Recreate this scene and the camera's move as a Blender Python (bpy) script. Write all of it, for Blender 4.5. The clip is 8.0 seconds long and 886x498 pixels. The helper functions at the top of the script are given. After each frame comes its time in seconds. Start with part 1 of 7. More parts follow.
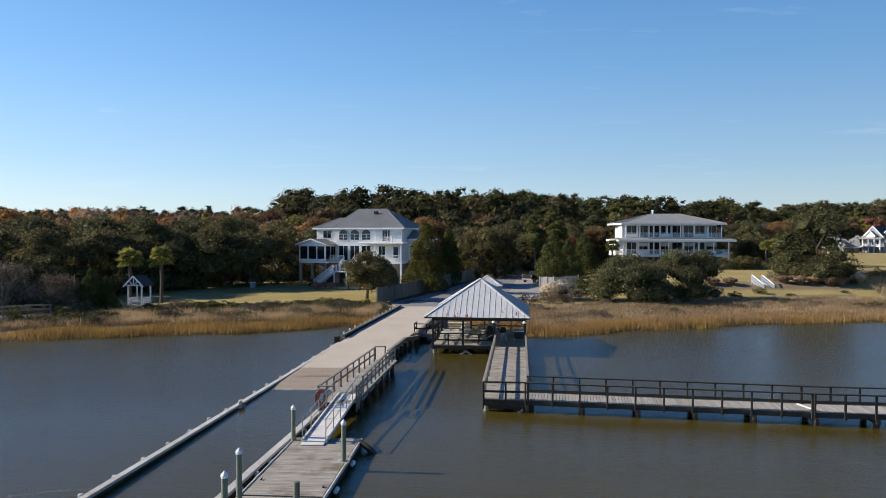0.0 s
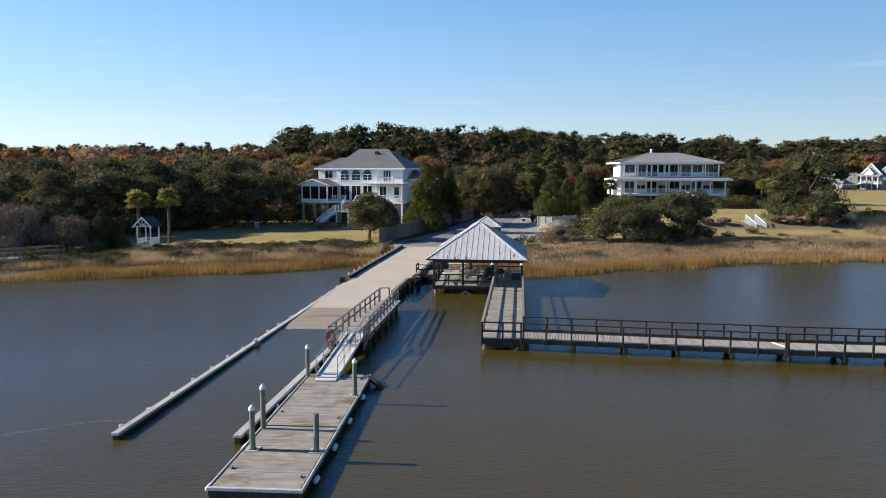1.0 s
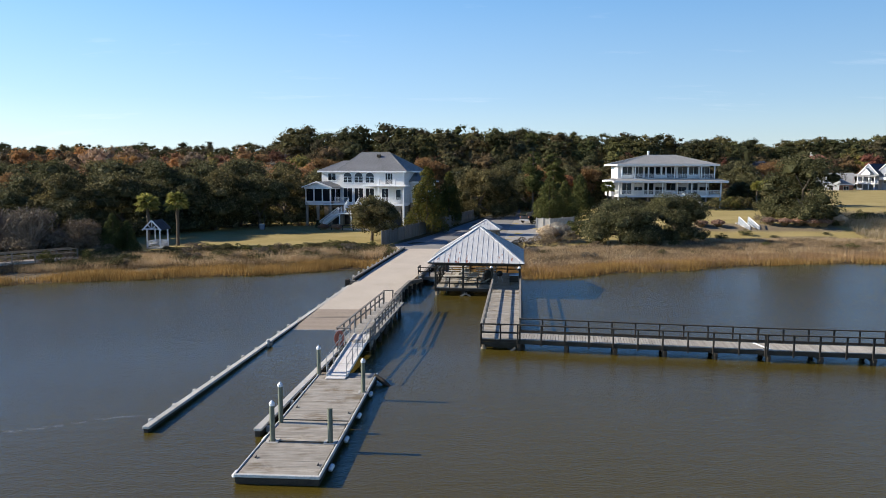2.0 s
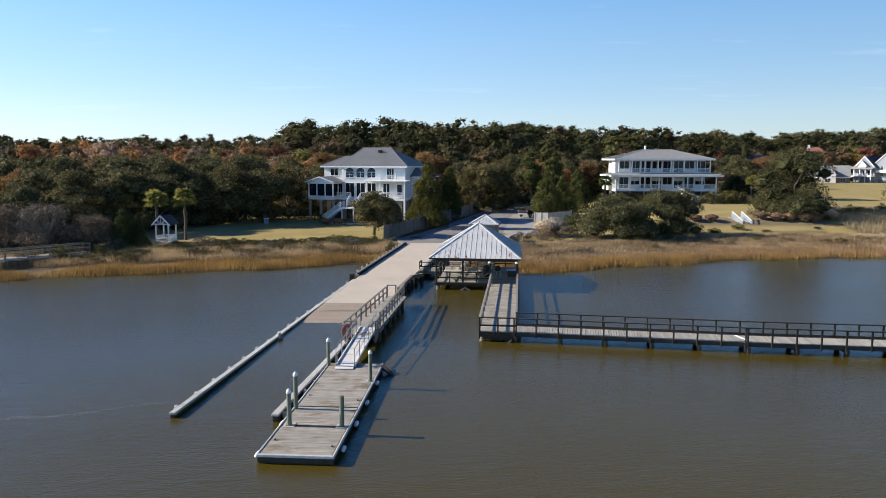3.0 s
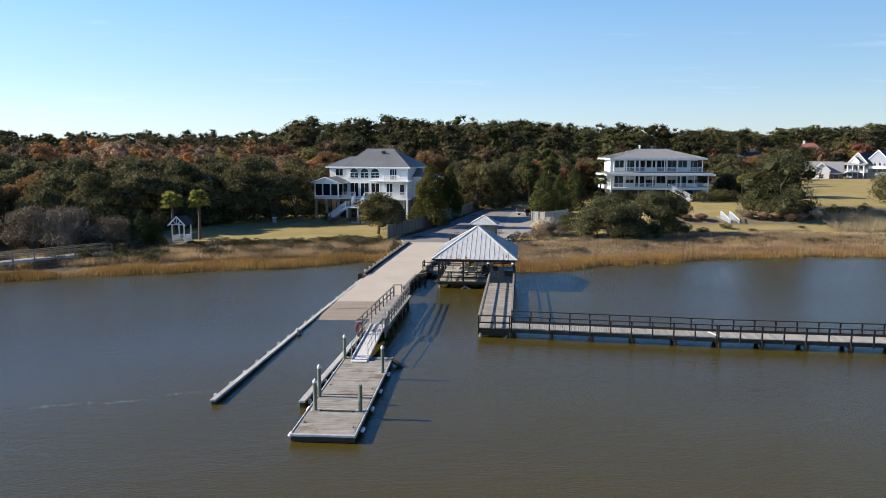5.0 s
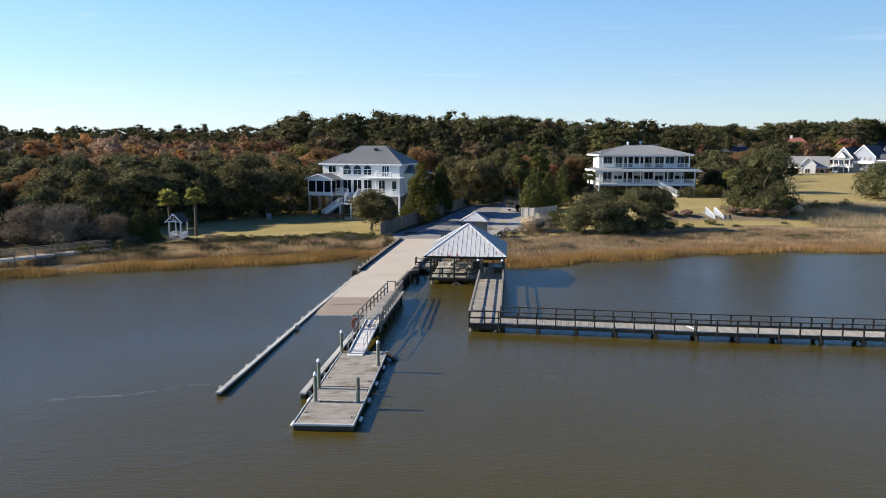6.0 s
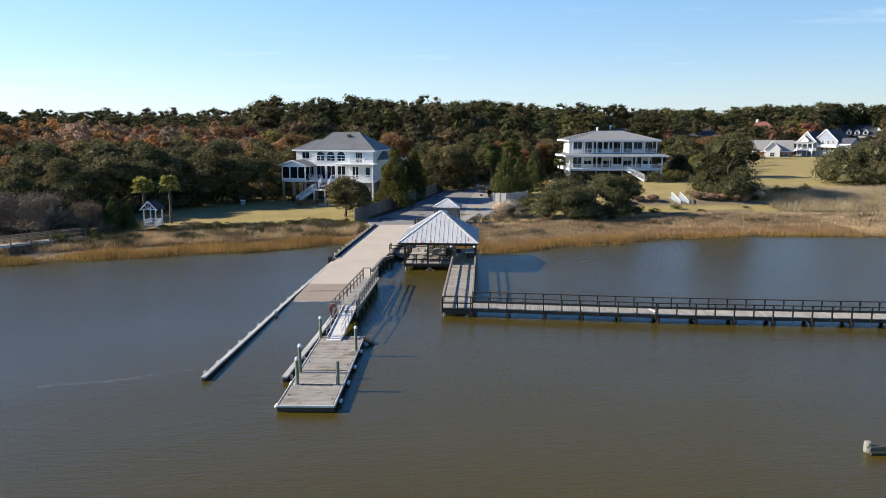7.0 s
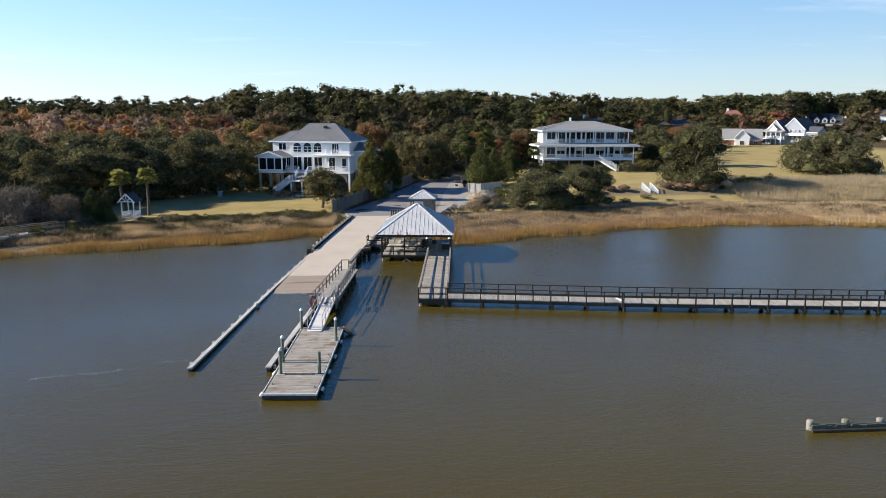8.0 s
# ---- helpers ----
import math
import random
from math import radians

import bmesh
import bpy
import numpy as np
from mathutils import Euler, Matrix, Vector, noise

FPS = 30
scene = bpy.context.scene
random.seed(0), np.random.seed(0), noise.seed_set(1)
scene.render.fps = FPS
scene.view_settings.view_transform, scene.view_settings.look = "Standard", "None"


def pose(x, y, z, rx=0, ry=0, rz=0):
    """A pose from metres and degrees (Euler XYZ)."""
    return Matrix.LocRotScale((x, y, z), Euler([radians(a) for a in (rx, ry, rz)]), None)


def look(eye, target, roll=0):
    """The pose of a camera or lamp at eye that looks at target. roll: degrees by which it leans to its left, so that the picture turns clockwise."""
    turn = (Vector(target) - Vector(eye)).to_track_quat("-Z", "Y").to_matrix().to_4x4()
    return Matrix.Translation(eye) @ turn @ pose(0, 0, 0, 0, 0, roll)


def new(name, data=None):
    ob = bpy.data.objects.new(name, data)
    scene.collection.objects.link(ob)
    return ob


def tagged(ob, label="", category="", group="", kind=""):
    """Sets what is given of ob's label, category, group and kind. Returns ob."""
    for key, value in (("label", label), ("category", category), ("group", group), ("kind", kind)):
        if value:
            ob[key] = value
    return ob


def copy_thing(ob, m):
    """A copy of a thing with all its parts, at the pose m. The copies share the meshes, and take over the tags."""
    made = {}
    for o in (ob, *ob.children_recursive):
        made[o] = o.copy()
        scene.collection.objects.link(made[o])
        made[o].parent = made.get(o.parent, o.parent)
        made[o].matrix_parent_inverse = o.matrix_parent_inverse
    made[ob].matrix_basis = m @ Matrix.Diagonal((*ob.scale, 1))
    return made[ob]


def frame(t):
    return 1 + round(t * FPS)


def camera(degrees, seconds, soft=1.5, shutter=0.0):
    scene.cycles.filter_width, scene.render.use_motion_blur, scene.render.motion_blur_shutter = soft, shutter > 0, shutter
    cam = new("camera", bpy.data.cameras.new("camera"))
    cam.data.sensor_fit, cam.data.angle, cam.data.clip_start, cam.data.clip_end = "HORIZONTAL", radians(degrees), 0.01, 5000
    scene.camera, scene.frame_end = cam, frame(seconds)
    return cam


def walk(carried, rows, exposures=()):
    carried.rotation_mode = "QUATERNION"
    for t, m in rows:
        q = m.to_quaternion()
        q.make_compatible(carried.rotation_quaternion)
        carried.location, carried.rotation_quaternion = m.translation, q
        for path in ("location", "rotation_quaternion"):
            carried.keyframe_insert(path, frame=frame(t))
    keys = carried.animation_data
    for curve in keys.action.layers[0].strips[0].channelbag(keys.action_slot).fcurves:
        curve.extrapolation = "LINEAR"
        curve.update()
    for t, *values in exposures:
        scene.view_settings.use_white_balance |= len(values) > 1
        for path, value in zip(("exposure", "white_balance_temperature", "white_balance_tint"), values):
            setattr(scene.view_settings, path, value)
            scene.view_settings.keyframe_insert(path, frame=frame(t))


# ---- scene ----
cam = camera(63.2, 8.0, soft=0.25)
PATH = [
    (0, (0.405, 1.607, 9.283), (0.375, 3.607, 9.245), 0.1),
    (0.5, (0.38, 0.559, 9.677), (0.351, 2.554, 9.543), 0.1),
    (1, (0.328, -0.577, 10.084), (0.3, 1.411, 9.867), 0.1),
    (1.5, (0.306, -1.803, 10.465), (0.277, 0.185, 10.245), 0.1),
    (3, (0.27, -5.643, 11.564), (0.242, -3.658, 11.317), 0.1),
    (3.5, (0.221, -6.882, 11.957), (0.193, -4.9, 11.692), 0.1),
    (4, (0.162, -8.084, 12.315), (0.134, -6.102, 12.05), 0.1),
    (4.5, (0.135, -9.281, 12.676), (0.107, -7.299, 12.41), 0.1),
    (6, (0.117, -12.69, 13.729), (0.114, -10.711, 13.443), 0.1),
    (6.5, (0.08, -13.715, 14.082), (0.13, -11.74, 13.773), 0.1),
    (7, (0.037, -14.722, 14.432), (0.109, -12.752, 14.099), 0.1),
    (7.5, (0.014, -15.775, 14.807), (0.089, -13.808, 14.452), 0.0),
    (8, (0.004, -16.727, 15.23), (0.141, -14.766, 14.862), 0.1),
]
walk(cam, [(t, look(eye, target, roll)) for t, eye, target, roll in PATH], [(0, 0.52), (0.5, 0.58), (1, 0.66), (1.5, 0.70), (3.5, 0.74), (6, 0.80), (8, 0.86)])


# ---- light ----
SUN_EL, SUN_AZ = 26.5, -85.5  # azimuth clockwise from +y
sun = new("sun", bpy.data.lights.new("sun", "SUN"))
sun.data.energy, sun.data.angle, sun.data.color = 5.0, radians(0.5), (1.0, 0.90, 0.76)
sun.matrix_basis = look((math.cos(radians(SUN_EL)) * math.sin(radians(SUN_AZ)) * 100, math.cos(radians(SUN_EL)) * math.cos(radians(SUN_AZ)) * 100, math.sin(radians(SUN_EL)) * 100), (0, 0, 0))
world = bpy.data.worlds.new("sky")
scene.world = world
world.use_nodes = True
wn = world.node_tree
sky = wn.nodes.new("ShaderNodeTexSky")
sky.sky_type, sky.sun_disc = "NISHITA", False
sky.sun_elevation, sky.sun_rotation = radians(SUN_EL), radians(SUN_AZ)
sky.air_density, sky.dust_density, sky.ozone_density = 1.0, 0.35, 2.0
hue = wn.nodes.new("ShaderNodeHueSaturation")
hue.inputs["Saturation"].default_value = 1.4
tone = wn.nodes.new("ShaderNodeMix")
tone.data_type, tone.blend_type = "RGBA", "MULTIPLY"
tone.inputs[0].default_value, tone.inputs[7].default_value = 1.0, (1.0, 0.965, 1.03, 1)
wn.links.new(sky.outputs[0], tone.inputs[6])
wn.links.new(tone.outputs[2], hue.inputs["Color"])
# thin cirrus, seen on a plane far overhead
way = wn.nodes.new("ShaderNodeTexCoord")
cut = wn.nodes.new("ShaderNodeSeparateXYZ")
wn.links.new(way.outputs["Generated"], cut.inputs[0])
lift = wn.nodes.new("ShaderNodeMath")
lift.operation, lift.inputs[1].default_value = "ADD", 0.12
wn.links.new(cut.outputs[2], lift.inputs[0])
flat = wn.nodes.new("ShaderNodeVectorMath")
flat.operation = "DIVIDE"
wn.links.new(way.outputs["Generated"], flat.inputs[0])
wn.links.new(lift.outputs[0], flat.inputs[1])
wisp = wn.nodes.new("ShaderNodeMapping")
wisp.inputs["Scale"].default_value, wisp.inputs["Rotation"].default_value = (0.9, 2.6, 1.0), (0, 0, 0.25)
wn.links.new(flat.outputs[0], wisp.inputs[0])
puff = wn.nodes.new("ShaderNodeTexNoise")
puff.inputs["Scale"].default_value, puff.inputs["Detail"].default_value, puff.inputs["Roughness"].default_value = 1.1, 7.0, 0.62
wn.links.new(wisp.outputs[0], puff.inputs["Vector"])
thin = wn.nodes.new("ShaderNodeMapRange")
thin.inputs["From Min"].default_value, thin.inputs["From Max"].default_value, thin.inputs["To Max"].default_value = 0.60, 0.85, 0.26
wn.links.new(puff.outputs["Fac"], thin.inputs["Value"])
veil = wn.nodes.new("ShaderNodeMix")
veil.data_type = "RGBA"
veil.inputs[7].default_value = (7.4, 7.8, 8.6, 1)
wn.links.new(thin.outputs[0], veil.inputs[0])
# clear deep blue overhead, pale towards the horizon and on the sun's side
deep = wn.nodes.new("ShaderNodeMapRange")
deep.interpolation_type = "SMOOTHSTEP"
deep.inputs["From Min"].default_value, deep.inputs["From Max"].default_value = 0.30, 0.80
wn.links.new(cut.outputs[2], deep.inputs["Value"])
zenith = wn.nodes.new("ShaderNodeMix")
zenith.data_type, zenith.blend_type = "RGBA", "MULTIPLY"
zenith.inputs[7].default_value = (0.17, 0.38, 0.66, 1)
wn.links.new(deep.outputs[0], zenith.inputs[0])
wn.links.new(hue.outputs[0], zenith.inputs[6])
low = wn.nodes.new("ShaderNodeMapRange")
low.interpolation_type = "SMOOTHSTEP"
low.inputs["From Min"].default_value, low.inputs["From Max"].default_value = 0.15, 0.62
low.inputs["To Min"].default_value, low.inputs["To Max"].default_value = 0.72, 0.0
wn.links.new(cut.outputs[2], low.inputs["Value"])
air = wn.nodes.new("ShaderNodeValToRGB")
for stop, shade in ((0.0, (0.47, 0.60, 0.66)), (0.09, (0.32, 0.49, 0.67)), (0.22, (0.195, 0.39, 0.66)), (0.42, (0.13, 0.30, 0.60))):
    dot = air.color_ramp.elements.new(stop) if stop else air.color_ramp.elements[0]
    dot.color = (*shade, 1)
air.color_ramp.elements[-1].color = (0.03, 0.15, 0.5, 1)
wn.links.new(cut.outputs[2], air.inputs[0])
side = wn.nodes.new("ShaderNodeMath")
side.operation, side.inputs[1].default_value, side.inputs[2].default_value = "MULTIPLY_ADD", -4.0, 10.0
wn.links.new(cut.outputs[0], side.inputs[0])
aureole = wn.nodes.new("ShaderNodeMapRange")
aureole.interpolation_type = "SMOOTHSTEP"
aureole.inputs["From Min"].default_value, aureole.inputs["From Max"].default_value = -0.52, -0.95
aureole.inputs["To Min"].default_value, aureole.inputs["To Max"].default_value = 0.0, 34.0
wn.links.new(cut.outputs[0], aureole.inputs["Value"])
wn.links.new(aureole.outputs[0], side.inputs[2])
sunward = wn.nodes.new("ShaderNodeMath")
sunward.operation, sunward.inputs[1].default_value = "ADD", 10.0
wn.links.new(side.outputs[0], sunward.inputs[0])
glow = wn.nodes.new("ShaderNodeVectorMath")
glow.operation = "SCALE"
wn.links.new(air.outputs[0], glow.inputs[0])
wn.links.new(sunward.outputs[0], glow.inputs[3])
haze = wn.nodes.new("ShaderNodeMix")
haze.data_type = "RGBA"
wn.links.new(low.outputs[0], haze.inputs[0])
wn.links.new(zenith.outputs[2], haze.inputs[6])
wn.links.new(glow.outputs[0], haze.inputs[7])
wn.nodes["Background"].inputs["Strength"].default_value = 0.093
wn.links.new(haze.outputs[2], veil.inputs[6])
wn.links.new(veil.outputs[2], wn.nodes["Background"].inputs[0])


# ---- materials ----
def nodes_of(name):
    m = bpy.data.materials.new(name)
    m.use_nodes = True
    nt = m.node_tree
    return m, nt, nt.nodes["Principled BSDF"]


def ramp(nt, fac, stops):
    r = nt.nodes.new("ShaderNodeValToRGB")
    while len(r.color_ramp.elements) < len(stops):
        r.color_ramp.elements.new(0.5)
    for e, (p, c) in zip(r.color_ramp.elements, stops):
        e.position, e.color = p, (*c, 1)
    nt.links.new(fac, r.inputs[0])
    return r.outputs[0]


def world_coords(nt, scale=(1, 1, 1)):
    g = nt.nodes.new("ShaderNodeNewGeometry")
    mp = nt.nodes.new("ShaderNodeMapping")
    mp.inputs["Scale"].default_value = scale
    nt.links.new(g.outputs["Position"], mp.inputs[0])
    return mp.outputs[0]


def noise_tex(nt, vec, scale, detail=4.0, rough=0.55):
    n = nt.nodes.new("ShaderNodeTexNoise")
    n.inputs["Scale"].default_value, n.inputs["Detail"].default_value, n.inputs["Roughness"].default_value = scale, detail, rough
    nt.links.new(vec, n.inputs["Vector"])
    return n.outputs["Fac"]


def mix(nt, fac, a, b, blend="MIX"):
    m = nt.nodes.new("ShaderNodeMix")
    m.data_type, m.blend_type = "RGBA", blend
    for sock, v in ((m.inputs[0], fac), (m.inputs[6], a), (m.inputs[7], b)):
        if isinstance(v, (int, float)):
            sock.default_value = v
        elif isinstance(v, tuple):
            sock.default_value = (*v, 1)
        else:
            nt.links.new(v, sock)
    return m.outputs[2]


def maths(nt, op, a, b=0.0):
    m = nt.nodes.new("ShaderNodeMath")
    m.operation = op
    for sock, v in zip(m.inputs, (a, b)):
        if isinstance(v, (int, float)):
            sock.default_value = v
        else:
            nt.links.new(v, sock)
    return m.outputs[0]


def bump(nt, bsdf, height, strength, distance):
    b = nt.nodes.new("ShaderNodeBump")
    b.inputs["Strength"].default_value, b.inputs["Distance"].default_value = strength, distance
    nt.links.new(height, b.inputs["Height"])
    nt.links.new(b.outputs[0], bsdf.inputs["Normal"])


def obj_random(nt):
    return nt.nodes.new("ShaderNodeObjectInfo").outputs["Random"]


def island_random(nt):
    return nt.nodes.new("ShaderNodeNewGeometry").outputs["Random Per Island"]


def surface(name, dark, light, scale=3.0, stretch=(1, 1, 1), rough=0.8, metal=0.0, fine=30.0, relief=0.3, depth=0.01, vary=0.0, island=False, stain=None, spec=0.5):
    """A worn surface: coarse blotches, fine grain, relief and some change from piece to piece."""
    m, nt, b = nodes_of(name)
    v = world_coords(nt, stretch)
    coarse, grain = noise_tex(nt, v, scale), noise_tex(nt, v, fine, 6.0, 0.65)
    c = ramp(nt, coarse, [(0.3, dark), (0.7, light)])
    c = mix(nt, 0.45, c, ramp(nt, grain, [(0.35, tuple(x * 0.72 for x in dark)), (0.65, tuple(min(1, x * 1.15) for x in light))]))
    if stain:
        mask = ramp(nt, noise_tex(nt, v, scale * 0.37, 8.0, 0.7), [(stain[1], (0, 0, 0)), (stain[1] + 0.12, (1, 1, 1))])
        c = mix(nt, mask, c, stain[0])
    if vary:
        r = island_random(nt) if island else obj_random(nt)
        c = mix(nt, 1.0, c, ramp(nt, r, [(0.0, (1 - vary,) * 3), (1.0, (1.0, 1.0, 1.0))]), "MULTIPLY")
    nt.links.new(c, b.inputs["Base Color"])
    b.inputs["Roughness"].default_value, b.inputs["Metallic"].default_value = rough, metal
    b.inputs["Specular IOR Level"].default_value = spec
    bump(nt, b, grain, relief, depth)
    return m


def leaf(name, dark, light, odd=None, trans=0.25, hues=((0.78, 0.82, 0.84), (1.0, 1.0, 1.0), (1.22, 1.1, 0.95))):
    """Foliage: a little change from leaf to leaf, more from one plant to the next."""
    m, nt, b = nodes_of(name)
    shade = lambda f: tuple(p + (q - p) * f for p, q in zip(dark, light))
    c = ramp(nt, island_random(nt), [(0.0, shade(0.22)), (0.8, shade(0.95)), (1.0, odd or shade(1.25))])
    big = noise_tex(nt, world_coords(nt), 0.35, 3.0)
    c = mix(nt, 1.0, c, ramp(nt, big, [(0.3, (0.72, 0.72, 0.72)), (0.7, (1.15, 1.12, 1.05))]), "MULTIPLY")
    c = mix(nt, 1.0, c, ramp(nt, obj_random(nt), [(k / (len(hues) - 1), h) for k, h in enumerate(hues)]), "MULTIPLY")
    return foliage(m, nt, b, c, trans)


def foliage(m, nt, b, c, trans):
    nt.links.new(c, b.inputs["Base Color"])
    b.inputs["Roughness"].default_value = 0.8
    b.inputs["Specular IOR Level"].default_value = 0.06
    t = nt.nodes.new("ShaderNodeBsdfTranslucent")
    nt.links.new(c, t.inputs["Color"])
    mx = nt.nodes.new("ShaderNodeMixShader")
    mx.inputs[0].default_value = trans
    nt.links.new(b.outputs[0], mx.inputs[1])
    nt.links.new(t.outputs[0], mx.inputs[2])
    nt.links.new(mx.outputs[0], nt.nodes["Material Output"].inputs[0])
    return m


def wood_leaves(name, trans):
    """Leaves of a wood: every tree has its own hue, kept on its faces."""
    m, nt, b = nodes_of(name)
    a = nt.nodes.new("ShaderNodeAttribute")
    a.attribute_name = "hue"
    c = mix(nt, 1.0, a.outputs["Color"], ramp(nt, island_random(nt), [(0.0, (0.62, 0.62, 0.62)), (1.0, (1.25, 1.22, 1.15))]), "MULTIPLY")
    return foliage(m, nt, b, c, trans)


def water_material():
    """Silty body under a rippled, slightly blue-tinted gloss."""
    m, nt, b = nodes_of("river_water")
    nt.nodes.remove(b)
    silt = noise_tex(nt, world_coords(nt, (0.03, 0.05, 1)), 1.0, 5.0)
    ripple = noise_tex(nt, world_coords(nt, (1.0, 1.6, 1)), 6.0, 3.0, 0.6)
    chop = noise_tex(nt, world_coords(nt, (0.8, 1.3, 1)), 1.3, 3.0, 0.55)
    calm = ramp(nt, noise_tex(nt, world_coords(nt, (0.03, 0.06, 1)), 1.0, 3.0), [(0.35, (0.6, 0.6, 0.6)), (0.65, (1.1, 1.1, 1.1))])
    lift = nt.nodes.new("ShaderNodeBump")
    lift.inputs["Strength"].default_value, lift.inputs["Distance"].default_value = 1.0, 0.027
    nt.links.new(maths(nt, "ADD", maths(nt, "MULTIPLY", ripple, calm), chop), lift.inputs["Height"])
    body = nt.nodes.new("ShaderNodeBsdfDiffuse")
    nt.links.new(ramp(nt, silt, [(0.3, (0.061, 0.045, 0.006)), (0.7, (0.072, 0.054, 0.009))]), body.inputs["Color"])
    gloss = nt.nodes.new("ShaderNodeBsdfGlossy")
    gloss.inputs["Color"].default_value, gloss.inputs["Roughness"].default_value = (0.60, 0.80, 0.97, 1), 0.15
    rim = nt.nodes.new("ShaderNodeFresnel")
    rim.inputs["IOR"].default_value = 1.33
    both = nt.nodes.new("ShaderNodeMixShader")
    for node in (body, gloss, rim):
        nt.links.new(lift.outputs[0], node.inputs["Normal"])
    nt.links.new(rim.outputs[0], both.inputs[0])
    nt.links.new(body.outputs[0], both.inputs[1])
    nt.links.new(gloss.outputs[0], both.inputs[2])
    nt.links.new(both.outputs[0], nt.nodes["Material Output"].inputs[0])
    return m


def ground_material():
    m, nt, b = nodes_of("turf_and_soil")
    a = nt.nodes.new("ShaderNodeAttribute")
    a.attribute_name = "zone"
    sep = nt.nodes.new("ShaderNodeSeparateColor")
    nt.links.new(a.outputs["Color"], sep.inputs[0])
    v = world_coords(nt)
    n1, n2 = noise_tex(nt, v, 0.25, 5.0), noise_tex(nt, v, 6.0, 6.0, 0.7)
    lawn = mix(nt, 0.4, ramp(nt, n1, [(0.3, (0.25, 0.20, 0.066)), (0.7, (0.41, 0.325, 0.14))]), ramp(nt, n2, [(0.3, (0.19, 0.15, 0.055)), (0.7, (0.47, 0.37, 0.165))]))
    mud = mix(nt, 0.5, ramp(nt, n1, [(0.3, (0.15, 0.115, 0.07)), (0.7, (0.30, 0.235, 0.15))]), ramp(nt, n2, [(0.3, (0.07, 0.055, 0.033)), (0.7, (0.28, 0.22, 0.14))]))
    duff = ramp(nt, n2, [(0.3, (0.05, 0.04, 0.02)), (0.7, (0.13, 0.10, 0.045))])
    c = mix(nt, sep.outputs[0], duff, lawn)
    c = mix(nt, sep.outputs[1], c, mud)
    c = mix(nt, sep.outputs[2], c, ramp(nt, n2, [(0.3, (0.045, 0.034, 0.022)), (0.7, (0.11, 0.085, 0.052))]))
    nt.links.new(c, b.inputs["Base Color"])
    b.inputs["Roughness"].default_value = 0.95
    b.inputs["Specular IOR Level"].default_value = 0.1
    bump(nt, b, n2, 0.6, 0.05)
    return m


def glass_material():
    m, nt, b = nodes_of("window_glass")
    b.inputs["Base Color"].default_value = (0.012, 0.014, 0.017, 1)
    b.inputs["Roughness"].default_value, b.inputs["Specular IOR Level"].default_value = 0.06, 0.4
    return m


def rusty_roof(name, rust):
    m, nt, b = nodes_of(name)
    v = world_coords(nt, (1, 1, 1))
    dirt = noise_tex(nt, v, 0.8, 6.0, 0.65)
    fine = noise_tex(nt, world_coords(nt, (9, 1.2, 1.2)), 2.0, 5.0)
    c = mix(nt, 0.35, ramp(nt, dirt, [(0.3, (0.42, 0.42, 0.41)), (0.7, (0.58, 0.575, 0.555))]), ramp(nt, fine, [(0.3, (0.36, 0.36, 0.35)), (0.7, (0.62, 0.615, 0.60))]))
    if rust:
        k = noise_tex(nt, world_coords(nt, (2.2, 0.5, 0.9)), 2.4, 5.0, 0.7)
        cut = nt.nodes.new("ShaderNodeSeparateXYZ")
        nt.links.new(world_coords(nt), cut.inputs[0])
        eave = nt.nodes.new("ShaderNodeMapRange")
        eave.inputs["From Min"].default_value, eave.inputs["From Max"].default_value = 3.2, 4.3
        eave.inputs["To Min"].default_value, eave.inputs["To Max"].default_value = 0.05, -0.12
        nt.links.new(cut.outputs[2], eave.inputs["Value"])
        k = maths(nt, "ADD", k, eave.outputs[0])
        c = mix(nt, ramp(nt, k, [(0.58, (0, 0, 0)), (0.63, (1, 1, 1))]), c, ramp(nt, fine, [(0.3, (0.13, 0.035, 0.02)), (0.7, (0.30, 0.10, 0.05))]))
    nt.links.new(c, b.inputs["Base Color"])
    b.inputs["Roughness"].default_value, b.inputs["Metallic"].default_value = 0.6, 0.0
    b.inputs["Specular IOR Level"].default_value = 0.3
    bump(nt, b, dirt, 0.15, 0.02)
    return m


WATER, GROUND, GLASS = water_material(), ground_material(), glass_material()
ROOF_TIN, ROOF_RUST = rusty_roof("white_metal_roofing", False), rusty_roof("rust_streaked_roofing", True)
ALGAE = surface("algae_stained_boards", (0.035, 0.045, 0.032), (0.11, 0.125, 0.09), 2.5, fine=14.0, stretch=(3, 1, 1), rough=0.8, vary=0.5)
CONCRETE = surface("sunlit_concrete", (0.42, 0.355, 0.275), (0.53, 0.46, 0.365), 0.35, fine=14.0, rough=0.9, stain=((0.27, 0.21, 0.15), 0.66), relief=0.15)
DAMP = surface("damp_grooved_concrete", (0.24, 0.185, 0.13), (0.36, 0.29, 0.215), 0.6, fine=9.0, stretch=(0.4, 3.0, 1), rough=0.75, stain=((0.15, 0.12, 0.085), 0.60), relief=0.5, depth=0.02)
ASPHALT = surface("old_asphalt", (0.15, 0.147, 0.142), (0.235, 0.228, 0.215), 0.35, fine=14.0, rough=0.92, stain=((0.29, 0.265, 0.225), 0.58))
GRAVEL = surface("grey_gravel", (0.235, 0.22, 0.195), (0.35, 0.33, 0.295), 0.4, fine=6.0, rough=0.95, stain=((0.27, 0.225, 0.12), 0.57))
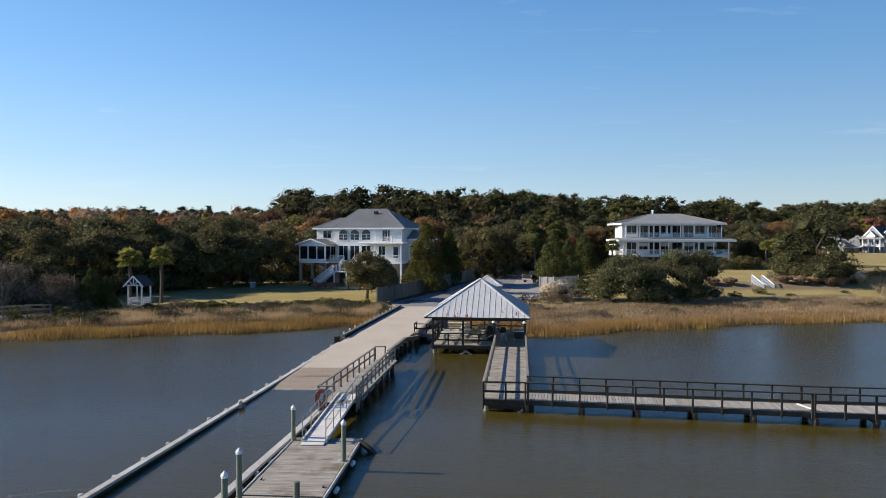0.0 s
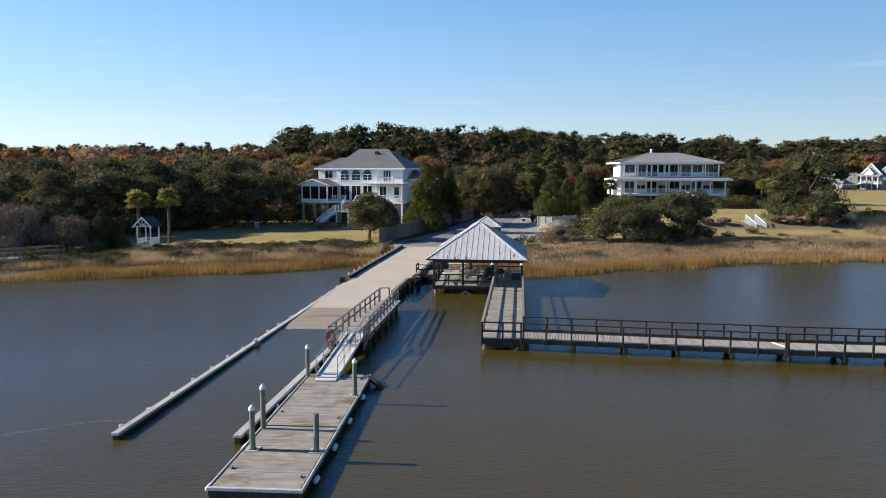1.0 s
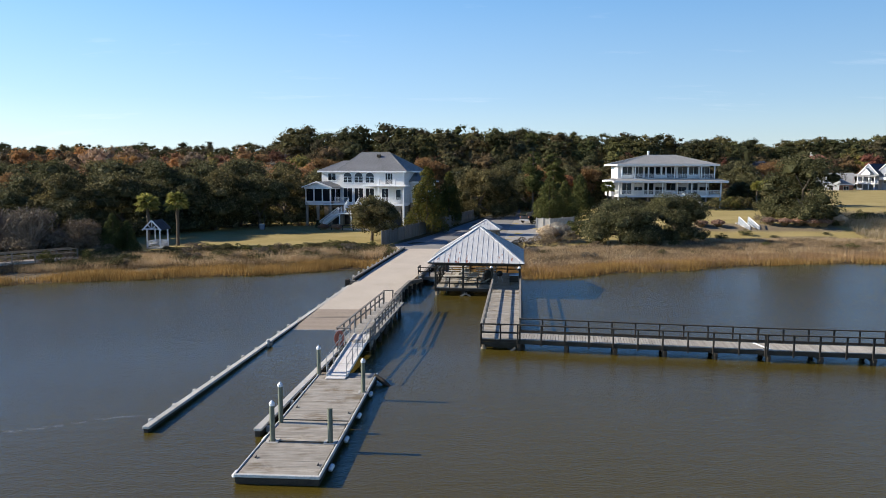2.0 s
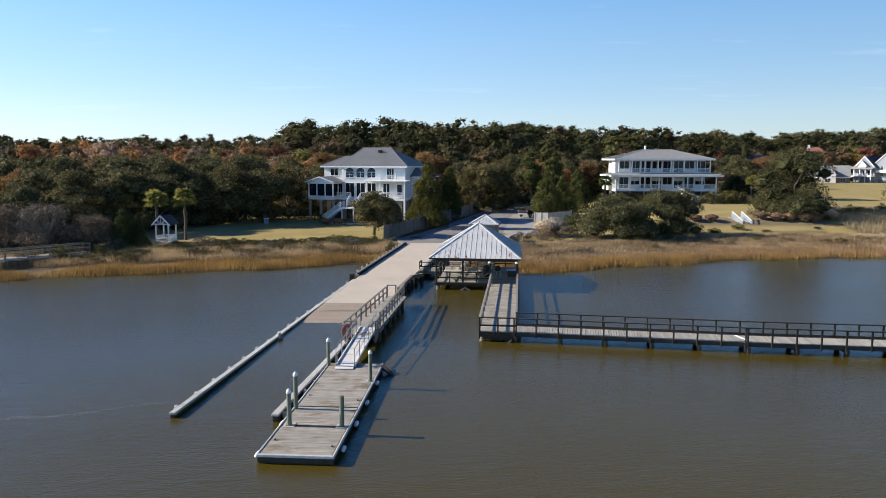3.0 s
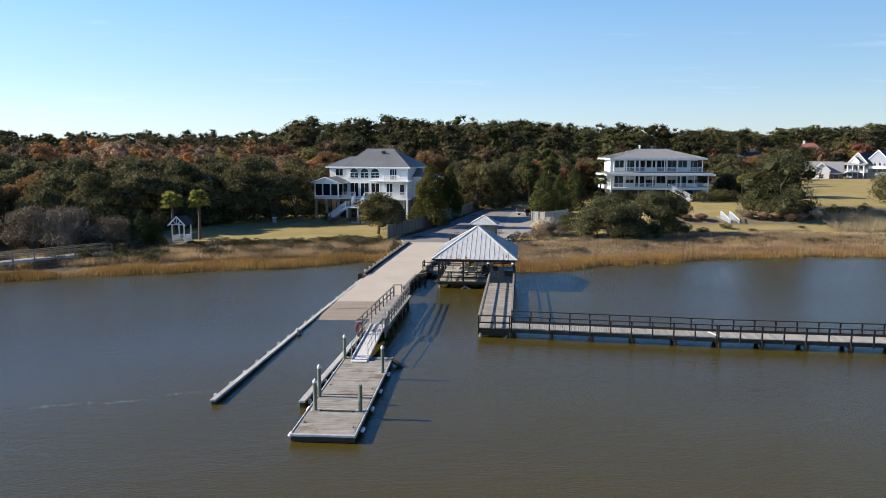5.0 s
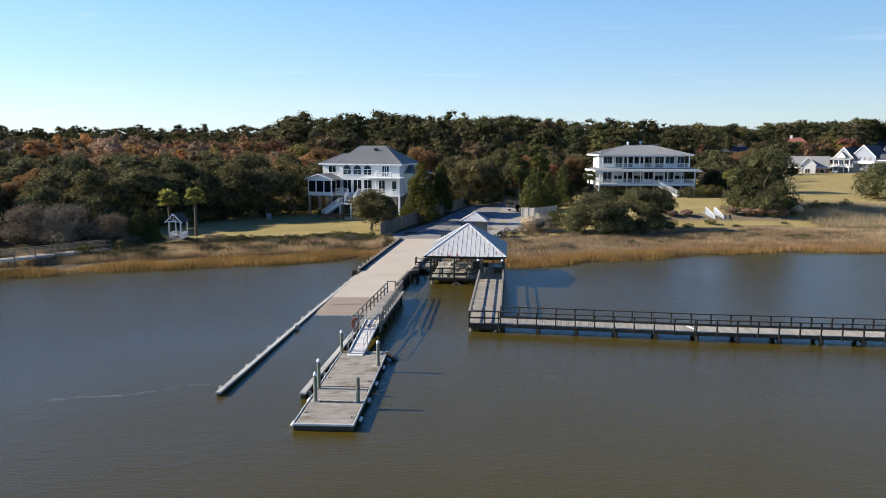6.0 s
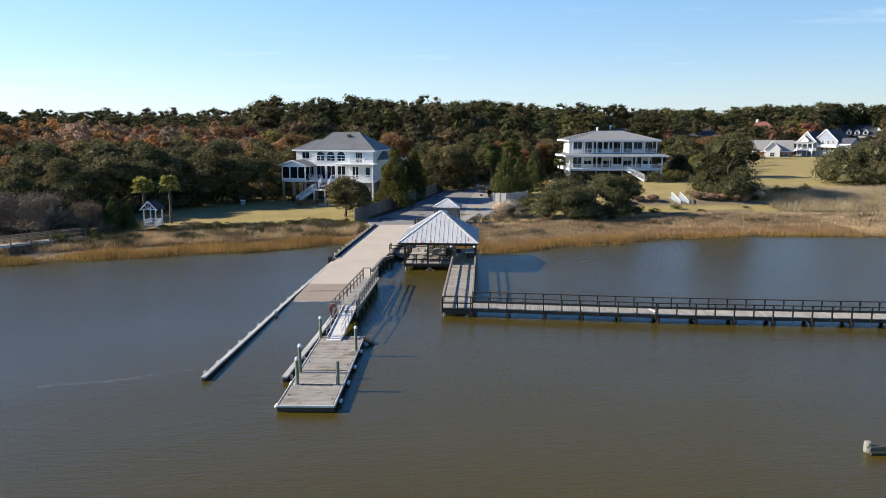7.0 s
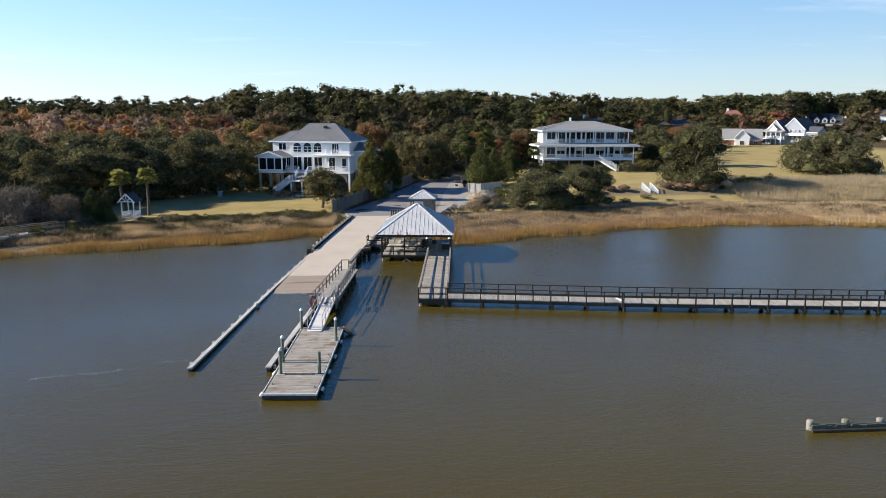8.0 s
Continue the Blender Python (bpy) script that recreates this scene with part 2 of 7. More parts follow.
DECK = surface("weathered_deck_boards", (0.225, 0.195, 0.15), (0.46, 0.42, 0.355), 1.6, fine=18.0, stretch=(1.0, 1.8, 1), rough=0.88, vary=0.26, stain=((0.19, 0.145, 0.09), 0.52))
DECK_Y = surface("grey_walkway_boards", (0.26, 0.24, 0.205), (0.43, 0.40, 0.35), 1.2, fine=22.0, stretch=(3, 0.6, 1), rough=0.85, vary=0.28, stain=((0.17, 0.15, 0.12), 0.63))
TIMBER = surface("weathered_timber", (0.155, 0.135, 0.108), (0.30, 0.268, 0.22), 2.0, fine=25.0, rough=0.85, vary=0.25)
# weathered timber with the shade on its sunless sides darkened into the colour
RAIL = surface("shade_dark_weathered_rail", (0.022, 0.019, 0.015), (0.058, 0.050, 0.040), 2.0, fine=25.0, rough=0.9, vary=0.2, spec=0.2)
PALE_TIMBER = surface("sun_bleached_timber", (0.38, 0.355, 0.31), (0.60, 0.575, 0.52), 1.5, fine=20.0, rough=0.85, vary=0.2, stain=((0.22, 0.19, 0.15), 0.64))
DARK_TIMBER = surface("dark_wet_and_shaded_timber", (0.025, 0.021, 0.016), (0.06, 0.05, 0.037), 2.0, fine=20.0, rough=0.85, spec=0.2)
TAN_PILE = surface("tan_weathered_piling", (0.16, 0.125, 0.085), (0.34, 0.275, 0.19), 2.5, fine=20.0, stretch=(3, 3, 0.7), rough=0.85)
RUB = surface("white_worn_rub_strip", (0.38, 0.36, 0.32), (0.62, 0.60, 0.56), 2.5, fine=18.0, rough=0.6, stain=((0.30, 0.27, 0.22), 0.56))
ALU_RAIL = surface("dull_aluminium_tube", (0.24, 0.24, 0.24), (0.36, 0.36, 0.35), 2.0, fine=20.0, rough=0.5, metal=0.3, relief=0.05)
GREEN_PILE = surface("treated_green_piling", (0.10, 0.112, 0.075), (0.19, 0.20, 0.145), 2.5, fine=25.0, stretch=(3, 3, 0.7), rough=0.8, vary=0.15)
FENCE = surface("grey_fence_boards", (0.13, 0.115, 0.095), (0.24, 0.22, 0.185), 1.5, fine=18.0, stretch=(3, 3, 0.6), rough=0.9, vary=0.3)
WHITE = surface("white_paint", (0.70, 0.70, 0.69), (0.82, 0.82, 0.80), 1.0, fine=15.0, rough=0.55, relief=0.1, depth=0.004)
SIDING = surface("white_siding", (0.62, 0.62, 0.60), (0.74, 0.735, 0.71), 0.6, fine=8.0, stretch=(1, 1, 6), rough=0.6, relief=0.25, depth=0.01)
PLASTIC = surface("white_plastic", (0.70, 0.70, 0.68), (0.84, 0.83, 0.80), 3.0, fine=20.0, rough=0.4, relief=0.05)
ALU = surface("gangway_aluminium", (0.60, 0.56, 0.52), (0.68, 0.66, 0.61), 2.0, fine=20.0, rough=0.7, metal=0.0, relief=0.1)
GREY_ROOF = surface("grey_metal_roof", (0.19, 0.185, 0.175), (0.28, 0.275, 0.26), 0.4, fine=5.0, rough=0.45, metal=0.25, relief=0.08)
PALE_ROOF = surface("pale_grey_shingle", (0.22, 0.22, 0.21), (0.28, 0.28, 0.27), 0.5, fine=9.0, stretch=(1, 1, 4), rough=0.85)
SLATE_ROOF = surface("slate_shingle", (0.05, 0.055, 0.065), (0.09, 0.095, 0.11), 0.5, fine=9.0, rough=0.9, spec=0.2)
RED_ROOF = surface("red_roof_sheet", (0.22, 0.085, 0.065), (0.30, 0.12, 0.09), 0.5, fine=9.0, rough=0.8)
STUCCO = surface("tan_brick_piers", (0.24, 0.19, 0.145), (0.36, 0.30, 0.235), 1.0, fine=10.0, rough=0.9)
BRICK = surface("red_brick_wall", (0.22, 0.10, 0.06), (0.36, 0.18, 0.11), 1.0, fine=10.0, rough=0.9)
BLUE_SIDING = surface("grey_blue_siding", (0.20, 0.225, 0.27), (0.27, 0.295, 0.34), 0.6, fine=8.0, stretch=(1, 1, 6), rough=0.7)
# near-black colour standing in for the shade under the raised houses
VOID = surface("painted_bay_shade", (0.035, 0.035, 0.035), (0.07, 0.07, 0.065), 1.0, rough=0.9)
CURTAIN = surface("pale_window_blind", (0.45, 0.45, 0.44), (0.6, 0.6, 0.58), 1.0, rough=0.9)
BARK = surface("tree_bark", (0.06, 0.045, 0.03), (0.14, 0.11, 0.08), 2.0, fine=12.0, stretch=(2, 2, 0.5), rough=0.95)
TWIG = surface("bare_twigs", (0.12, 0.098, 0.074), (0.25, 0.21, 0.165), 1.0, fine=9.0, rough=0.95)
CAR = surface("dark_truck_paint", (0.02, 0.022, 0.025), (0.04, 0.042, 0.045), 1.0, rough=0.25, relief=0.02)
RUBBER = surface("black_rubber", (0.015, 0.015, 0.015), (0.035, 0.035, 0.035), 3.0, rough=0.8)
ROPE = surface("faded_red_hose", (0.20, 0.065, 0.05), (0.34, 0.12, 0.085), 4.0, rough=0.7)
BLUE_LID = surface("pale_blue_lid", (0.30, 0.45, 0.58), (0.42, 0.56, 0.68), 3.0, rough=0.5)
CHROME = surface("galvanised_steel", (0.45, 0.45, 0.45), (0.6, 0.6, 0.6), 3.0, rough=0.4, metal=0.8, relief=0.05)
OAK = leaf("live_oak_leaves", (0.031, 0.034, 0.017), (0.155, 0.143, 0.075), (0.275, 0.245, 0.15), 0.35, ((0.70, 0.75, 0.66), (0.92, 0.96, 0.88), (1.05, 1.04, 0.95), (1.22, 1.1, 0.9)))
PINE = leaf("pine_needles", (0.028, 0.038, 0.013), (0.118, 0.130, 0.043), (0.20, 0.19, 0.075))
CEDAR = leaf("cedar_foliage", (0.035, 0.045, 0.012), (0.10, 0.105, 0.03), (0.22, 0.16, 0.035))
AUTUMN = leaf("autumn_leaves", (0.14, 0.085, 0.045), (0.32, 0.19, 0.09), (0.42, 0.28, 0.14), 0.5)
RUSSET = leaf("russet_leaves", (0.13, 0.07, 0.05), (0.29, 0.155, 0.10), (0.36, 0.21, 0.13), 0.5)
GOLD = leaf("yellowing_leaves", (0.10, 0.09, 0.02), (0.26, 0.20, 0.04), (0.36, 0.26, 0.05))
GREYBRUSH = leaf("grey_brush_twigs", (0.085, 0.07, 0.053), (0.21, 0.175, 0.135), (0.32, 0.275, 0.215), 0.15)
SHRUB = leaf("green_shrub_leaves", (0.045, 0.055, 0.018), (0.12, 0.125, 0.045), (0.2, 0.17, 0.08))
WOODS = wood_leaves("woodland_leaves", 0.35)
PALM = leaf("palm_fronds", (0.14, 0.15, 0.035), (0.38, 0.36, 0.10), (0.56, 0.46, 0.17), 0.45)
SPARTINA = leaf("golden_cordgrass", (0.15, 0.10, 0.043), (0.36, 0.25, 0.10), (0.48, 0.36, 0.16), 0.3)
DRYGRASS = leaf("dry_brown_grass", (0.26, 0.185, 0.105), (0.60, 0.455, 0.28), (0.74, 0.60, 0.42), 0.3)
DULLGRASS = leaf("dull_brown_grass", (0.075, 0.058, 0.035), (0.21, 0.155, 0.095), (0.30, 0.235, 0.15), 0.3)
REED = leaf("pale_tan_reeds", (0.32, 0.24, 0.14), (0.55, 0.43, 0.28), (0.65, 0.54, 0.37), 0.3)
PLUME = leaf("cream_plumes", (0.30, 0.27, 0.22), (0.50, 0.46, 0.39), (0.62, 0.58, 0.51), 0.3)
RUSTGRASS = leaf("rusty_cordgrass", (0.15, 0.098, 0.058), (0.36, 0.25, 0.15), (0.47, 0.35, 0.22), 0.3)
MUHLY = leaf("pinkish_brown_grass", (0.20, 0.12, 0.085), (0.36, 0.23, 0.17), (0.45, 0.31, 0.24), 0.3)


# ---- builders ----
def empty(name, m, label, category, group="", kind=""):
    e = new(name)
    e.matrix_basis = m
    e.empty_display_size = 0.2
    return tagged(e, label, category, group, kind)


def finish(name, bm, mat, parent=None, label="", smooth=False):
    me = bpy.data.meshes.new(name)
    bm.normal_update()
    bm.to_mesh(me)
    bm.free()
    return mesh_part(name, me, mat, parent, label, smooth)


def mesh_part(name, me, mat, parent=None, label="", smooth=False):
    if mat and not me.materials:
        me.materials.append(mat)
    if smooth:
        me.shade_smooth()
    ob = new(name, me)
    ob.parent = parent
    if label:
        tagged(ob, label)
    return ob


part = finish


def add_box(bm, lo, hi, bevel=0.0):
    c, s = [(a + b) / 2 for a, b in zip(lo, hi)], [abs(b - a) for a, b in zip(lo, hi)]
    r = bmesh.ops.create_cube(bm, size=1, matrix=Matrix.Translation(c) @ Matrix.Diagonal((*s, 1)))
    if bevel:
        es = list({e for v in r["verts"] for e in v.link_edges})
        bmesh.ops.bevel(bm, geom=es, offset=bevel, segments=1, affect="EDGES")
    return bm


def box(name, lo, hi, mat, parent=None, label="", bevel=0.0):
    return finish(name, add_box(bmesh.new(), lo, hi, bevel), mat, parent, label)


def along(p, q):
    """A frame at p whose y axis points to q and whose z axis leans upwards."""
    p, q = Vector(p), Vector(q)
    y = (q - p).normalized()
    up = Vector((0, 0, 1)) if abs(y.z) < 0.95 else Vector((0, 1, 0))
    x = y.cross(up).normalized()
    z = x.cross(y)
    return Matrix((( x.x, y.x, z.x, p.x), (x.y, y.y, z.y, p.y), (x.z, y.z, z.z, p.z), (0, 0, 0, 1))), (q - p).length


def add_beam(bm, p, q, w, h, bevel=0.0):
    m, n = along(p, q)
    r = bmesh.ops.create_cube(bm, size=1, matrix=m @ Matrix.Translation((0, n / 2, 0)) @ Matrix.Diagonal((w, n, h, 1)))
    if bevel:
        bmesh.ops.bevel(bm, geom=list({e for v in r["verts"] for e in v.link_edges}), offset=bevel, segments=1, affect="EDGES")
    return bm


def beam(name, p, q, w, h, mat, parent=None, label="", bevel=0.0):
    return finish(name, add_beam(bmesh.new(), p, q, w, h, bevel), mat, parent, label)


def add_lathe(bm, profile, at=(0, 0, 0), n=12):
    rings = []
    for r, z in profile:
        if r < 1e-4:
            rings.append([bm.verts.new((at[0], at[1], at[2] + z))])
        else:
            rings.append([bm.verts.new((at[0] + r * math.cos(2 * math.pi * k / n), at[1] + r * math.sin(2 * math.pi * k / n), at[2] + z)) for k in range(n)])
    for a, b in zip(rings, rings[1:]):
        for k in range(n):
            j = (k + 1) % n
            if len(a) == 1 and len(b) > 1:
                bm.faces.new((a[0], b[j], b[k]))
            elif len(b) == 1 and len(a) > 1:
                bm.faces.new((a[k], a[j], b[0]))
            elif len(a) > 1:
                bm.faces.new((a[k], a[j], b[j], b[k]))
    return bm


def lathe(name, profile, mat, parent=None, label="", at=(0, 0, 0), n=12, smooth=False):
    return finish(name, add_lathe(bmesh.new(), profile, at, n), mat, parent, label, smooth)


def add_tube(bm, pts, radii, n=6):
    pts = [Vector(p) for p in pts]
    rings = []
    for k, p in enumerate(pts):
        d = (pts[min(k + 1, len(pts) - 1)] - pts[max(k - 1, 0)]).normalized()
        a = d.orthogonal().normalized()
        b = d.cross(a)
        rings.append([bm.verts.new(p + radii[k] * (math.cos(2 * math.pi * i / n) * a + math.sin(2 * math.pi * i / n) * b)) for i in range(n)])
    for r, s in zip(rings, rings[1:]):
        for i in range(n):
            bm.faces.new((r[i], r[(i + 1) % n], s[(i + 1) % n], s[i]))
    bm.faces.new(rings[0][::-1])
    bm.faces.new(rings[-1])
    return bm


def add_prism(bm, poly, thick):
    """A slab: the polygon and its copy, thick metres below along its normal."""
    poly = [Vector(p) for p in poly]
    nrm = (poly[1] - poly[0]).cross(poly[2] - poly[1]).normalized()
    top = [bm.verts.new(p) for p in poly]
    low = [bm.verts.new(p - nrm * thick) for p in poly]
    bm.faces.new(top)
    bm.faces.new(low[::-1])
    for k in range(len(poly)):
        j = (k + 1) % len(poly)
        bm.faces.new((top[j], top[k], low[k], low[j]))
    return bm


def clip(poly, axis, lo, hi):
    """The part of a convex polygon with lo <= p.axis <= hi."""
    for sgn, lim in ((1, lo), (-1, -hi)):
        out = []
        for a, b in zip(poly, poly[1:] + poly[:1]):
            da, db = sgn * a.dot(axis) - lim, sgn * b.dot(axis) - lim
            if da >= 0:
                out.append(a)
            if (da >= 0) != (db >= 0):
                out.append(a.lerp(b, da / (da - db)))
        poly = out
        if len(poly) < 3:
            return []
    return poly


def roof_face(poly, parent, mat, step=0.42, pieces=False, odd=None, odd_at=(), rib=0.035, thick=0.05):
    """A standing-seam face; the first edge of poly is the eave. With pieces, every pan is a part."""
    poly = [Vector(p) for p in poly]
    ax = (poly[1] - poly[0]).normalized()
    nrm = (poly[1] - poly[0]).cross(poly[2] - poly[1]).normalized()
    up = nrm.cross(ax)
    lo, hi = min(p.dot(ax) for p in poly), max(p.dot(ax) for p in poly)
    n = max(1, round((hi - lo) / step))
    ribs = bmesh.new()
    if not pieces:
        finish("roof_panel", add_prism(bmesh.new(), poly, thick), mat, parent)
    for k in range(n):
        a, b = lo + (hi - lo) * k / n, lo + (hi - lo) * (k + 1) / n
        if pieces:
            cut = clip(poly, ax, a, b)
            if cut:
                finish("roof_panel", add_prism(bmesh.new(), cut, thick), odd if k in odd_at else mat, parent)
        if k:
            cut = clip(poly, ax, a - 0.01, a + 0.01)
            if cut:
                s0, s1 = min(p.dot(up) for p in cut), max(p.dot(up) for p in cut)
                base = cut[0] + up * (s0 - cut[0].dot(up)) + ax * (a - cut[0].dot(ax)) + nrm * rib * 0.4
                if s1 - s0 > 0.1:
                    add_beam(ribs, base, base + up * (s1 - s0), 0.03, rib)
    tagged(finish("standing_seam", ribs, mat, parent), kind="stuff")


def hip_roof(parent, lo, hi, z, ridge, rise, mat, step=0.42, thick=0.06, **more):
    """lo, hi: the eave's corners; ridge: (x0, x1, y) of the ridge's ends."""
    (x0, y0), (x1, y1), (r0, r1, ry) = lo, hi, ridge
    a, b, c, d = (x0, y0, z), (x1, y0, z), (x1, y1, z), (x0, y1, z)
    e, f = (r0, ry, z + rise), (r1, ry, z + rise)
    if r1 - r0 > 0.05:
        faces = [(a, b, f, e), (b, c, f), (c, d, e, f), (d, a, e)]
    else:
        faces = [(a, b, e), (b, c, e), (c, d, e), (d, a, e)]
    for k, poly in enumerate(faces):
        roof_face(poly, parent, mat, step, thick=thick, **(more if k == 0 else {"pieces": more.get("pieces", False)}))
    caps = bmesh.new()
    for p, q in ((a, e), (b, f), (c, f), (d, e), (e, f)):
        if (Vector(p) - Vector(q)).length > 0.1:
            add_beam(caps, Vector(p) + Vector((0, 0, 0.02)), Vector(q) + Vector((0, 0, 0.02)), 0.16, 0.05)
    finish("ridge_cap", caps, mat, parent)


def fascia(parent, lo, hi, z, h, mat, out=0.03):
    (x0, y0), (x1, y1) = lo, hi
    box("fascia", (x0 - out, y0 - out, z - h), (x1 + out, y0 + 0.02, z - 0.01), mat, parent)
    box("fascia", (x0 - out, y1 - 0.02, z - h), (x1 + out, y1 + out, z - 0.01), mat, parent)
    box("fascia", (x0 - out, y0 + 0.02, z - h), (x0 + 0.02, y1 - 0.02, z - 0.01), mat, parent)
    box("fascia", (x1 - 0.02, y0 + 0.02, z - h), (x1 + out, y1 - 0.02, z - 0.01), mat, parent)


# ---- ground and water ----
SHORE = [(-2500, 40), (-90, 48), (-60, 56), (-41, 62), (-36, 64.5), (-29, 66.5), (-22, 68.5), (-17, 70.5), (-11, 73.5), (-4, 75), (2, 72), (7, 67.5), (12, 69), (18, 72), (24, 73.5), (31, 77), (38, 79), (50, 80.5), (67, 78), (110, 80), (2500, 90)]
SX, SY = np.array(SHORE, float).T
SY = -6 + (SY + 6) * 0.987


def shore(x):
    return np.interp(x, SX, SY)


def height(x, y):
    """The lie of the land."""
    d = y - shore(x)
    z = np.interp(d, [-400, -12, -3, 0, 9, 20, 40, 400], [-3, -1.6, -0.5, 0.02, 0.55, 1.15, 1.5, 2.4])
    z = z + 0.15 * np.clip((20 - d) / 11, 0, 1)
    right = np.clip((x - 24) / 14, 0, 1)
    z = z + right * np.interp(y, [0, 99, 106, 140, 300], [0, 0, 1.55, 1.35, 1.0])
    drive = np.interp(y, [83, 100, 140, 200], [0.92, 1.03, 1.34, 1.84])
    mid = np.interp(x, [-9.5, -8.5, 20, 26], [0, 1, 1, 0]) * (d > 8)
    return z - mid * np.maximum(z - drive, 0)


def grid_mesh(name, xs, ys, zf):
    X, Y = np.meshgrid(xs, ys)
    Zv = zf(X, Y)
    co = np.stack([X, Y, Zv], -1).reshape(-1, 3)
    nx, ny = len(xs), len(ys)
    i = (np.arange(ny - 1)[:, None] * nx + np.arange(nx - 1)).ravel()
    me = bpy.data.meshes.new(name)
    me.from_pydata(co.tolist(), [], np.stack([i, i + 1, i + 1 + nx, i + nx], 1).tolist())
    me.shade_smooth()
    return me, co


def steps(*marks):
    """Coordinates from (start, stop, step) stretches."""
    return np.concatenate([np.arange(a, b, s) for a, b, s in marks])


def build_ground():
    xs = steps((-3000, -400, 200), (-400, -80, 20), (-80, 110, 1.5), (110, 400, 20), (400, 3001, 200))
    ys = steps((-3000, 0, 500), (0, 50, 10), (50, 125, 1.25), (125, 200, 5), (200, 600, 25), (600, 3001, 200))
    rng = np.random.default_rng(3)
    me, co = grid_mesh("ground", xs, ys, lambda x, y: height(x, y) + 0.06 * np.sin(x * 0.9 + 2 * np.sin(y * 0.31)) * np.sin(y * 0.7) * (y - shore(x) > 2))
    x, y = co[:, 0], co[:, 1]
    d = y - shore(x)
    lawn = np.zeros(len(co))
    left = (x > -44) & (x < -7) & (d > 15) & (y < 135)
    right = (x > 8) & (x < 190) & (d > 20) & (y < 300)
    lawn[left | right] = 1
    mud = ((d < 15) | ((x > 8) & (d < 20)) | ((x > 33) & (x < 58) & (y > 101.5) & (y < 105.5))).astype(float)
    wet = np.clip(1.6 - d / 1.5, 0, 1)
    col = np.stack([lawn, mud, wet, 1 + 0 * mud], 1).astype(np.float32)
    a = me.color_attributes.new("zone", "FLOAT_COLOR", "POINT")
    a.data.foreach_set("color", col.ravel())
    tagged(mesh_part("ground", me, GROUND), "dry lawn, mud bank and leaf litter by the river", "ground", kind="structure")


build_ground()
WATER_Z = 0.15
me, _ = grid_mesh("water", steps((-3000, -200, 400), (-200, 201, 20), (400, 3001, 400)), steps((-3000, -100, 400), (-100, 121, 20)), lambda x, y: WATER_Z + 0 * x)
tagged(mesh_part("water", me, WATER), "rippled silty brown tidal river water", "water", kind="structure")


def strip(name, rows, mat, label, category, thick=0.3, across=6, rough=0.0):
    """A paved strip from rows of (left x, left y, right x, right y, z)."""
    bm = bmesh.new()
    grid = []
    fine = []
    for a, b in zip(rows, rows[1:]):
        n = max(1, int(math.dist(a[:2], b[:2]) / 2))
        fine += [[p + (q - p) * k / n for p, q in zip(a, b)] for k in range(n)]
    fine.append(rows[-1])
    for lx, ly, rx, ry, z in fine:
        grid.append([bm.verts.new((lx + (rx - lx) * k / across, ly + (ry - ly) * k / across, z + rough * noise.noise((lx * 0.3 + k, ly * 0.3, 0)))) for k in range(across + 1)])
    for a, b in zip(grid, grid[1:]):
        for k in range(across):
            bm.faces.new((a[k], a[k + 1], b[k + 1], b[k]))
    edge = [e for e in bm.edges if e.is_boundary]
    ext = bmesh.ops.extrude_edge_only(bm, edges=edge)
    for v in ext["geom"]:
        if isinstance(v, bmesh.types.BMVert):
            v.co.z -= thick
    return tagged(finish(name, bm, mat), label, category, kind="structure")


strip("wet_boat_ramp", [(-13.1, 24, -7.6, 24, -2.3), (-10.45, 43.9, -5.45, 43.9, 0.15), (-9.8, 49.6, -4.76, 49.6, 0.40)], DAMP, "brown damp grooved lower part of the boat ramp", "boat ramp")
strip("boat_ramp", [(-9.8, 49.6, -4.76, 49.6, 0.40), (-9.35, 53.2, -4.3, 53.2, 0.57)], CONCRETE, "tan concrete boat ramp running down into the river", "boat ramp")
strip("road", [(-9.25, 53.2, -4.3, 53.2, 0.57), (-8.4, 58.8, -3.55, 58.8, 0.92), (-8.0, 62.9, -3.0, 62.9, 0.97), (-7.05, 72.1, -1.65, 72.1, 0.97), (-5.5, 85.5, -0.4, 85.5, 0.97)], CONCRETE, "pale tan concrete causeway leading ashore", "road", thick=0.8)
strip("asphalt_road", [(-6.4, 85.5, 4.0, 85.5, 0.97), (-7.4, 90, 6.5, 90, 1.0), (-4.3, 98, 7.5, 98, 1.06), (-0.6, 111, 9, 111, 1.16), (2.5, 123, 10.5, 123, 1.25), (7, 140, 13, 140, 1.4), (10, 155, 15, 155, 1.55), (14, 200, 19, 200, 1.9)], ASPHALT, "worn grey asphalt drive between fence and trees", "road")
strip("gravel_lot", [(4.0, 86, 7, 85.5, 0.965), (6.5, 90, 10, 92, 0.995), (7.5, 98, 14, 101, 1.055), (9, 111, 17.5, 111, 1.155), (10.5, 123, 18, 123, 1.245), (13, 140, 18.5, 141, 1.39)], GRAVEL, "pale gravel parking area beside the drive", "gravel lot")


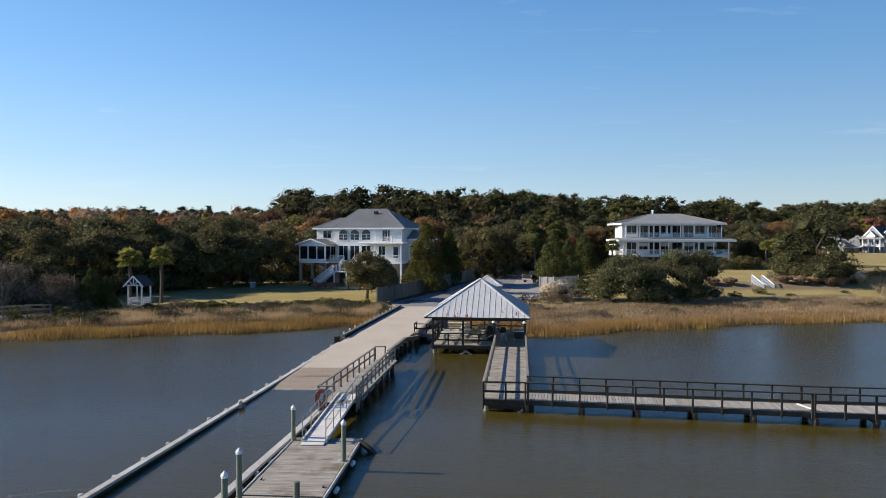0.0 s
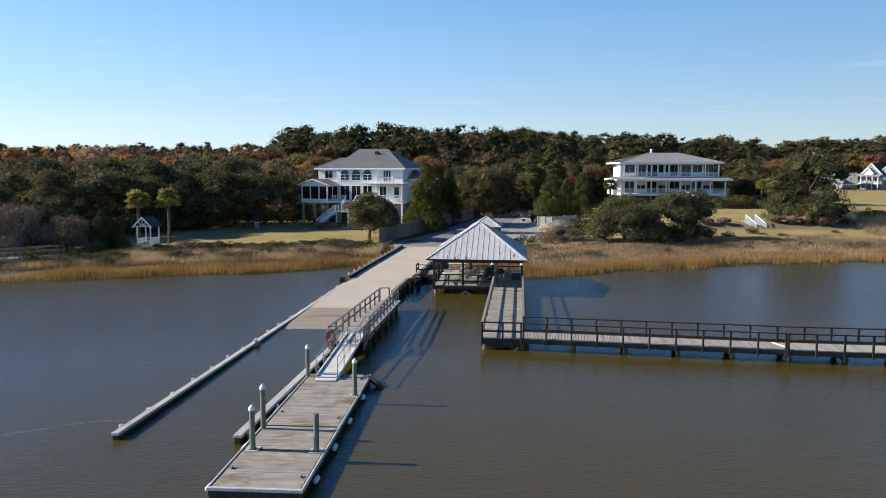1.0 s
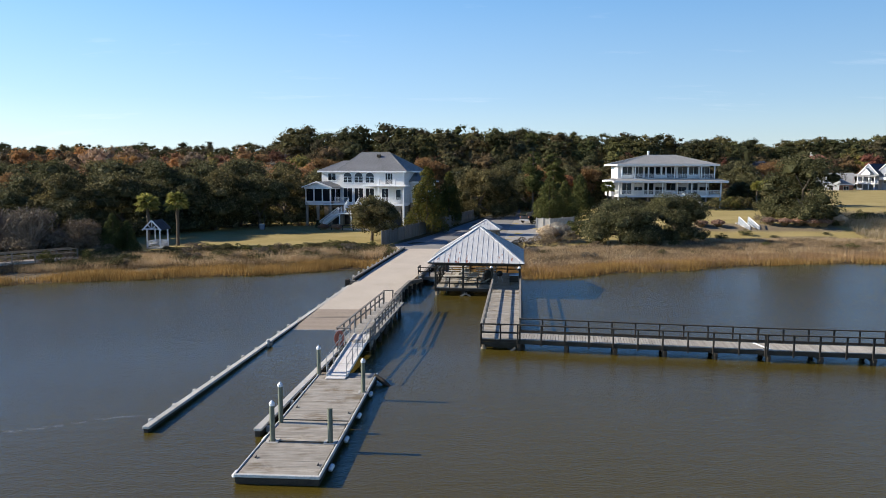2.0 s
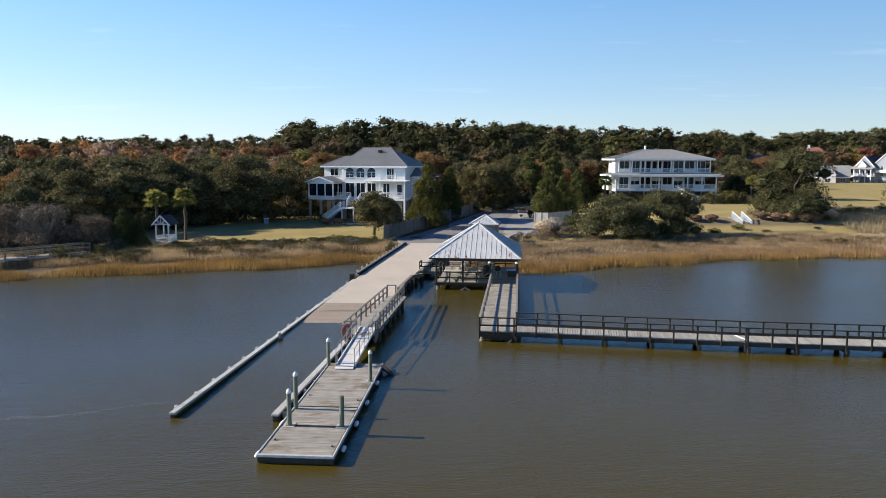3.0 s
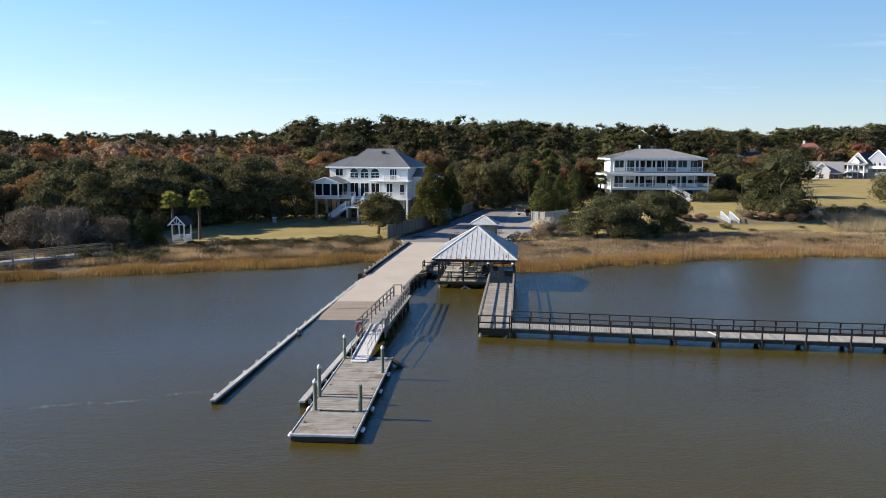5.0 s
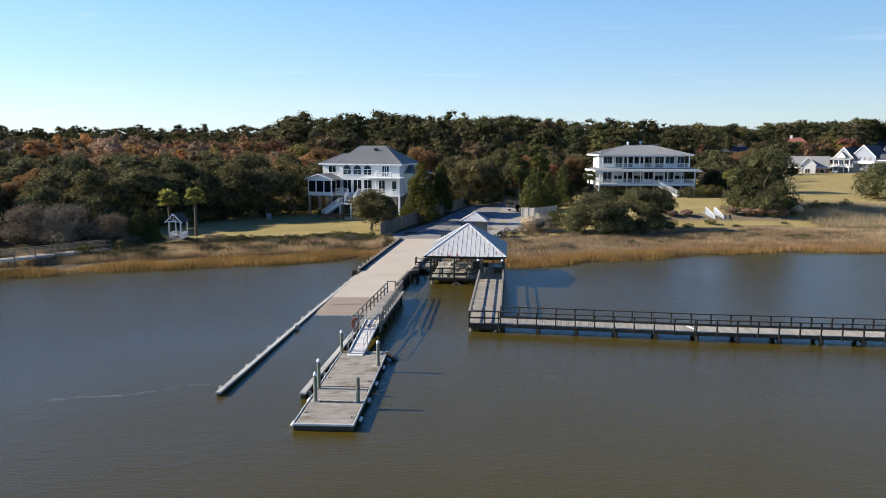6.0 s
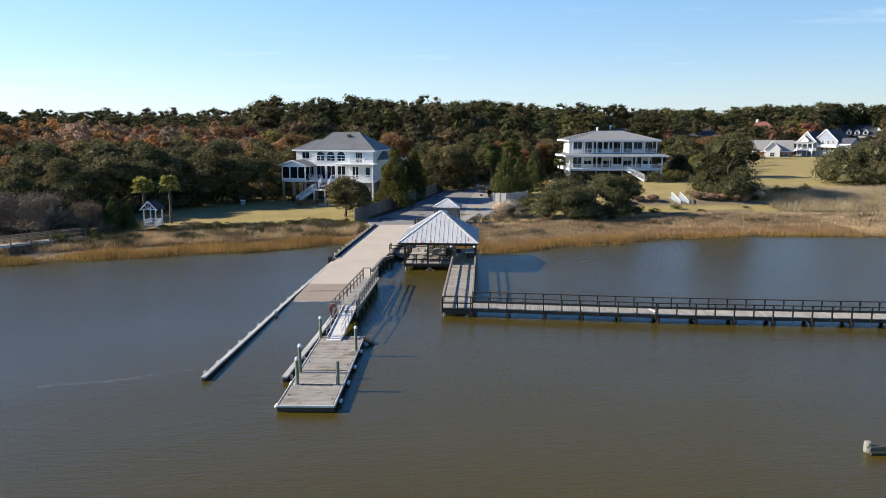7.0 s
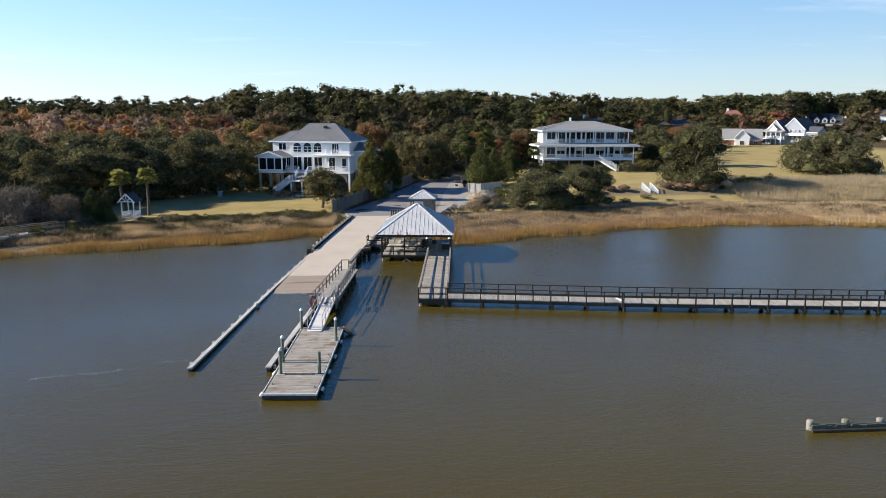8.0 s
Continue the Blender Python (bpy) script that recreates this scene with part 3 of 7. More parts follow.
def foam_line():
    """A faint broken line of foam drifting off the end of the ramp wall."""
    r = np.random.default_rng(4)
    n = 520
    u = r.uniform(0, 1, n) ** 0.8
    x = -12.6 - 8.6 * u + r.normal(0, 0.05, n)
    y = 27.0 - 3.0 * u + 0.25 * np.sin(u * 9) + r.normal(0, 0.05 + 0.10 * u, n)
    s = r.uniform(0.006, 0.015, n)
    v = r.uniform(0, 1, 220)
    x = np.append(x, -10.3 + 4.7 * v)
    y = np.append(y, 43.75 + 0.06 * np.sin(v * 40) + r.normal(0, 0.03, 220))
    s = np.append(s, r.uniform(0.012, 0.045, 220))
    n += 220
    c = np.stack([x, y, WATER_Z + 0.012 + 0 * x], 1)
    q = np.stack([c + np.stack([s * a, s * b * 0.7, 0 * s], 1) for a, b in ((-1, 0), (0.2, -1), (1, 0.1), (-0.1, 1))], 1)
    me = bpy.data.meshes.new("foam")
    me.from_pydata(q.reshape(-1, 3).tolist(), [], np.arange(4 * n).reshape(-1, 4).tolist())
    me.materials.append(PLASTIC)
    tagged(mesh_part("foam", me, None), "thin broken line of white foam on the water", "foam", kind="stuff")


foam_line()


# ---- timber walls beside the ramp ----
def timber_wall(name, p, q, label, side, depth=1.6, width=0.22, gap=2.1, post=0.09, proud=0.02, wood=TIMBER, cap=PALE_TIMBER):
    """A sheet wall with a cap beam and round posts on one side; p and q are on the cap's top."""
    e = empty(name, pose(p[0], p[1], 0), label, "retaining wall")
    o = Vector((p[0], p[1], 0))
    p, q = Vector(p) - o, Vector(q) - o
    d = (q - p).normalized()
    n = Vector((d.y, -d.x, 0)).normalized()
    L = (q - p).length
    count = max(2, round(L / 3.2))
    for k in range(count):
        a, b = p + d * (L * k / count + 0.006), p + d * (L * (k + 1) / count - 0.006)
        beam("cap", a - Vector((0, 0, 0.06)), b - Vector((0, 0, 0.06)), width, 0.12, cap, e, bevel=0.02)
    for row in range(5):
        z = Vector((0, 0, 0.13 + 0.12 + row * 0.25))
        beam("wale_board", p - z + n * 0.02 * (row % 2), q - z + n * 0.02 * (row % 2), width * 0.6, 0.235, DARK_TIMBER, e)
    k, s = 0, gap * 0.4
    while s < L:
        c = p + d * s - n * side * (width / 2 + post * 0.75)
        r = random.Random(int(s * 100))
        h = proud + r.uniform(-0.03, 0.05)
        bm = add_lathe(bmesh.new(), [(post, -depth), (post, h - 0.03), (post * 0.85, h), (0, h + 0.01)], c, 10)
        finish("post", bm, PALE_TIMBER, e)
        s += gap
    return e


timber_wall("ramp_wall", (-12.15, 24.95, 0.42), (-10.5, 46.14, 0.28), "long timber wall with bleached cap standing in the river", 1, proud=0.0, width=0.3)
timber_wall("ramp_wall", (-10.49, 46.16, 0.28), (-8.7, 58.8, 0.76), "timber wall with bleached cap along the boat ramp", 1, proud=0.0, width=0.3)
timber_wall("causeway_wall", (-8.55, 60.0, 1.22), (-5.75, 85.0, 1.22), "dark timber kerb wall with short pale posts along the causeway", 1, gap=1.9, proud=0.1, cap=TIMBER)
timber_wall("slip_wall", (-7.5, 24.6, 0.5), (-5.6, 44.5, 0.6), "timber wall with bleached cap beside the floating dock", -1, gap=1.5, proud=-0.1, width=0.34)
e = empty("wall_end_block", pose(-8.85, 59.4, -0.28), "heavy timber blocks where the ramp wall steps out", "timber block")
box("block", (-0.35, -0.25, -1.0), (0.05, 0.25, 1.42), DARK_TIMBER, e, bevel=0.03)
box("block", (0.05, -0.12, 0.5), (0.55, 0.1, 1.36), TIMBER, e, bevel=0.03)
box("block", (0.05, 0.13, 0.5), (0.4, 0.35, 1.34), DARK_TIMBER, e, bevel=0.03)
e = empty("mooring_block", pose(-10.85, 39.3, -0.52), "tan timber mooring block on the ramp wall", "mooring block")
lathe("post", [(0.11, -1.6), (0.11, 1.02), (0.09, 1.07), (0, 1.08)], PALE_TIMBER, e, n=10)
box("chock", (0.08, -0.12, 0.72), (0.26, 0.12, 0.92), TIMBER, e, bevel=0.02)

# far breakwater
e = empty("breakwater", pose(20.05, 14.68, 0.15, 0, 0, 0), "old timber breakwater with greenish boards and stub posts", "breakwater")
for k in range(9):
    lathe("post", [(0.17, -2), (0.17, 0.44), (0.13, 0.49), (0, 0.5)], TIMBER if k % 2 == 0 else GREEN_PILE, e, at=(0.1 + 1.78 * k, 0.18, 0), n=10)
for k in range(60):
    r = random.Random(k)
    box("board", (0.05 + k * 0.25, -0.1, -0.9), (0.05 + k * 0.25 + 0.235, 0.0 + r.uniform(-0.02, 0.02), 0.31 + r.uniform(-0.07, 0.03)), ALGAE, e)
box("wale", (0.0, -0.26, 0.0), (15.2, -0.1, 0.14), DARK_TIMBER, e, bevel=0.02)
box("wale", (0.0, 0.0, 0.2), (15.2, 0.12, 0.33), ALGAE, e, bevel=0.02)


# ---- floating dock ----
def plank_mesh(name, sx, sy, sz, mat, bevel=0.006):
    me = bpy.data.meshes.new(name)
    bm = add_box(bmesh.new(), (-sx / 2, -sy / 2, -sz), (sx / 2, sy / 2, 0), bevel)
    bm.to_mesh(me)
    bm.free()
    me.materials.append(mat)
    return me


FLOAT = pose(-7.12, 20.3, 0, 0, 0, -3.0)
dock = empty("floating_dock", FLOAT, "weathered grey-brown plank floating dock with pale rub rails", "floating dock")
FW, FL, FZ = 2.95, 12.4, 0.5
for y0, y1 in ((0, 2.95), (3.0, 5.35), (5.4, FL)):
    box("float_tank", (0.18, y0 + 0.1, -0.35), (FW - 0.18, y1 - 0.1, 0.2), DARK_TIMBER, dock, "black float drum", bevel=0.04)
    box("frame", (0.04, y0, 0.12), (FW - 0.04, y1, FZ - 0.045), DARK_TIMBER, dock, bevel=0.01)
for x in (-0.02, FW - 0.06):
    box("rub_rail", (x, 0.02, FZ - 0.1), (x + 0.08, FL - 0.02, FZ + 0.03), RUB, dock, "worn white rub rail", bevel=0.02)
box("rub_rail", (-0.02, -0.08, FZ - 0.09), (FW + 0.02, 0.02, FZ + 0.03), RUB, dock, "worn white rub rail", bevel=0.02)
box("fascia_board", (0.02, -0.05, 0.21), (FW - 0.02, 0.0, FZ - 0.1), DARK_TIMBER, dock, "dark wet end board", bevel=0.01)
PLANK = plank_mesh("plank", FW - 0.2, 0.139, 0.04, DECK)
y, k = 0.1, 0
while y < FL - 0.06:
    if not (2.92 < y < 3.04 or 5.3 < y < 5.45):
        o = mesh_part("plank", PLANK, None, dock)
        r = random.Random(k)
        o.matrix_basis = pose(FW / 2 + r.uniform(-0.012, 0.012), y, FZ + r.uniform(-0.004, 0.004), 0, r.uniform(-0.15, 0.15), r.uniform(-0.12, 0.12))
    y += 0.1465
    k += 1
for x, y in ((FW, 1.2), (FW, 3.9), (FW, 6.6), (FW, 9.6), (0, 0.45), (0, 3.7)):
    s = 1 if x else -1
    bm = add_tube(bmesh.new(), [(x + s * 0.12, y - 0.2, 0.27), (x + s * 0.12, y - 0.17, 0.3), (x + s * 0.12, y + 0.17, 0.3), (x + s * 0.12, y + 0.2, 0.27)], [0.05, 0.085, 0.085, 0.05], 10)
    finish("fender", bm, PLASTIC, dock, "round white fender", True)
for x, y in ((0.28, 1.4), (FW - 0.28, 0.9), (FW - 0.28, 6.3), (0.28, 6.9)):
    bm = add_box(bmesh.new(), (x - 0.025, y - 0.04, FZ), (x + 0.025, y + 0.04, FZ + 0.035))
    add_tube(bm, [(x, y - 0.12, FZ + 0.05), (x, y, FZ + 0.045), (x, y + 0.12, FZ + 0.05)], [0.010, 0.016, 0.010])
    finish("cleat", bm, RUBBER, dock, "small black cleat")
# leaning fender log at the far corner
finish("fender_log", add_tube(bmesh.new(), [(FW - 0.05, FL - 0.55, FZ + 0.02), (FW + 0.35, FL - 0.75, 0.33), (FW + 0.8, FL - 0.98, 0.02)], [0.12, 0.13, 0.12], 10), DARK_TIMBER, dock, "dark leaning fender log")


def mooring_pile(x, y, top, capped, hoop):
    e = empty("mooring_pile", pose(x, y, 0), "greenish treated mooring pile with a white cone cap" if capped else "greenish treated mooring pile with a cut flat top", "pile", "mooring piles")
    lathe("shaft", [(0.098, -2.5), (0.098, top - 0.12)] + ([(0.098, top - 0.1)] if capped else []) + [(0.093, top - 0.11 if not capped else top - 0.1), (0, top - 0.1)], GREEN_PILE, e, n=14, smooth=False)
    if capped:
        lathe("cap", [(0.108, top - 0.14), (0.112, top - 0.05), (0.0, top + 0.08)], PLASTIC, e, "white cone cap", n=14)
    if hoop:
        bm = bmesh.new()
        for s in (-0.2, 0.16):
            add_box(bm, (-0.24, s, FZ + 0.006), (0.24, s + 0.1, FZ + 0.03), 0.004)
            add_box(bm, (s - 0.05, -0.1, FZ + 0.006), (s + 0.07, 0.16, FZ + 0.03), 0.004)
        finish("guide_plate", bm, PALE_TIMBER, e, "pale pile guide plate")


mooring_pile(-6.55, 23.25, 2.05, True, True)
mooring_pile(-4.33, 23.15, 1.95, False, True)
mooring_pile(-6.72, 25.3, 2.15, True, False)
mooring_pile(-3.85, 29.3, 2.08, True, True)
mooring_pile(-6.45, 32.2, 1.95, True, False)


# ---- railings ----
def railing(e, p, q, deck, top, posts, wood=TIMBER, mid=(0.5,), w=0.09, below=0.35, cap=0.14, skip=()):
    """Posts, a flat cap and mid rails from p to q (x, y), as parts of e."""
    a, b = Vector((*p, 0)), Vector((*q, 0))
    d = (b - a).normalized()
    for k in range(posts + 1):
        if k in skip:
            continue
        c = a.lerp(b, k / posts)
        box("post", (c.x - w / 2, c.y - w / 2, deck - below), (c.x + w / 2, c.y + w / 2, top - 0.04), wood, e, bevel=0.006)
    z = Vector((0, 0, top - 0.02))
    beam("cap_rail", a + z - d * 0.05, b + z + d * 0.05, cap, 0.06, wood, e, bevel=0.008)
    for f in mid:
        z = Vector((0, 0, deck + (top - deck) * f))
        beam("mid_rail", a + z, b + z, 0.04, 0.1, wood, e, bevel=0.005)


# fixed boarding pier beside the ramp
SETBACK = Matrix.Translation((-0.009, 0.054, -0.314)) @ Matrix.Scale(1.03, 4)
pier = empty("boarding_pier", SETBACK, "narrow grey timber boarding pier with railings", "pier")
PA, PB, PC, PD = (-6.08, 35.9), (-4.69, 47.6), (-4.35, 36.6), (-3.45, 48.6)
BP = plank_mesh("plank", 1.62, 0.138, 0.04, DECK_Y)
for k in range(82):
    f = k / 81
    c = ((PA[0] + PC[0]) / 2 + f * ((PB[0] + PD[0]) / 2 - (PA[0] + PC[0]) / 2), 36.3 + f * 11.9)
    o = mesh_part("plank", BP, None, pier)
    o.matrix_basis = pose(c[0], c[1], 1.2 + random.Random(k).uniform(-0.004, 0.004), 0, 0, -6)
for a, b in ((PA, PB), (PC, PD)):
    beam("stringer", (*a, 1.02), (*b, 1.02), 0.1, 0.28, TIMBER, pier)
railing(pier, PA, PB, 1.2, 2.1, 9, mid=(0.52,))
railing(pier, (-4.25, 38.3), PD, 1.2, 2.1, 9, mid=(0.35, 0.7))
railing(pier, PC, (-4.3, 37.9), 1.0, 1.95, 2, mid=(0.35, 0.7))
railing(pier, (-4.75, 48.7), (-4.1, 48.75), 1.2, 2.0, 1, mid=())
for k in range(6):
    for a, b in ((PA, PB), (PC, PD)):
        c = Vector((*a, 0)).lerp(Vector((*b, 0)), (k + 0.4) / 6)
        lathe("piling", [(0.13, -2.5), (0.13, 1.05), (0, 1.05)], DARK_TIMBER, pier, at=(c.x, c.y, 0), n=10)
beam("cross_rail", (PA[0] - 0.05, PA[1] - 0.05, 2.08), (PA[0] + 0.75, PA[1] - 0.1, 2.08), 0.14, 0.05, TIMBER, pier)

gang = empty("gangway", pose(0, 0, 0), "pale aluminium gangway sloping down to the floating dock", "gangway")
GA, GB = Vector((-5.47, 31.75, 0.58)), Vector((-5.1, 39.1, 0.95))
gd = (GB - GA).normalized()
gn = Vector((gd.y, -gd.x, 0)).normalized()
beam("deck_plate", GA, GB, 0.92, 0.05, ALU, gang)
for s in (-0.5, 0.5):
    beam("side_channel", GA + gn * s + Vector((0, 0, 0.02)), GB + gn * s + Vector((0, 0, 0.02)), 0.07, 0.16, ALU, gang)
    for h, w in ((0.95, 0.045), (0.5, 0.035)):
        bm = add_tube(bmesh.new(), [GA + gn * s + Vector((0, 0, h)), GB + gn * s + Vector((0, 0, h))], [w / 2] * 2, 8)
        finish("hand_rail", bm, ALU_RAIL, gang)
    for k in range(6):
        c = GA.lerp(GB, k / 5) + gn * s
        finish("rail_post", add_tube(bmesh.new(), [c, c + Vector((0, 0, 0.95))], [0.022] * 2, 8), ALU_RAIL, gang)
for k in range(6):
    c = GA.lerp(GB, (k + 0.5) / 6) + Vector((0, 0, 0.03))
    beam("tread_bar", c - gn * 0.44, c + gn * 0.44, 0.02, 0.008, ALU_RAIL, gang)
box("transition_plate", (-5.98, 31.35, 0.515), (-5.0, 31.85, 0.56), ALU, gang, bevel=0.01)

hose = empty("hose_coil", SETBACK @ pose(-5.9, 35.75, 0), "faded red hose coiled on the pier's end post", "hose")
for k in range(11):
    r = random.Random(k)
    pts = [((0.12 + 0.018 * k) * math.cos(a), -0.08 - 0.016 * k, 1.55 + (0.24 + 0.018 * k) * math.sin(a) + r.uniform(-0.03, 0.03)) for a in [2 * math.pi * j / 20 for j in range(21)]]
    finish("coil", add_tube(bmesh.new(), pts, [0.022] * 21, 6), ROPE, hose)
box("hook", (-0.3, -0.05, 1.9), (0.1, 0.05, 1.97), CHROME, hose)


# ---- pavilion, deck and long walkway, in one turned frame ----
PIER = pose(1.968, 38.83, -0.415, 0, 0, -5.3) @ Matrix.Scale(1.037, 4)
DZ = 1.2
deck = empty("deck", PIER, "weathered grey plank deck leading to the pavilion", "deck")
DW, DL = 2.2, 17.3
DP = plank_mesh("plank", DW, 0.138, 0.04, DECK)
for k in range(int(DL / 0.1465)):
    r = random.Random(k + 7)
    o = mesh_part("plank", DP, None, deck)
    o.matrix_basis = pose(DW / 2 + r.uniform(-0.012, 0.012), 0.07 + k * 0.1465, DZ + r.uniform(-0.005, 0.005), 0, r.uniform(-0.15, 0.15), r.uniform(-0.1, 0.1))
for x in (0.05, DW / 2, DW - 0.05):
    box("joist", (x - 0.05, 0.0, DZ - 0.3), (x + 0.05, DL, DZ - 0.045), TIMBER, deck)
box("fascia_board", (-0.02, -0.05, DZ - 0.17), (DW + 0.02, 0.0, DZ - 0.045), RAIL, deck, bevel=0.01)
box("fascia_board", (-0.02, -0.03, DZ - 0.36), (DW + 0.02, 0.02, DZ - 0.19), DARK_TIMBER, deck, bevel=0.01)
box("fascia_board", (-0.05, 0.0, DZ - 0.3), (0.0, DL, DZ - 0.005), TIMBER, deck, bevel=0.01)
railing(deck, (0.0, 0.0), (0.0, DL), DZ, 2.06, 9, mid=(0.5,))
railing(deck, (DW, 1.65), (DW, DL), DZ, 2.06, 8, mid=(0.5,))
railing(deck, (0.0, 0.0), (DW, 0.0), DZ, 2.06, 2, mid=(0.42,), wood=RAIL)
for y in (0.25, 4.4, 8.8, 13.2):
    for x in (0.12, DW - 0.15):
        lathe("piling", [(0.15, -2.5), (0.15, 0.35), (0.14, DZ - 0.3), (0, DZ - 0.3)], DARK_TIMBER if x > 1 else TAN_PILE, deck, at=(x, y, 0), n=12)
    box("bent_cap", (-0.05, y - 0.1, DZ - 0.55), (DW + 0.05, y + 0.1, DZ - 0.3), DARK_TIMBER, deck)
box("backing_tank", (1.5, 0.2, -0.3), (2.5, 1.2, 0.85), DARK_TIMBER, deck, "dark box under the deck corner")
for p, q in (((1.55, -0.08, 0.35), (1.95, -0.08, 0.72)), ((1.7, -0.1, 0.6), (1.95, -0.1, 0.42))):
    beam("brace", p, q, 0.05, 0.09, TIMBER, deck, "pale loose brace")

WP = plank_mesh("plank", 0.138, 1.6, 0.04, DECK_Y)
BENT = 2.66


def walkway(p, turn, bents, label, seed):
    """A reach of the walkway: p its near corner, turned, a whole number of bents long."""
    L = bents * BENT
    way = empty("walkway", pose(p[0], p[1], -0.415, 0, 0, turn) @ Matrix.Scale(1.037, 4), label, "walkway", "walkway reaches")
    for k in range(int(L / 0.1525)):
        r = random.Random(k + seed)
        o = mesh_part("plank", WP, None, way)
        o.matrix_basis = pose(0.09 + k * 0.1525, 0.8 + r.uniform(-0.012, 0.012), DZ + r.uniform(-0.006, 0.006), r.uniform(-0.2, 0.2), 0, r.uniform(-0.15, 0.15))
    for y in (0.06, 0.8, 1.54):
        box("joist", (0, y - 0.05, DZ - 0.28), (L, y + 0.05, DZ - 0.045), DARK_TIMBER, way)
    box("fascia_board", (0, -0.03, DZ - 0.17), (L, 0.0, DZ - 0.04), DARK_TIMBER, way)
    railing(way, (0.03, -0.06), (L - 0.03, -0.06), DZ, 2.06, bents * 2, mid=(), cap=0.12, wood=RAIL)
    railing(way, (0.03, 1.66), (L - 0.03, 1.66), DZ, 2.06, bents * 2, mid=(), cap=0.12, wood=RAIL)
    beam("kerb_rail", (0, 1.63, DZ + 0.1), (L, 1.63, DZ + 0.1), 0.05, 0.14, RAIL, way)
    for k in range(bents + (1 if seed else 0)):
        x = k * BENT + 0.12
        for y in (0.14, 1.46):
            lathe("piling", [(0.14, -2.5), (0.14, DZ - 0.3), (0, DZ - 0.3)], DARK_TIMBER, way, at=(x, y, 0), n=10)
        box("bent_cap", (x - 0.09, -0.12, DZ - 0.5), (x + 0.09, 1.72, DZ - 0.28), DARK_TIMBER, way, bevel=0.01)
    return way


walkway((4.085, 38.63), -9.4, 5, "grey timber walkway with railings over the river", 0)
far_reach = walkway((17.733, 36.34), -6.6, 11, "long grey timber walkway with railings running out over the river", 99)
beam("loose_board", (-0.25, 1.45, DZ + 0.03), (0.2, 0.1, DZ + 0.03), 0.15, 0.03, WHITE, far_reach, "new pale repair board")

pav = empty("pavilion", PIER, "open pier pavilion with a rust-streaked white metal roof", "pavilion")
X0, X1, Y0, Y1 = -4.75, 2.25, 17.3, 26.4
PP = plank_mesh("plank", X1 - X0, 0.138, 0.04, DECK)
for k in range(int((Y1 - Y0) / 0.1465)):
    o = mesh_part("plank", PP, None, pav)
    o.matrix_basis = pose((X0 + X1) / 2, Y0 + 0.07 + k * 0.1465, DZ, 0, 0, 0)
box("rim_joist", (X0, Y0 - 0.06, DZ - 0.26), (X1, Y0, DZ - 0.045), RAIL, pav, bevel=0.01)
box("rim_joist", (X0 - 0.06, Y0, DZ - 0.26), (X0, Y1, DZ - 0.045), RAIL, pav, bevel=0.01)
box("rim_joist", (X1, Y0, DZ - 0.32), (X1 + 0.06, Y1, DZ - 0.01), TIMBER, pav, bevel=0.01)
for k in range(9):
    box("joist", (X0, Y0 + 0.5 + k, DZ - 0.3), (X1, Y0 + 0.6 + k, DZ - 0.045), DARK_TIMBER, pav)
for y in (Y0 + 0.25, 20.4, 23.5, Y1 - 0.2):
    for x in (X0 + 0.2, -2.4, 0.0, X1 - 0.15):
        lathe("piling", [(0.15, -2.5), (0.15, 0.5), (0.15, DZ - 0.32), (0, DZ - 0.32)], TAN_PILE if x < -4 else DARK_TIMBER, pav, at=(x, y, 0), n=10)
ZE = 3.32
for x in (X0 + 0.08, -2.42, -0.1, X1 - 0.1):
    for y in (Y0 + 0.08, Y0 + 3.1, Y0 + 6.1, Y1 - 0.1):
        if x in (X0 + 0.08, X1 - 0.1) or y in (Y0 + 0.08, Y1 - 0.1):
            box("column", (x - 0.08, y - 0.08, DZ - 0.3), (x + 0.08, y + 0.08, ZE - 0.18), DARK_TIMBER, pav, bevel=0.01)
# headers take the dark timber: shade under the roof put into colour
for y in (Y0 + 0.08, Y1 - 0.1):
    box("header", (X0, y - 0.09, ZE - 0.3), (X1, y + 0.09, ZE - 0.06), DARK_TIMBER, pav)
for x in (X0 + 0.08, X1 - 0.1):
    box("header", (x - 0.09, Y0, ZE - 0.3), (x + 0.09, Y1, ZE - 0.06), DARK_TIMBER, pav)
for x, s in ((X0 + 0.08, 1), (-0.1, -1), (-0.1, 1), (X1 - 0.1, -1)):
    beam("knee_brace", (x, Y0 + 0.08, ZE - 0.75), (x + s * 0.5, Y0 + 0.08, ZE - 0.25), 0.06, 0.09, TIMBER, pav)
hip_roof(pav, (-5.25, 16.75), (2.5, 26.6), ZE, (-1.37, -1.37, 21.67), 2.58, ROOF_TIN, 0.42, 0.05, rib=0.024, pieces=True, odd=ROOF_RUST, odd_at=(1, 3, 5, 7, 13, 15))
fascia(pav, (-5.22, 16.78), (2.47, 26.57), ZE + 0.02, 0.12, DARK_TIMBER)
for k in range(10):
    beam("rafter", (-5.1 + 0.8 * k, 16.9, ZE - 0.06), (-1.37 + (k - 4.5) * 0.05, 21.5, ZE + 2.36), 0.05, 0.12, TIMBER, pav)
railing(pav, (X0 + 0.08, Y0 + 0.08), (-0.1, Y0 + 0.08), DZ, 2.06, 4, mid=(0.42,), wood=RAIL)
railing(pav, (X0 + 0.08, Y0 + 0.08), (X0 + 0.08, Y0 + 5.5), DZ, 2.06, 4, mid=(0.42,), wood=RAIL)
railing(pav, (X1 - 0.1, Y0 + 0.3), (X1 - 0.1, Y1 - 0.1), DZ, 2.06, 6, mid=(0.42,), wood=RAIL)
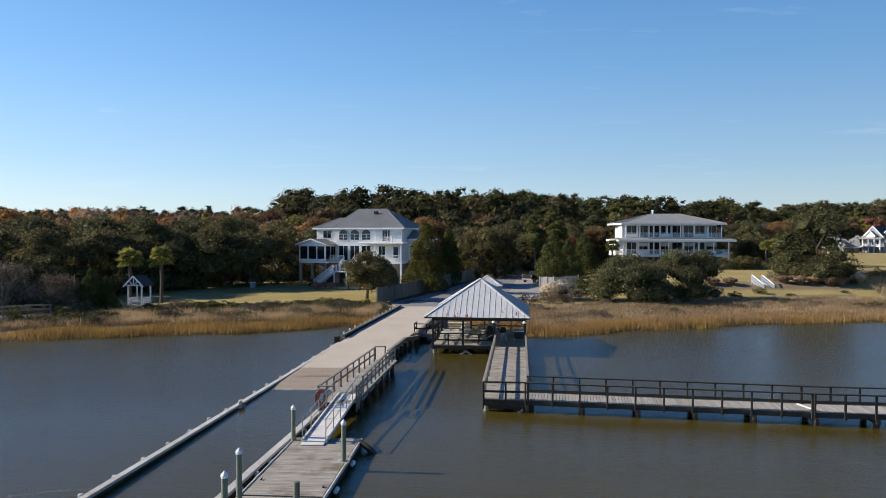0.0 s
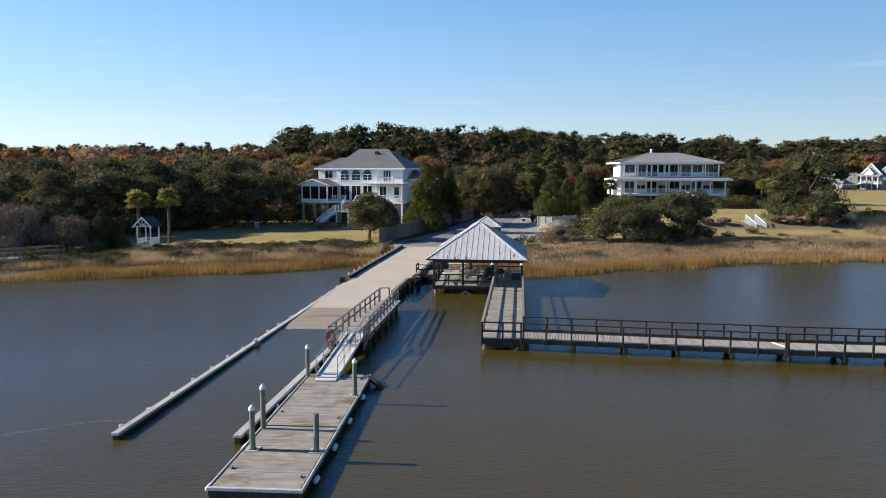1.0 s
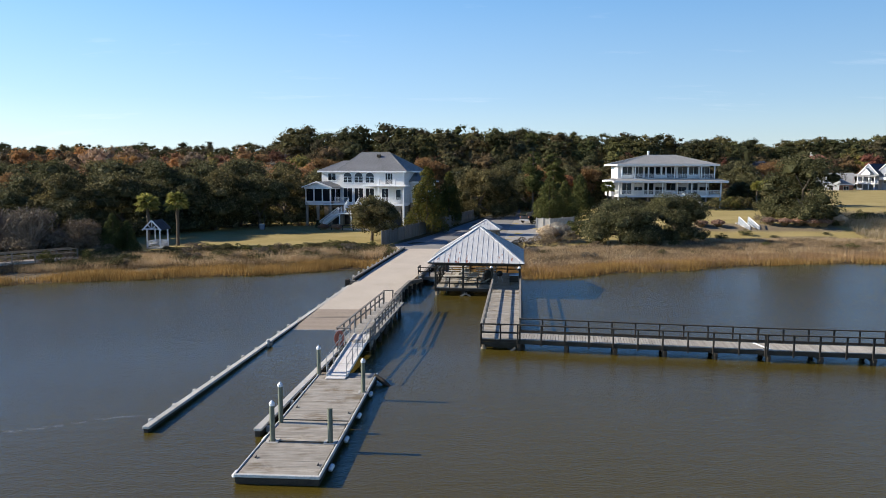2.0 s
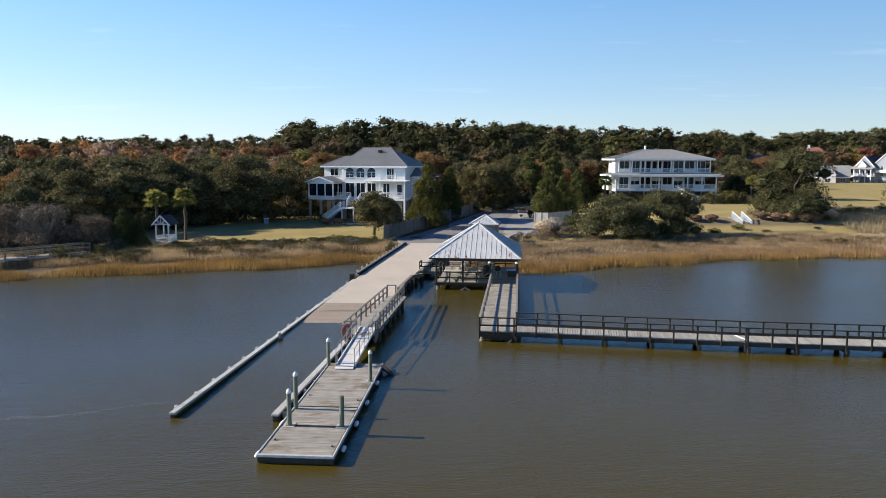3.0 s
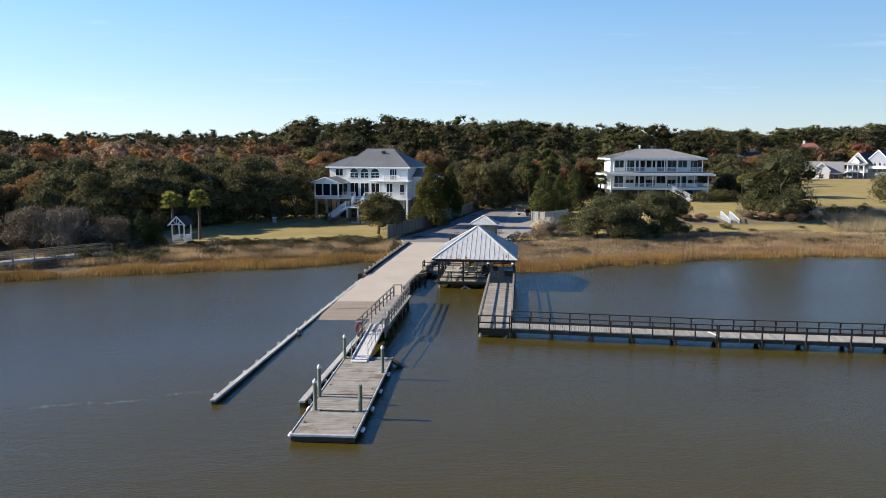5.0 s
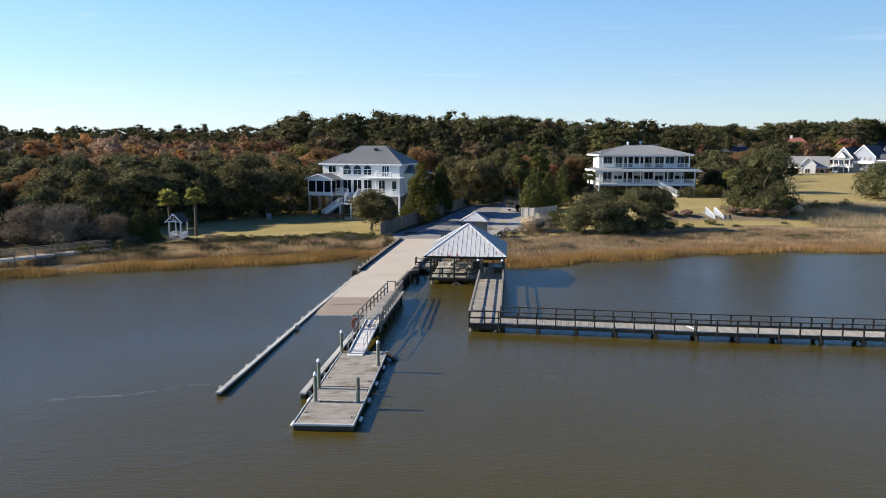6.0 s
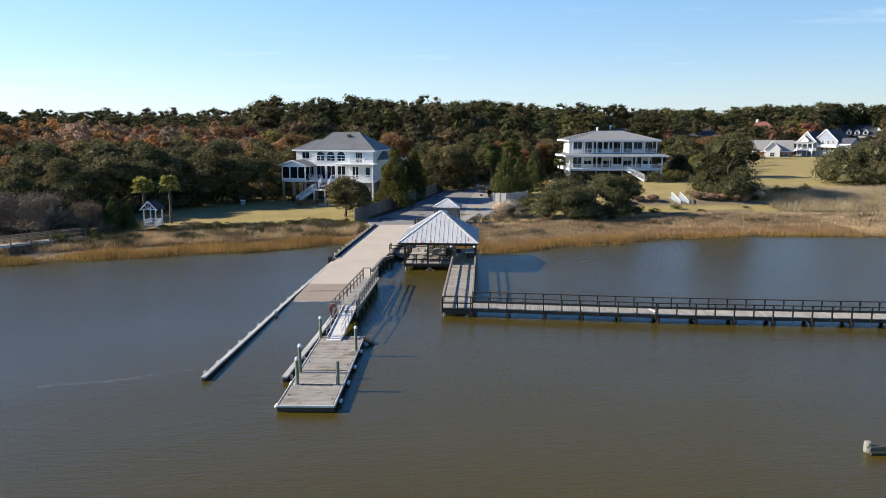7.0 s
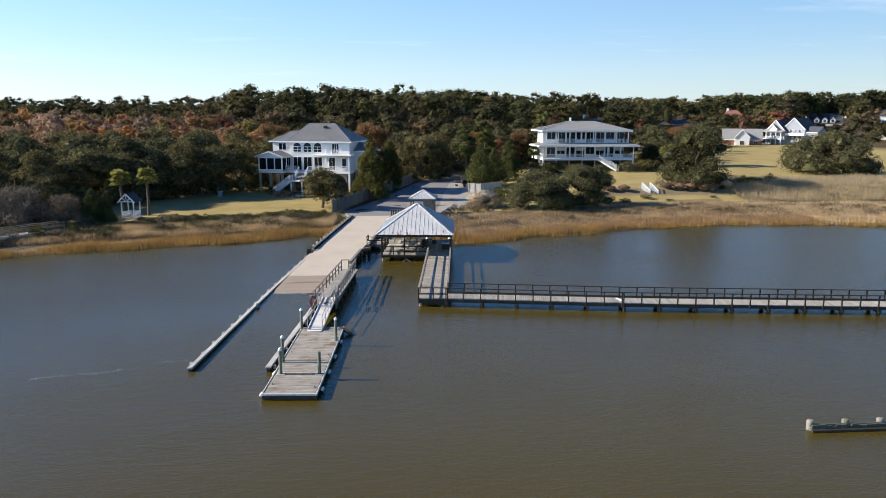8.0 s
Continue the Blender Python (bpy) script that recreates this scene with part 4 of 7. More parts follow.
railing(pav, (-2.4, Y1 - 0.1), (X1 - 0.1, Y1 - 0.1), DZ, 2.06, 4, mid=(0.42,), wood=RAIL)
for s in (-1, 1):
    beam("cross_brace", (-2.2 - 0.55 * s, Y0 - 0.1, 0.45), (-2.2 + 0.1 * s, Y0 - 0.1, 0.8), 0.05, 0.12, TIMBER, pav, "weathered cross brace")
beam("stair_rail", (-1.4, Y0 + 0.3, 1.3), (-0.2, Y0 + 0.3, 2.0), 0.05, 0.09, TIMBER, pav)


def flood_lamp(x, y):
    e = empty("flood_lamp", PIER @ pose(x, y - 0.25, ZE - 0.3), "round white floodlight under the pavilion eave", "lamp", "eave lamps")
    lathe("shade", [(0.03, 0.1), (0.09, 0.08), (0.15, -0.05), (0.13, -0.05), (0.0, -0.02)], PLASTIC, e, n=14, smooth=True)
    box("bracket", (-0.02, 0, 0.05), (0.02, 0.25, 0.1), CHROME, e)


flood_lamp(-0.12, 16.9)
flood_lamp(2.1, 16.9)


def picnic_table(m, length=1.8):
    e = empty("picnic_table", m, "weathered timber picnic table with attached benches", "picnic table", "pavilion tables")
    for k in range(5):
        box("top_board", (-length / 2, -0.37 + k * 0.15, 0.71), (length / 2, -0.37 + k * 0.15 + 0.14, 0.75), PALE_TIMBER, e, bevel=0.006)
    for s in (-1, 1):
        for k in range(2):
            y = s * 0.72 + (k - 1) * 0.15
            box("bench_board", (-length / 2, y, 0.41), (length / 2, y + 0.14, 0.45), PALE_TIMBER, e, bevel=0.006)
        for u in (-1, 1):
            beam("leg", (u * length * 0.36, s * 0.62, 0), (u * length * 0.36, s * 0.25, 0.71), 0.09, 0.05, TIMBER, e)
    for u in (-1, 1):
        box("bearer", (u * length * 0.36 - 0.02 + 0.05 * u, -0.78, 0.35), (u * length * 0.36 + 0.02 + 0.05 * u, 0.78, 0.41), TIMBER, e)


picnic_table(PIER @ pose(-3.3, 19.0, DZ, 0, 0, 12))
picnic_table(PIER @ pose(-2.6, 22.2, DZ, 0, 0, 90))
picnic_table(PIER @ pose(-0.9, 23.9, DZ, 0, 0, 0))
picnic_table(PIER @ pose(-3.4, 24.9, DZ, 0, 0, 4))
picnic_table(PIER @ pose(-1.7, 19.6, DZ, 0, 0, 84))


def bin_(m, label):
    e = empty("trash_bin", m, label, "bin")
    lathe("drum", [(0.26, 0), (0.29, 0.05), (0.3, 0.85), (0.27, 0.88), (0, 0.88)], DARK_TIMBER, e, n=16)
    lathe("lid", [(0.31, 0.88), (0.3, 0.95), (0.12, 1.08), (0, 1.1)], RUBBER, e, n=16)


bin_(PIER @ pose(-0.55, 20.5, DZ), "dark round trash bin on the pavilion deck")
table = empty("cleaning_table", PIER @ pose(1.7, 19.2, DZ), "dark fish-cleaning table with a pale blue top", "table")
box("top", (-0.45, -0.5, 0.86), (0.4, 0.5, 0.95), BLUE_LID, table, "pale blue top", bevel=0.02)
box("cabinet", (-0.38, -0.42, 0.3), (0.35, 0.42, 0.86), DARK_TIMBER, table, bevel=0.01)
for x in (-0.36, 0.3):
    for y in (-0.4, 0.36):
        box("leg", (x, y, 0), (x + 0.06, y + 0.06, 0.3), TIMBER, table)
grill = empty("charcoal_grill", PIER @ pose(0.45, 20.2, DZ), "black kettle grill standing on three legs", "grill")
lathe("kettle", [(0, 0.55), (0.2, 0.6), (0.29, 0.78), (0.29, 0.82), (0.2, 0.98), (0, 1.04)], RUBBER, grill, n=16, smooth=True)
for a in (0, 2.1, 4.2):
    finish("leg", add_tube(bmesh.new(), [(0.15 * math.cos(a), 0.15 * math.sin(a), 0.62), (0.3 * math.cos(a), 0.3 * math.sin(a), 0)], [0.015, 0.015]), CHROME, grill)

land = empty("landing", PIER, "small timber landing with railings joining causeway and pavilion", "landing")
LP = plank_mesh("plank", 0.138, 3.4, 0.04, DECK)
for k in range(15):
    o = mesh_part("plank", LP, None, land)
    o.matrix_basis = pose(-6.95 + k * 0.148, 25.0, DZ - 0.01)
box("rim_joist", (-7.05, 23.25, DZ - 0.3), (-4.82, 23.32, DZ - 0.05), TIMBER, land)
railing(land, (-6.95, 23.36), (-4.95, 23.36), DZ, 2.0, 2, mid=(0.5,), wood=DARK_TIMBER)
railing(land, (-6.95, 23.36), (-6.95, 24.6), DZ, 2.0, 1, mid=(0.5,), wood=DARK_TIMBER)
for x in (-6.8, -5.1):
    lathe("piling", [(0.13, -2.5), (0.13, DZ - 0.3), (0, DZ - 0.3)], DARK_TIMBER, land, at=(x, 23.5, 0), n=10)
edge = empty("causeway_edge", SETBACK, "dark timber edge beams and piles under the causeway", "edge beam")
for p, q in (((-4.1, 51.6), (-3.35, 57.6)), ((-3.35, 57.8), (-2.4, 58.6)), ((-2.7, 60.4), (-1.7, 70))):
    beam("edge_beam", (*p, 1.16), (*q, 1.22), 0.28, 0.3, TIMBER, edge, bevel=0.02)
    n = max(2, int(math.dist(p, q) / 1.3))
    for k in range(n):
        x, y = p[0] + (q[0] - p[0]) * (k + 0.5) / n, p[1] + (q[1] - p[1]) * (k + 0.5) / n
        lathe("piling", [(0.14, -2.5), (0.14, 1.0), (0, 1.0)], DARK_TIMBER, edge, at=(x + 0.1, y, 0), n=9)

kiosk = empty("kiosk", pose(4.4, 87.0, 0.93, 0, 0, -8) @ Matrix.Scale(1.03, 4), "small shelter with a hipped white metal roof", "kiosk")
hip_roof(kiosk, (-1.85, -1.7), (1.85, 1.7), 2.4, (0, 0, 0), 1.1, ROOF_TIN, 0.4, 0.05)
fascia(kiosk, (-1.83, -1.68), (1.83, 1.68), 2.41, 0.14, TIMBER)
box("wall", (0.1, -1.35, 0), (1.6, 1.35, 2.3), TIMBER, kiosk, "dark board wall", bevel=0.02)
for x, y in ((-1.6, -1.4), (-1.6, 1.4)):
    box("column", (x - 0.07, y - 0.07, 0), (x + 0.07, y + 0.07, 2.35), DARK_TIMBER, kiosk)
box("counter", (-1.6, -1.4, 0.8), (0.1, -1.1, 0.9), TIMBER, kiosk)
box("sign_panel", (-1.2, -1.46, 1.0), (-0.1, -1.42, 2.0), PALE_TIMBER, kiosk)


bar = empty("low_barrier", pose(-0.3, 85.3, 0.95), "low dark slatted timber barrier beside the kiosk", "barrier")
for k in range(7):
    box("slat", (0.05 + 0.24 * k, -0.03, 0.12), (0.19 + 0.24 * k, 0.03, 0.85), DARK_TIMBER, bar)
box("top_rail", (0, -0.05, 0.85), (1.7, 0.05, 0.93), TIMBER, bar, bevel=0.01)
for x in (0.0, 1.7):
    box("post", (x - 0.06, -0.06, -0.1), (x + 0.06, 0.06, 0.98), TIMBER, bar, bevel=0.01)


# ---- houses ----
def window(parent, x, z, w, h, y=0.0, arch=False, bars=(2, 2), door=False, face="y"):
    """A framed window in a wall that faces -y (or, with face 'x', in one that faces x)."""
    turn = {"y": pose(x, y, z), "x": pose(y, x, z, 0, 0, 90), "-x": pose(y, x, z, 0, 0, -90)}[face]
    e = new("door" if door else "window")
    e.parent, e.matrix_basis, e.empty_display_size = parent, turn, 0.1
    t = 0.09
    bm = bmesh.new()
    add_box(bm, (-w / 2 - t, -0.07, -t), (-w / 2, 0.02, h + (0 if arch else t)))
    add_box(bm, (w / 2, -0.07, -t), (w / 2 + t, 0.02, h + (0 if arch else t)))
    add_box(bm, (-w / 2, -0.07, -t), (w / 2, 0.02, 0))
    add_box(bm, (-w / 2, -0.07, h), (w / 2, 0.02, h + t))
    for k in range(1, bars[0]):
        add_box(bm, (-w / 2 + w * k / bars[0] - 0.03, -0.05, 0), (-w / 2 + w * k / bars[0] + 0.03, 0.0, h))
    for k in range(1, bars[1]):
        add_box(bm, (-w / 2, -0.045, h * k / bars[1] - 0.025), (w / 2, 0.0, h * k / bars[1] + 0.025))
    if arch:
        for k in range(10):
            a, b = math.pi * k / 10, math.pi * (k + 1) / 10
            add_beam(bm, ((w + t) / 2 * math.cos(a), -0.03, h + t + (w / 2) * math.sin(a)), ((w + t) / 2 * math.cos(b), -0.03, h + t + (w / 2) * math.sin(b)), 0.09, 0.1)
    finish("frame", bm, WHITE, e)
    g = bmesh.new()
    add_box(g, (-w / 2, -0.03, 0), (w / 2, -0.015, h))
    if arch:
        pts = [(w / 2 * math.cos(math.pi * k / 12), -0.03, h + t + w / 2 * math.sin(math.pi * k / 12)) for k in range(13)]
        add_prism(g, pts, 0.012)
    finish("pane", g, GLASS, e)
    return e


def house_rail(parent, p, q, z, h=0.95, step=0.14, wood=None):
    """A painted railing of thin balusters between two points (x, y)."""
    wood = wood or WHITE
    a, b = Vector((*p, z)), Vector((*q, z))
    up = Vector((0, 0, 1))
    beam("top_rail", a + up * h, b + up * h, 0.1, 0.06, wood, parent)
    beam("bottom_rail", a + up * 0.12, b + up * 0.12, 0.06, 0.06, wood, parent)
    bm = bmesh.new()
    n = max(2, int((b - a).length / step))
    for k in range(n + 1):
        c = a.lerp(b, k / n)
        add_box(bm, (c.x - 0.018, c.y - 0.018, z + 0.12), (c.x + 0.018, c.y + 0.018, z + h))
    tagged(finish("balustrade", bm, wood, parent), kind="stuff")


def stair(parent, p, q, z0, z1, width, wood=None, n=14):
    """A flight from p (x, y) at z0 to q at z1 with side rails."""
    wood = wood or WHITE
    a, b = Vector((*p, z0)), Vector((*q, z1))
    d = Vector((b.x - a.x, b.y - a.y, 0)).normalized()
    s = Vector((d.y, -d.x, 0)) * width / 2
    for k in range(n):
        c = a.lerp(b, (k + 0.5) / n)
        beam("tread", c - s, c + s, 0.3, 0.05, wood, parent)
    for sg in (-1, 1):
        beam("stringer", a + s * sg, b + s * sg, 0.06, 0.28, wood, parent)
        up = Vector((0, 0, 0.95))
        beam("hand_rail", a + s * sg + up, b + s * sg + up, 0.08, 0.07, wood, parent)
        bm = bmesh.new()
        m = int((b - a).length / 0.16)
        for k in range(m + 1):
            c = a.lerp(b, k / m) + s * sg
            w = 0.05 if k in (0, m) else 0.018
            add_box(bm, (c.x - w, c.y - w, c.z), (c.x + w, c.y + w, c.z + 0.95))
        tagged(finish("balustrade", bm, wood, parent), kind="stuff")


def river_house():
    h = empty("house", pose(-7.6, 112.7, 1.55, 0, 0, -16), "white two-storey river house raised on arched piers, grey metal roof", "house")
    F1, E = 3.7, 8.9
    box("wall", (-11.2, 0, F1), (0, 9.2, E), SIDING, h, bevel=0.02)
    box("wall", (-15.0, 0.9, F1), (-11.2, 8.5, E), SIDING, h, bevel=0.02)
    box("base_wall", (-14.8, 1.3, 0), (-0.3, 9.0, F1 - 0.2), STUCCO, h)
    # flat dark panels on the base wall, painted as shade inside open bays
    for k in range(5):
        box("garage_opening", (-14.0 + 2.75 * k, 1.26, 0), (-11.9 + 2.75 * k, 1.31, 2.6), VOID, h, "dark panel painted as the shade inside an open bay")
    box("floor_band", (-11.25, -0.05, F1 - 0.3), (0.05, 9.2, F1 - 0.001), WHITE, h)
    hip_roof(h, (-11.7, -0.55), (0.55, 9.75), E, (-9.2, -4.3, 4.6), 3.1, GREY_ROOF, 0.45)
    fascia(h, (-11.7, -0.55), (0.55, 9.75), E, 0.25, WHITE)
    hip_roof(h, (-15.5, 0.4), (-10.4, 9.0), E - 0.01, (-12.6, -10.6, 4.6), 1.7, GREY_ROOF, 0.45)
    fascia(h, (-15.5, 0.4), (-11.75, 9.0), E - 0.01, 0.25, WHITE)
    vent = box("roof_vent", (-5.9, 2.9, E + 2.25), (-5.3, 3.4, E + 2.7), DARK_TIMBER, h, "dark roof vent", bevel=0.05)
    for x in (-9.85, -7.9, -5.95):
        window(h, x, 7.0, 1.45, 0.85, 0, True, (2, 2))
    for x in (-9.85, -7.9, -5.95):
        window(h, x, F1 + 0.1, 1.5, 2.25, 0, False, (2, 1), True)
    window(h, -2.6, 6.75, 1.2, 1.75, 0, False, (3, 1), True)
    window(h, -3.3, F1 + 0.1, 1.1, 2.2, 0, False, (2, 1), True)
    window(h, -1.0, F1 + 0.5, 0.8, 1.7, 0, False, (1, 1))
    window(h, -13.1, 7.3, 1.35, 1.15, 0.9, False, (2, 1))
    window(h, -12.3, F1 + 0.2, 1.5, 2.0, 0.9, False, (3, 1))
    # two-storey porch at the road end
    box("porch_floor", (-6.0, -2.0, F1 - 0.35), (0.7, 0, F1 - 0.02), WHITE, h, bevel=0.02)
    box("canopy", (-6.3, -2.2, 6.43), (1.0, 0, 6.62), WHITE, h, bevel=0.03)
    house_rail(h, (-3.9, -1.25), (-1.2, -1.25), 6.62, 0.85)
    for x in (-3.9, -1.2):
        box("newel", (x - 0.12, -1.4, 6.6), (x + 0.12, -1.1, 7.6), WHITE, h)
    house_rail(h, (-3.9, -1.15), (-3.9, 0), 6.62)
    house_rail(h, (-6.0, -1.95), (0.6, -1.95), F1)
    for x in (-6.0, -3.7, 0.55):
        box("column", (x - 0.1, -2.0, F1 - 0.05), (x + 0.1, -1.8, 6.43), WHITE, h, bevel=0.01)
        box("pier_column", (x - 0.14, -2.02, 0), (x + 0.14, -1.74, F1 - 0.35), WHITE if x > 0 else STUCCO, h, bevel=0.01)
    bm = bmesh.new()
    for k in range(12):
        a, b = math.pi * k / 12, math.pi * (k + 1) / 12
        lo = [(-1.75 + 1.7 * math.cos(t), -1.6, 1.4 + 1.7 * math.sin(t)) for t in (a, b)]
        add_prism(bm, [lo[0], (lo[0][0], -1.6, 3.35), (lo[1][0], -1.6, 3.35), lo[1]], 0.3)
    bmesh.ops.remove_doubles(bm, verts=bm.verts, dist=0.001)
    finish("arch", bm, STUCCO, h)
    for x in (-11.0, -8.2, -5.6):
        box("arch_pier", (x - 0.3, -0.05, 0), (x + 0.3, 0.6, F1 - 0.3), STUCCO, h, bevel=0.02)
    # side wing towards the road
    box("wall", (0, 2.6, F1), (2.6, 8.2, 7.2), SIDING, h)
    box("base_wall", (0, 2.8, 0), (2.4, 8.0, F1), STUCCO, h)
    hip_roof(h, (-0.3, 2.1), (3.1, 8.7), 7.2, (0.1, 0.2, 5.4), 1.5, GREY_ROOF, 0.45)
    fascia(h, (0.56, 2.1), (3.1, 8.7), 7.2, 0.22, WHITE)
    window(h, 1.3, 4.4, 1.0, 1.6, 2.6, False, (2, 1))
    # screened porch and deck
    box("porch_floor", (-15.8, -3.6, F1 - 0.3), (-11.2, 0.9, F1 - 0.05), WHITE, h, bevel=0.02)
    box("porch_back", (-15.6, 0.6, F1), (-15.0, 0.9, 6.2), SIDING, h)
    for x in (-15.7, -14.25, -12.75, -11.35):
        box("column", (x - 0.09, -3.55, F1 - 0.05), (x + 0.09, -3.37, 6.2), WHITE, h)
    for y in (-1.6, 0.4):
        for x in (-15.7, -11.35):
            box("column", (x - 0.09, y - 0.09, F1 - 0.05), (x + 0.09, y + 0.09, 6.2), WHITE, h)
    for k in range(3):
        box("screen", (-15.6 + k * 1.46, -3.46, F1 + 0.35), (-14.35 + k * 1.46, -3.44, 6.0), GLASS, h, "dark insect screen")
    box("screen", (-11.36, -3.3, F1 + 0.35), (-11.34, -1.7, 6.0), GLASS, h, "dark insect screen")
    box("knee_wall", (-15.75, -3.52, F1), (-11.3, -3.42, F1 + 0.35), WHITE, h)
    box("header", (-15.9, -3.65, 6.0), (-11.15, 0.9, 6.25), WHITE, h)
    roof_face([(-16.2, 1.0, 6.25), (-16.2, -4.0, 6.25), (-13.55, -4.0, 7.15), (-13.55, 1.0, 7.15)], h, GREY_ROOF)
    roof_face([(-10.9, -4.0, 6.25), (-10.9, 1.0, 6.25), (-13.55, 1.0, 7.15), (-13.55, -4.0, 7.15)], h, GREY_ROOF)
    finish("gable", add_prism(bmesh.new(), [(-15.8, -3.6, 6.25), (-11.2, -3.6, 6.25), (-13.55, -3.6, 7.05)], 0.1), WHITE, h)
    for a, b in (((-16.25, -4.02, 6.22), (-13.55, -4.02, 7.14)), ((-10.85, -4.02, 6.22), (-13.55, -4.02, 7.14))):
        beam("barge_board", a, b, 0.05, 0.18, WHITE, h)
    for x, y in ((-15.6, -3.3), (-13.6, -3.3), (-11.4, -3.3), (-15.6, 0.5)):
        box("pier_column", (x - 0.18, y - 0.18, 0), (x + 0.18, y + 0.18, F1 - 0.3), STUCCO, h)
    box("deck_floor", (-11.2, -2.4, F1 - 0.3), (-6.02, -0.06, F1 - 0.05), WHITE, h)
    house_rail(h, (-11.2, -2.35), (-8.7, -2.35), F1 - 0.05)
    house_rail(h, (-6.9, -2.35), (-6.1, -2.35), F1 - 0.05)
    stair(h, (-7.8, -4.2), (-7.8, -2.4), F1 - 1.35, F1 - 0.1, 1.7, n=6)
    box("stair_landing", (-9.0, -5.6, F1 - 1.55), (-6.8, -4.2, F1 - 1.38), WHITE, h)
    stair(h, (-12.2, -4.95), (-9.0, -4.95), 0.05, F1 - 1.4, 1.25, n=12)
    for x in (-8.9, -6.9):
        box("column", (x - 0.08, -5.5, 0), (x + 0.08, -5.34, F1 - 1.5), WHITE, h)
    return h


river_house()


def porch_house():
    h = empty("house", pose(43.5, 143.0, 3.0, 0, 0, 1) @ Matrix.Diagonal((0.94, 0.94, 1.02, 1)), "long white house with two-level porches and a pale hipped roof", "house")
    F1, F2, E = 2.55, 5.75, 8.6
    box("wall", (-9.6, 2.3, F1), (9.6, 11.5, E), SIDING, h)
    # this dark block is the ground floor's shade put into colour
    box("base_wall", (-9.4, 3.2, 0), (9.4, 11.3, F1), VOID, h, "solid dark block painted as the shade of an open ground floor")
    hip_roof(h, (-11.0, 0), (10.9, 12.6), E, (-3.0, 3.1, 6.3), 1.95, PALE_ROOF, 0.7, rib=0.02)
    fascia(h, (-11.0, 0), (10.9, 12.6), E, 0.32, WHITE)
    lathe("flue", [(0.22, 0), (0.22, 0.55), (0.32, 0.6), (0.3, 0.75), (0, 0.8)], PLASTIC, h, "white roof flue", at=(-2.7, 6.3, E + 1.9))
    box("porch_floor", (-10.2, 0.35, F2 - 0.35), (10.3, 2.3, F2), WHITE, h)
    box("porch_floor", (-10.9, -1.2, F1 - 0.4), (11.0, 2.3, F1), WHITE, h)
    poly = [(-12.1, -1.9, F2 - 0.35), (12.2, -1.9, F2 - 0.35), (11.0, 0.6, F2 + 0.05), (-11.0, 0.6, F2 + 0.05)]
    roof_face(poly, h, PALE_ROOF, 0.7, rib=0.02, thick=0.08)
    roof_face([(-12.1, 9.0, F2 - 0.35), (-12.1, -1.9, F2 - 0.35), (-9.6, 0.6, F2 + 0.05), (-9.6, 9.0, F2 + 0.05)], h, PALE_ROOF, 0.7, rib=0.02, thick=0.08)
    box("fascia", (-12.1, -1.95, F2 - 0.72), (12.2, -1.88, F2 - 0.36), WHITE, h)
    box("fascia", (-12.15, -1.88, F2 - 0.72), (-12.08, 9, F2 - 0.36), WHITE, h)
    for k in range(8):
        x = -9.9 + 19.9 * k / 7
        box("column", (x - 0.1, 0.4, F2), (x + 0.1, 0.6, E - 0.3), WHITE, h)
        x = -10.8 + 21.7 * k / 7
        box("column", (x - 0.11, -1.15, F1), (x + 0.11, -0.93, F2 - 0.5), WHITE, h)
        box("stilt", (x - 0.15, -1.1, 0), (x + 0.15, -0.8, F1 - 0.4), WHITE if k in (0, 7) else STUCCO, h)
    house_rail(h, (-9.9, 0.5), (10.0, 0.5), F2)
    house_rail(h, (-10.8, -1.05), (1.2, -1.05), F1)
    house_rail(h, (3.2, -1.05), (10.9, -1.05), F1)
    house_rail(h, (-10.8, -1.05), (-10.8, 2.3), F1)
    for k in range(8):
        x = -8.3 + 16.8 * k / 7
        window(h, x, F2 + (0.1 if k % 3 else 0.75), 2.0, 2.25 if k % 3 else 1.6, 2.3, False, (2, 1), bool(k % 3))
        window(h, x, F1 + (0.1 if k % 3 != 1 else 0.75), 2.0, 2.2 if k % 3 != 1 else 1.55, 2.3, False, (2, 1), k % 3 != 1)
        if k % 2:
            box("blind", (x - 0.98, 2.262, F1 + 1.55), (x + 0.98, 2.268, F1 + 2.25), CURTAIN, h, "pale half-drawn blind")
    for y in (4.0, 7.5):
        window(h, y, F2 + 0.8, 1.0, 1.2, -9.6, False, (1, 2), face="-x")
    box("side_bay", (-11.6, 2.6, F1 - 0.3), (-9.6, 8.5, F2 - 0.4), SIDING, h)
    window(h, 4.2, F1 + 0.7, 1.0, 1.3, -11.6, False, (1, 2), face="-x")
    box("side_bay", (-10.3, 2.3, F2), (-9.6, 5.5, E - 0.3), SIDING, h)
    stair(h, (6.0, -4.6), (2.2, -1.4), 0.1, F1 - 0.1, 1.5, n=14)
    return h


porch_house()


